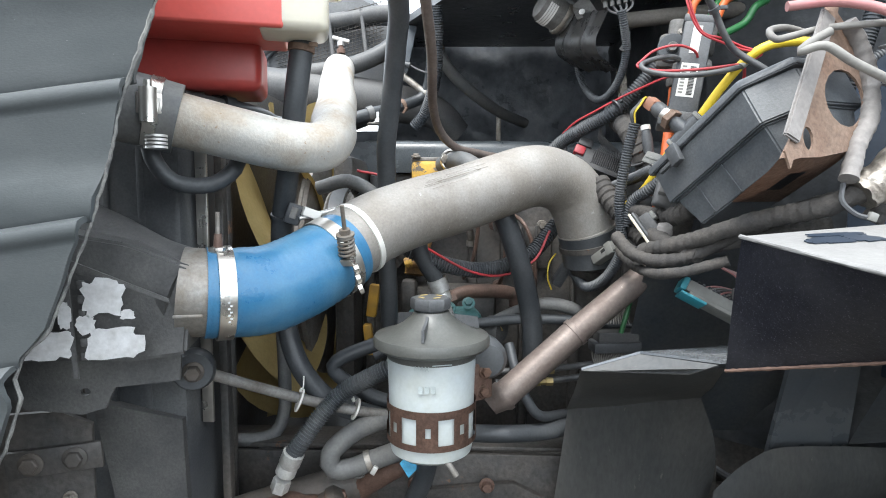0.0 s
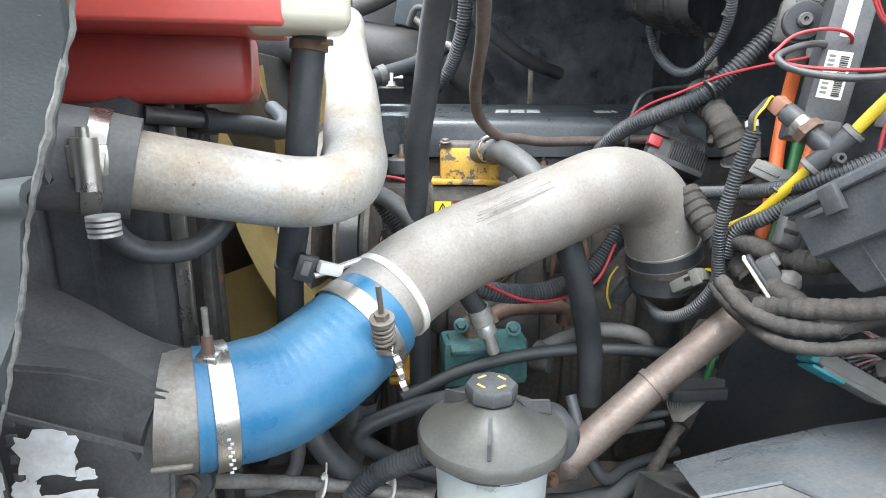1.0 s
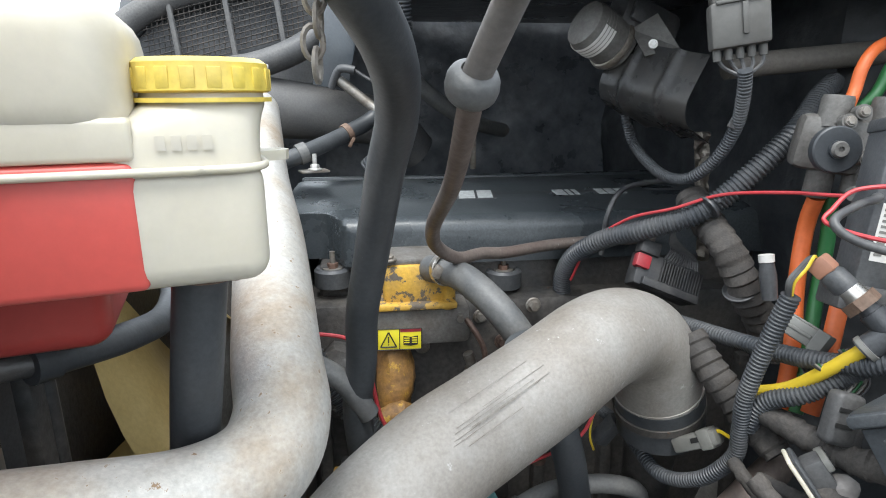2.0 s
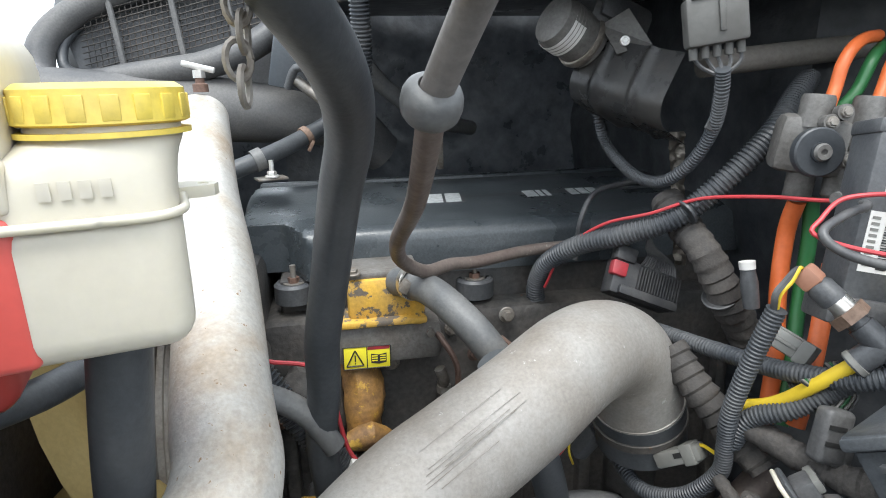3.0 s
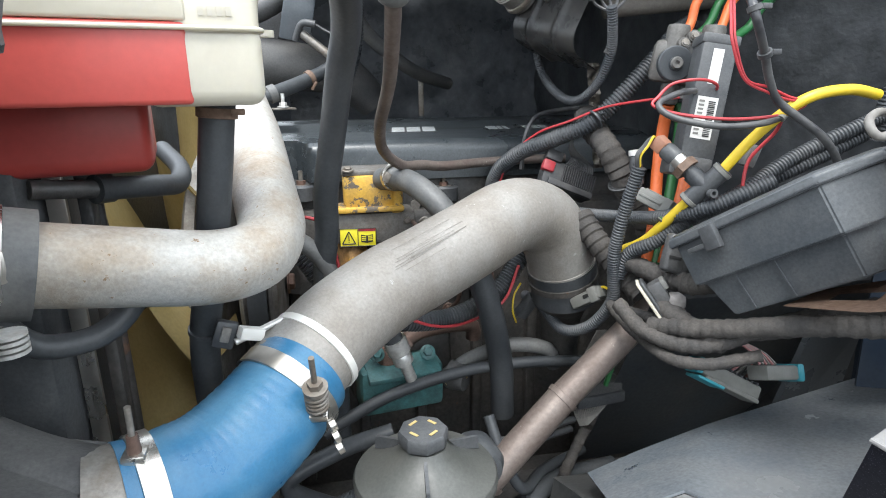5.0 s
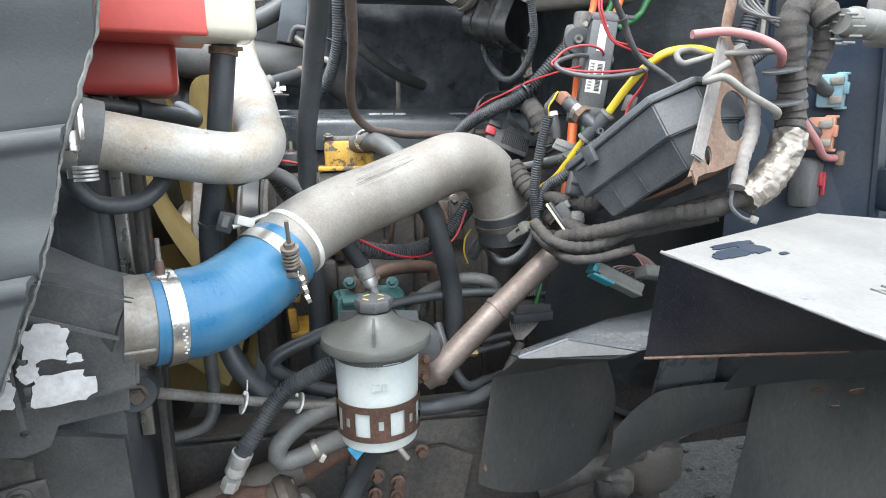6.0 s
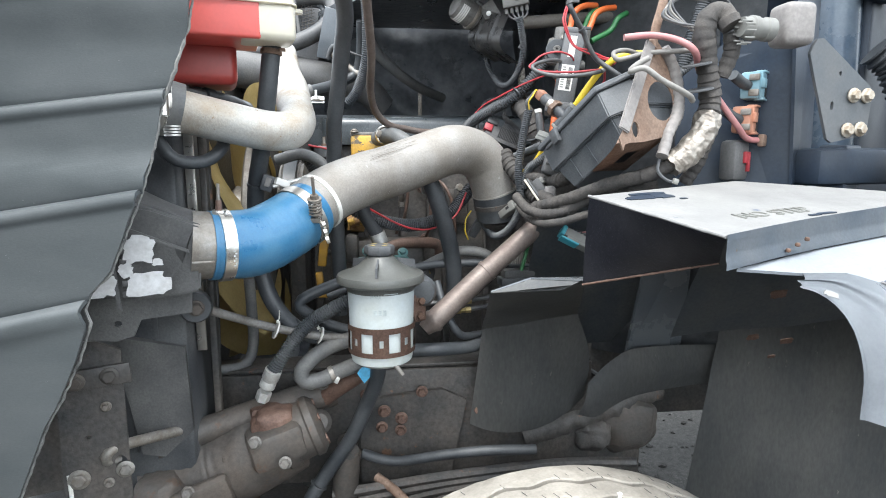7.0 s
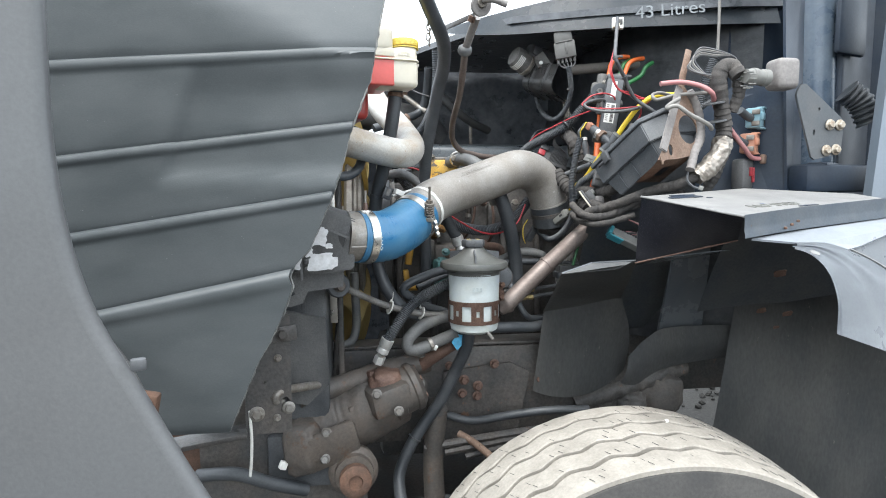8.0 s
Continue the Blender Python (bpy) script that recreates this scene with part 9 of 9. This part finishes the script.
# ---- red wire loops above the fuse box ----
solo("red_loop_wire", tube([(0.5036, 1.0249, 1.7829), (0.4876, 0.9957, 1.7983), (0.4544, 0.9832, 1.8057), (0.4233, 0.9941, 1.8009), (0.402, 0.9914, 1.7846), (0.3941, 0.9877, 1.7739), (0.4217, 0.9692, 1.7635), (0.4663, 0.9383, 1.7584), (0.5069, 0.9235, 1.7604), (0.5304, 0.9212, 1.7634)], 0.0021, 8), REDW, "looping red wire over the sensor", "wire", "red wires")
solo("black_loop_wire", tube([(0.4856, 1.0417, 1.7879), (0.4583, 1.0027, 1.7914), (0.4263, 0.9915, 1.7876), (0.3982, 0.9824, 1.7748), (0.412, 0.9645, 1.7595), (0.4561, 0.9388, 1.75), (0.4966, 0.9226, 1.7525), (0.5272, 0.9217, 1.7594)], 0.0042, 10), BLACKW, "looping black sheathed wire over the sensor", "wire")
for k in range(2):
    o_ = 0.007 * k
    solo("red_feed_wire", tube([(0.517 + o_ * 0.6, 1.056, 2.002), (0.478 + o_ * 0.6, 0.98, 1.925), (0.446 + o_ * 0.6, 0.925, 1.872), (0.440 + o_ * 0.6, 0.909, 1.845), (0.459 + o_ * 0.4, 0.907, 1.806), (0.494, 0.908, 1.796 + 0.006 * (k - 1)), (0.524, 0.914, 1.786 + 0.004 * (k - 1)), (0.551, 0.9114, 1.7759), (0.5304, 0.9212, 1.7624)], 0.0017, 8), REDW, "red wire dropping from the cowl socket", "wire", "red wires")
solo("red_tail_wire", tube([(0.5323, 0.923, 1.7614), (0.5394, 0.9425, 1.7395), (0.524, 0.963, 1.7025), (0.5174, 0.961, 1.661)], 0.0024, 8), REDW, "dark red wire beside the yellow line", "wire")
cc_ = thing("clipped_cable", "grey-black cable with plastic clips beside the red wires", "cable", (0.471, 0.895, 1.833))
part("cable", tube([(0.52, 1.06, 2.03), (0.470, 0.95, 1.930), (0.442, 0.885, 1.882), (0.452, 0.882, 1.855), (0.474, 0.897, 1.832), (0.492, 0.905, 1.802), (0.513, 0.908, 1.777), (0.563, 0.892, 1.738), (0.600, 0.900, 1.700), (0.62, 0.93, 1.66)], 0.0050, 10), BLACKW, cc_)
for at, ax in (((0.442, 0.882, 1.879), (0.3, -0.2, -1)), ((0.473, 0.896, 1.833), (0.6, 0.3, -0.8))):
    part("clip", ring_band(at, ax, 0.0062, 0.007, 0.0018, 20), PLASTIC_D, cc_)
    part("clip_ear", box(Matrix.Translation(Vector(at) + Vector((0.011, -0.004, 0.002))), 0.012, 0.004, 0.006, 0.001), PLASTIC_D, cc_)
knot = thing("wire_knot", "clear plastic wire joint on the red wires", "joint", (0.5647, 0.954, 1.774))
part("joint", tube([(0.5252, 0.9199, 1.7584), (0.5365, 0.9225, 1.7684)], 0.0055, 10), GREYC, knot)
solo("cowl_rod", tube([(0.7507, 0.9357, 2.1231), (0.7555, 0.9394, 1.9751), (0.7462, 0.9309, 1.8048)], 0.004, 8), GREYW, "thin grey rod below the cowl", "rod")
solo("firewall_conduit", corrugated([(0.749, 0.9399, 1.9051), (0.7283, 0.9492, 1.8243), (0.707, 0.9578, 1.7234)], 0.014, 0.005), CONDUIT, "black corrugated conduit on the cab front", "conduit")
for k in range(4):
    solo("thin_wire", tube([(0.462 + 0.004 * k, 1.02, 1.63), (0.470 + 0.005 * k, 1.0, 1.612 - 0.004 * k), (0.455, 0.995, 1.592 - 0.004 * k), (0.4583, 1.0016, 1.5962), (0.435 - 0.003 * k, 1.01, 1.62)], 0.0016, 6), (GREYW, GREEN, GREYW, BLACKW)[k], "thin loose wire beside the tee", "wire", "thin loose wires")
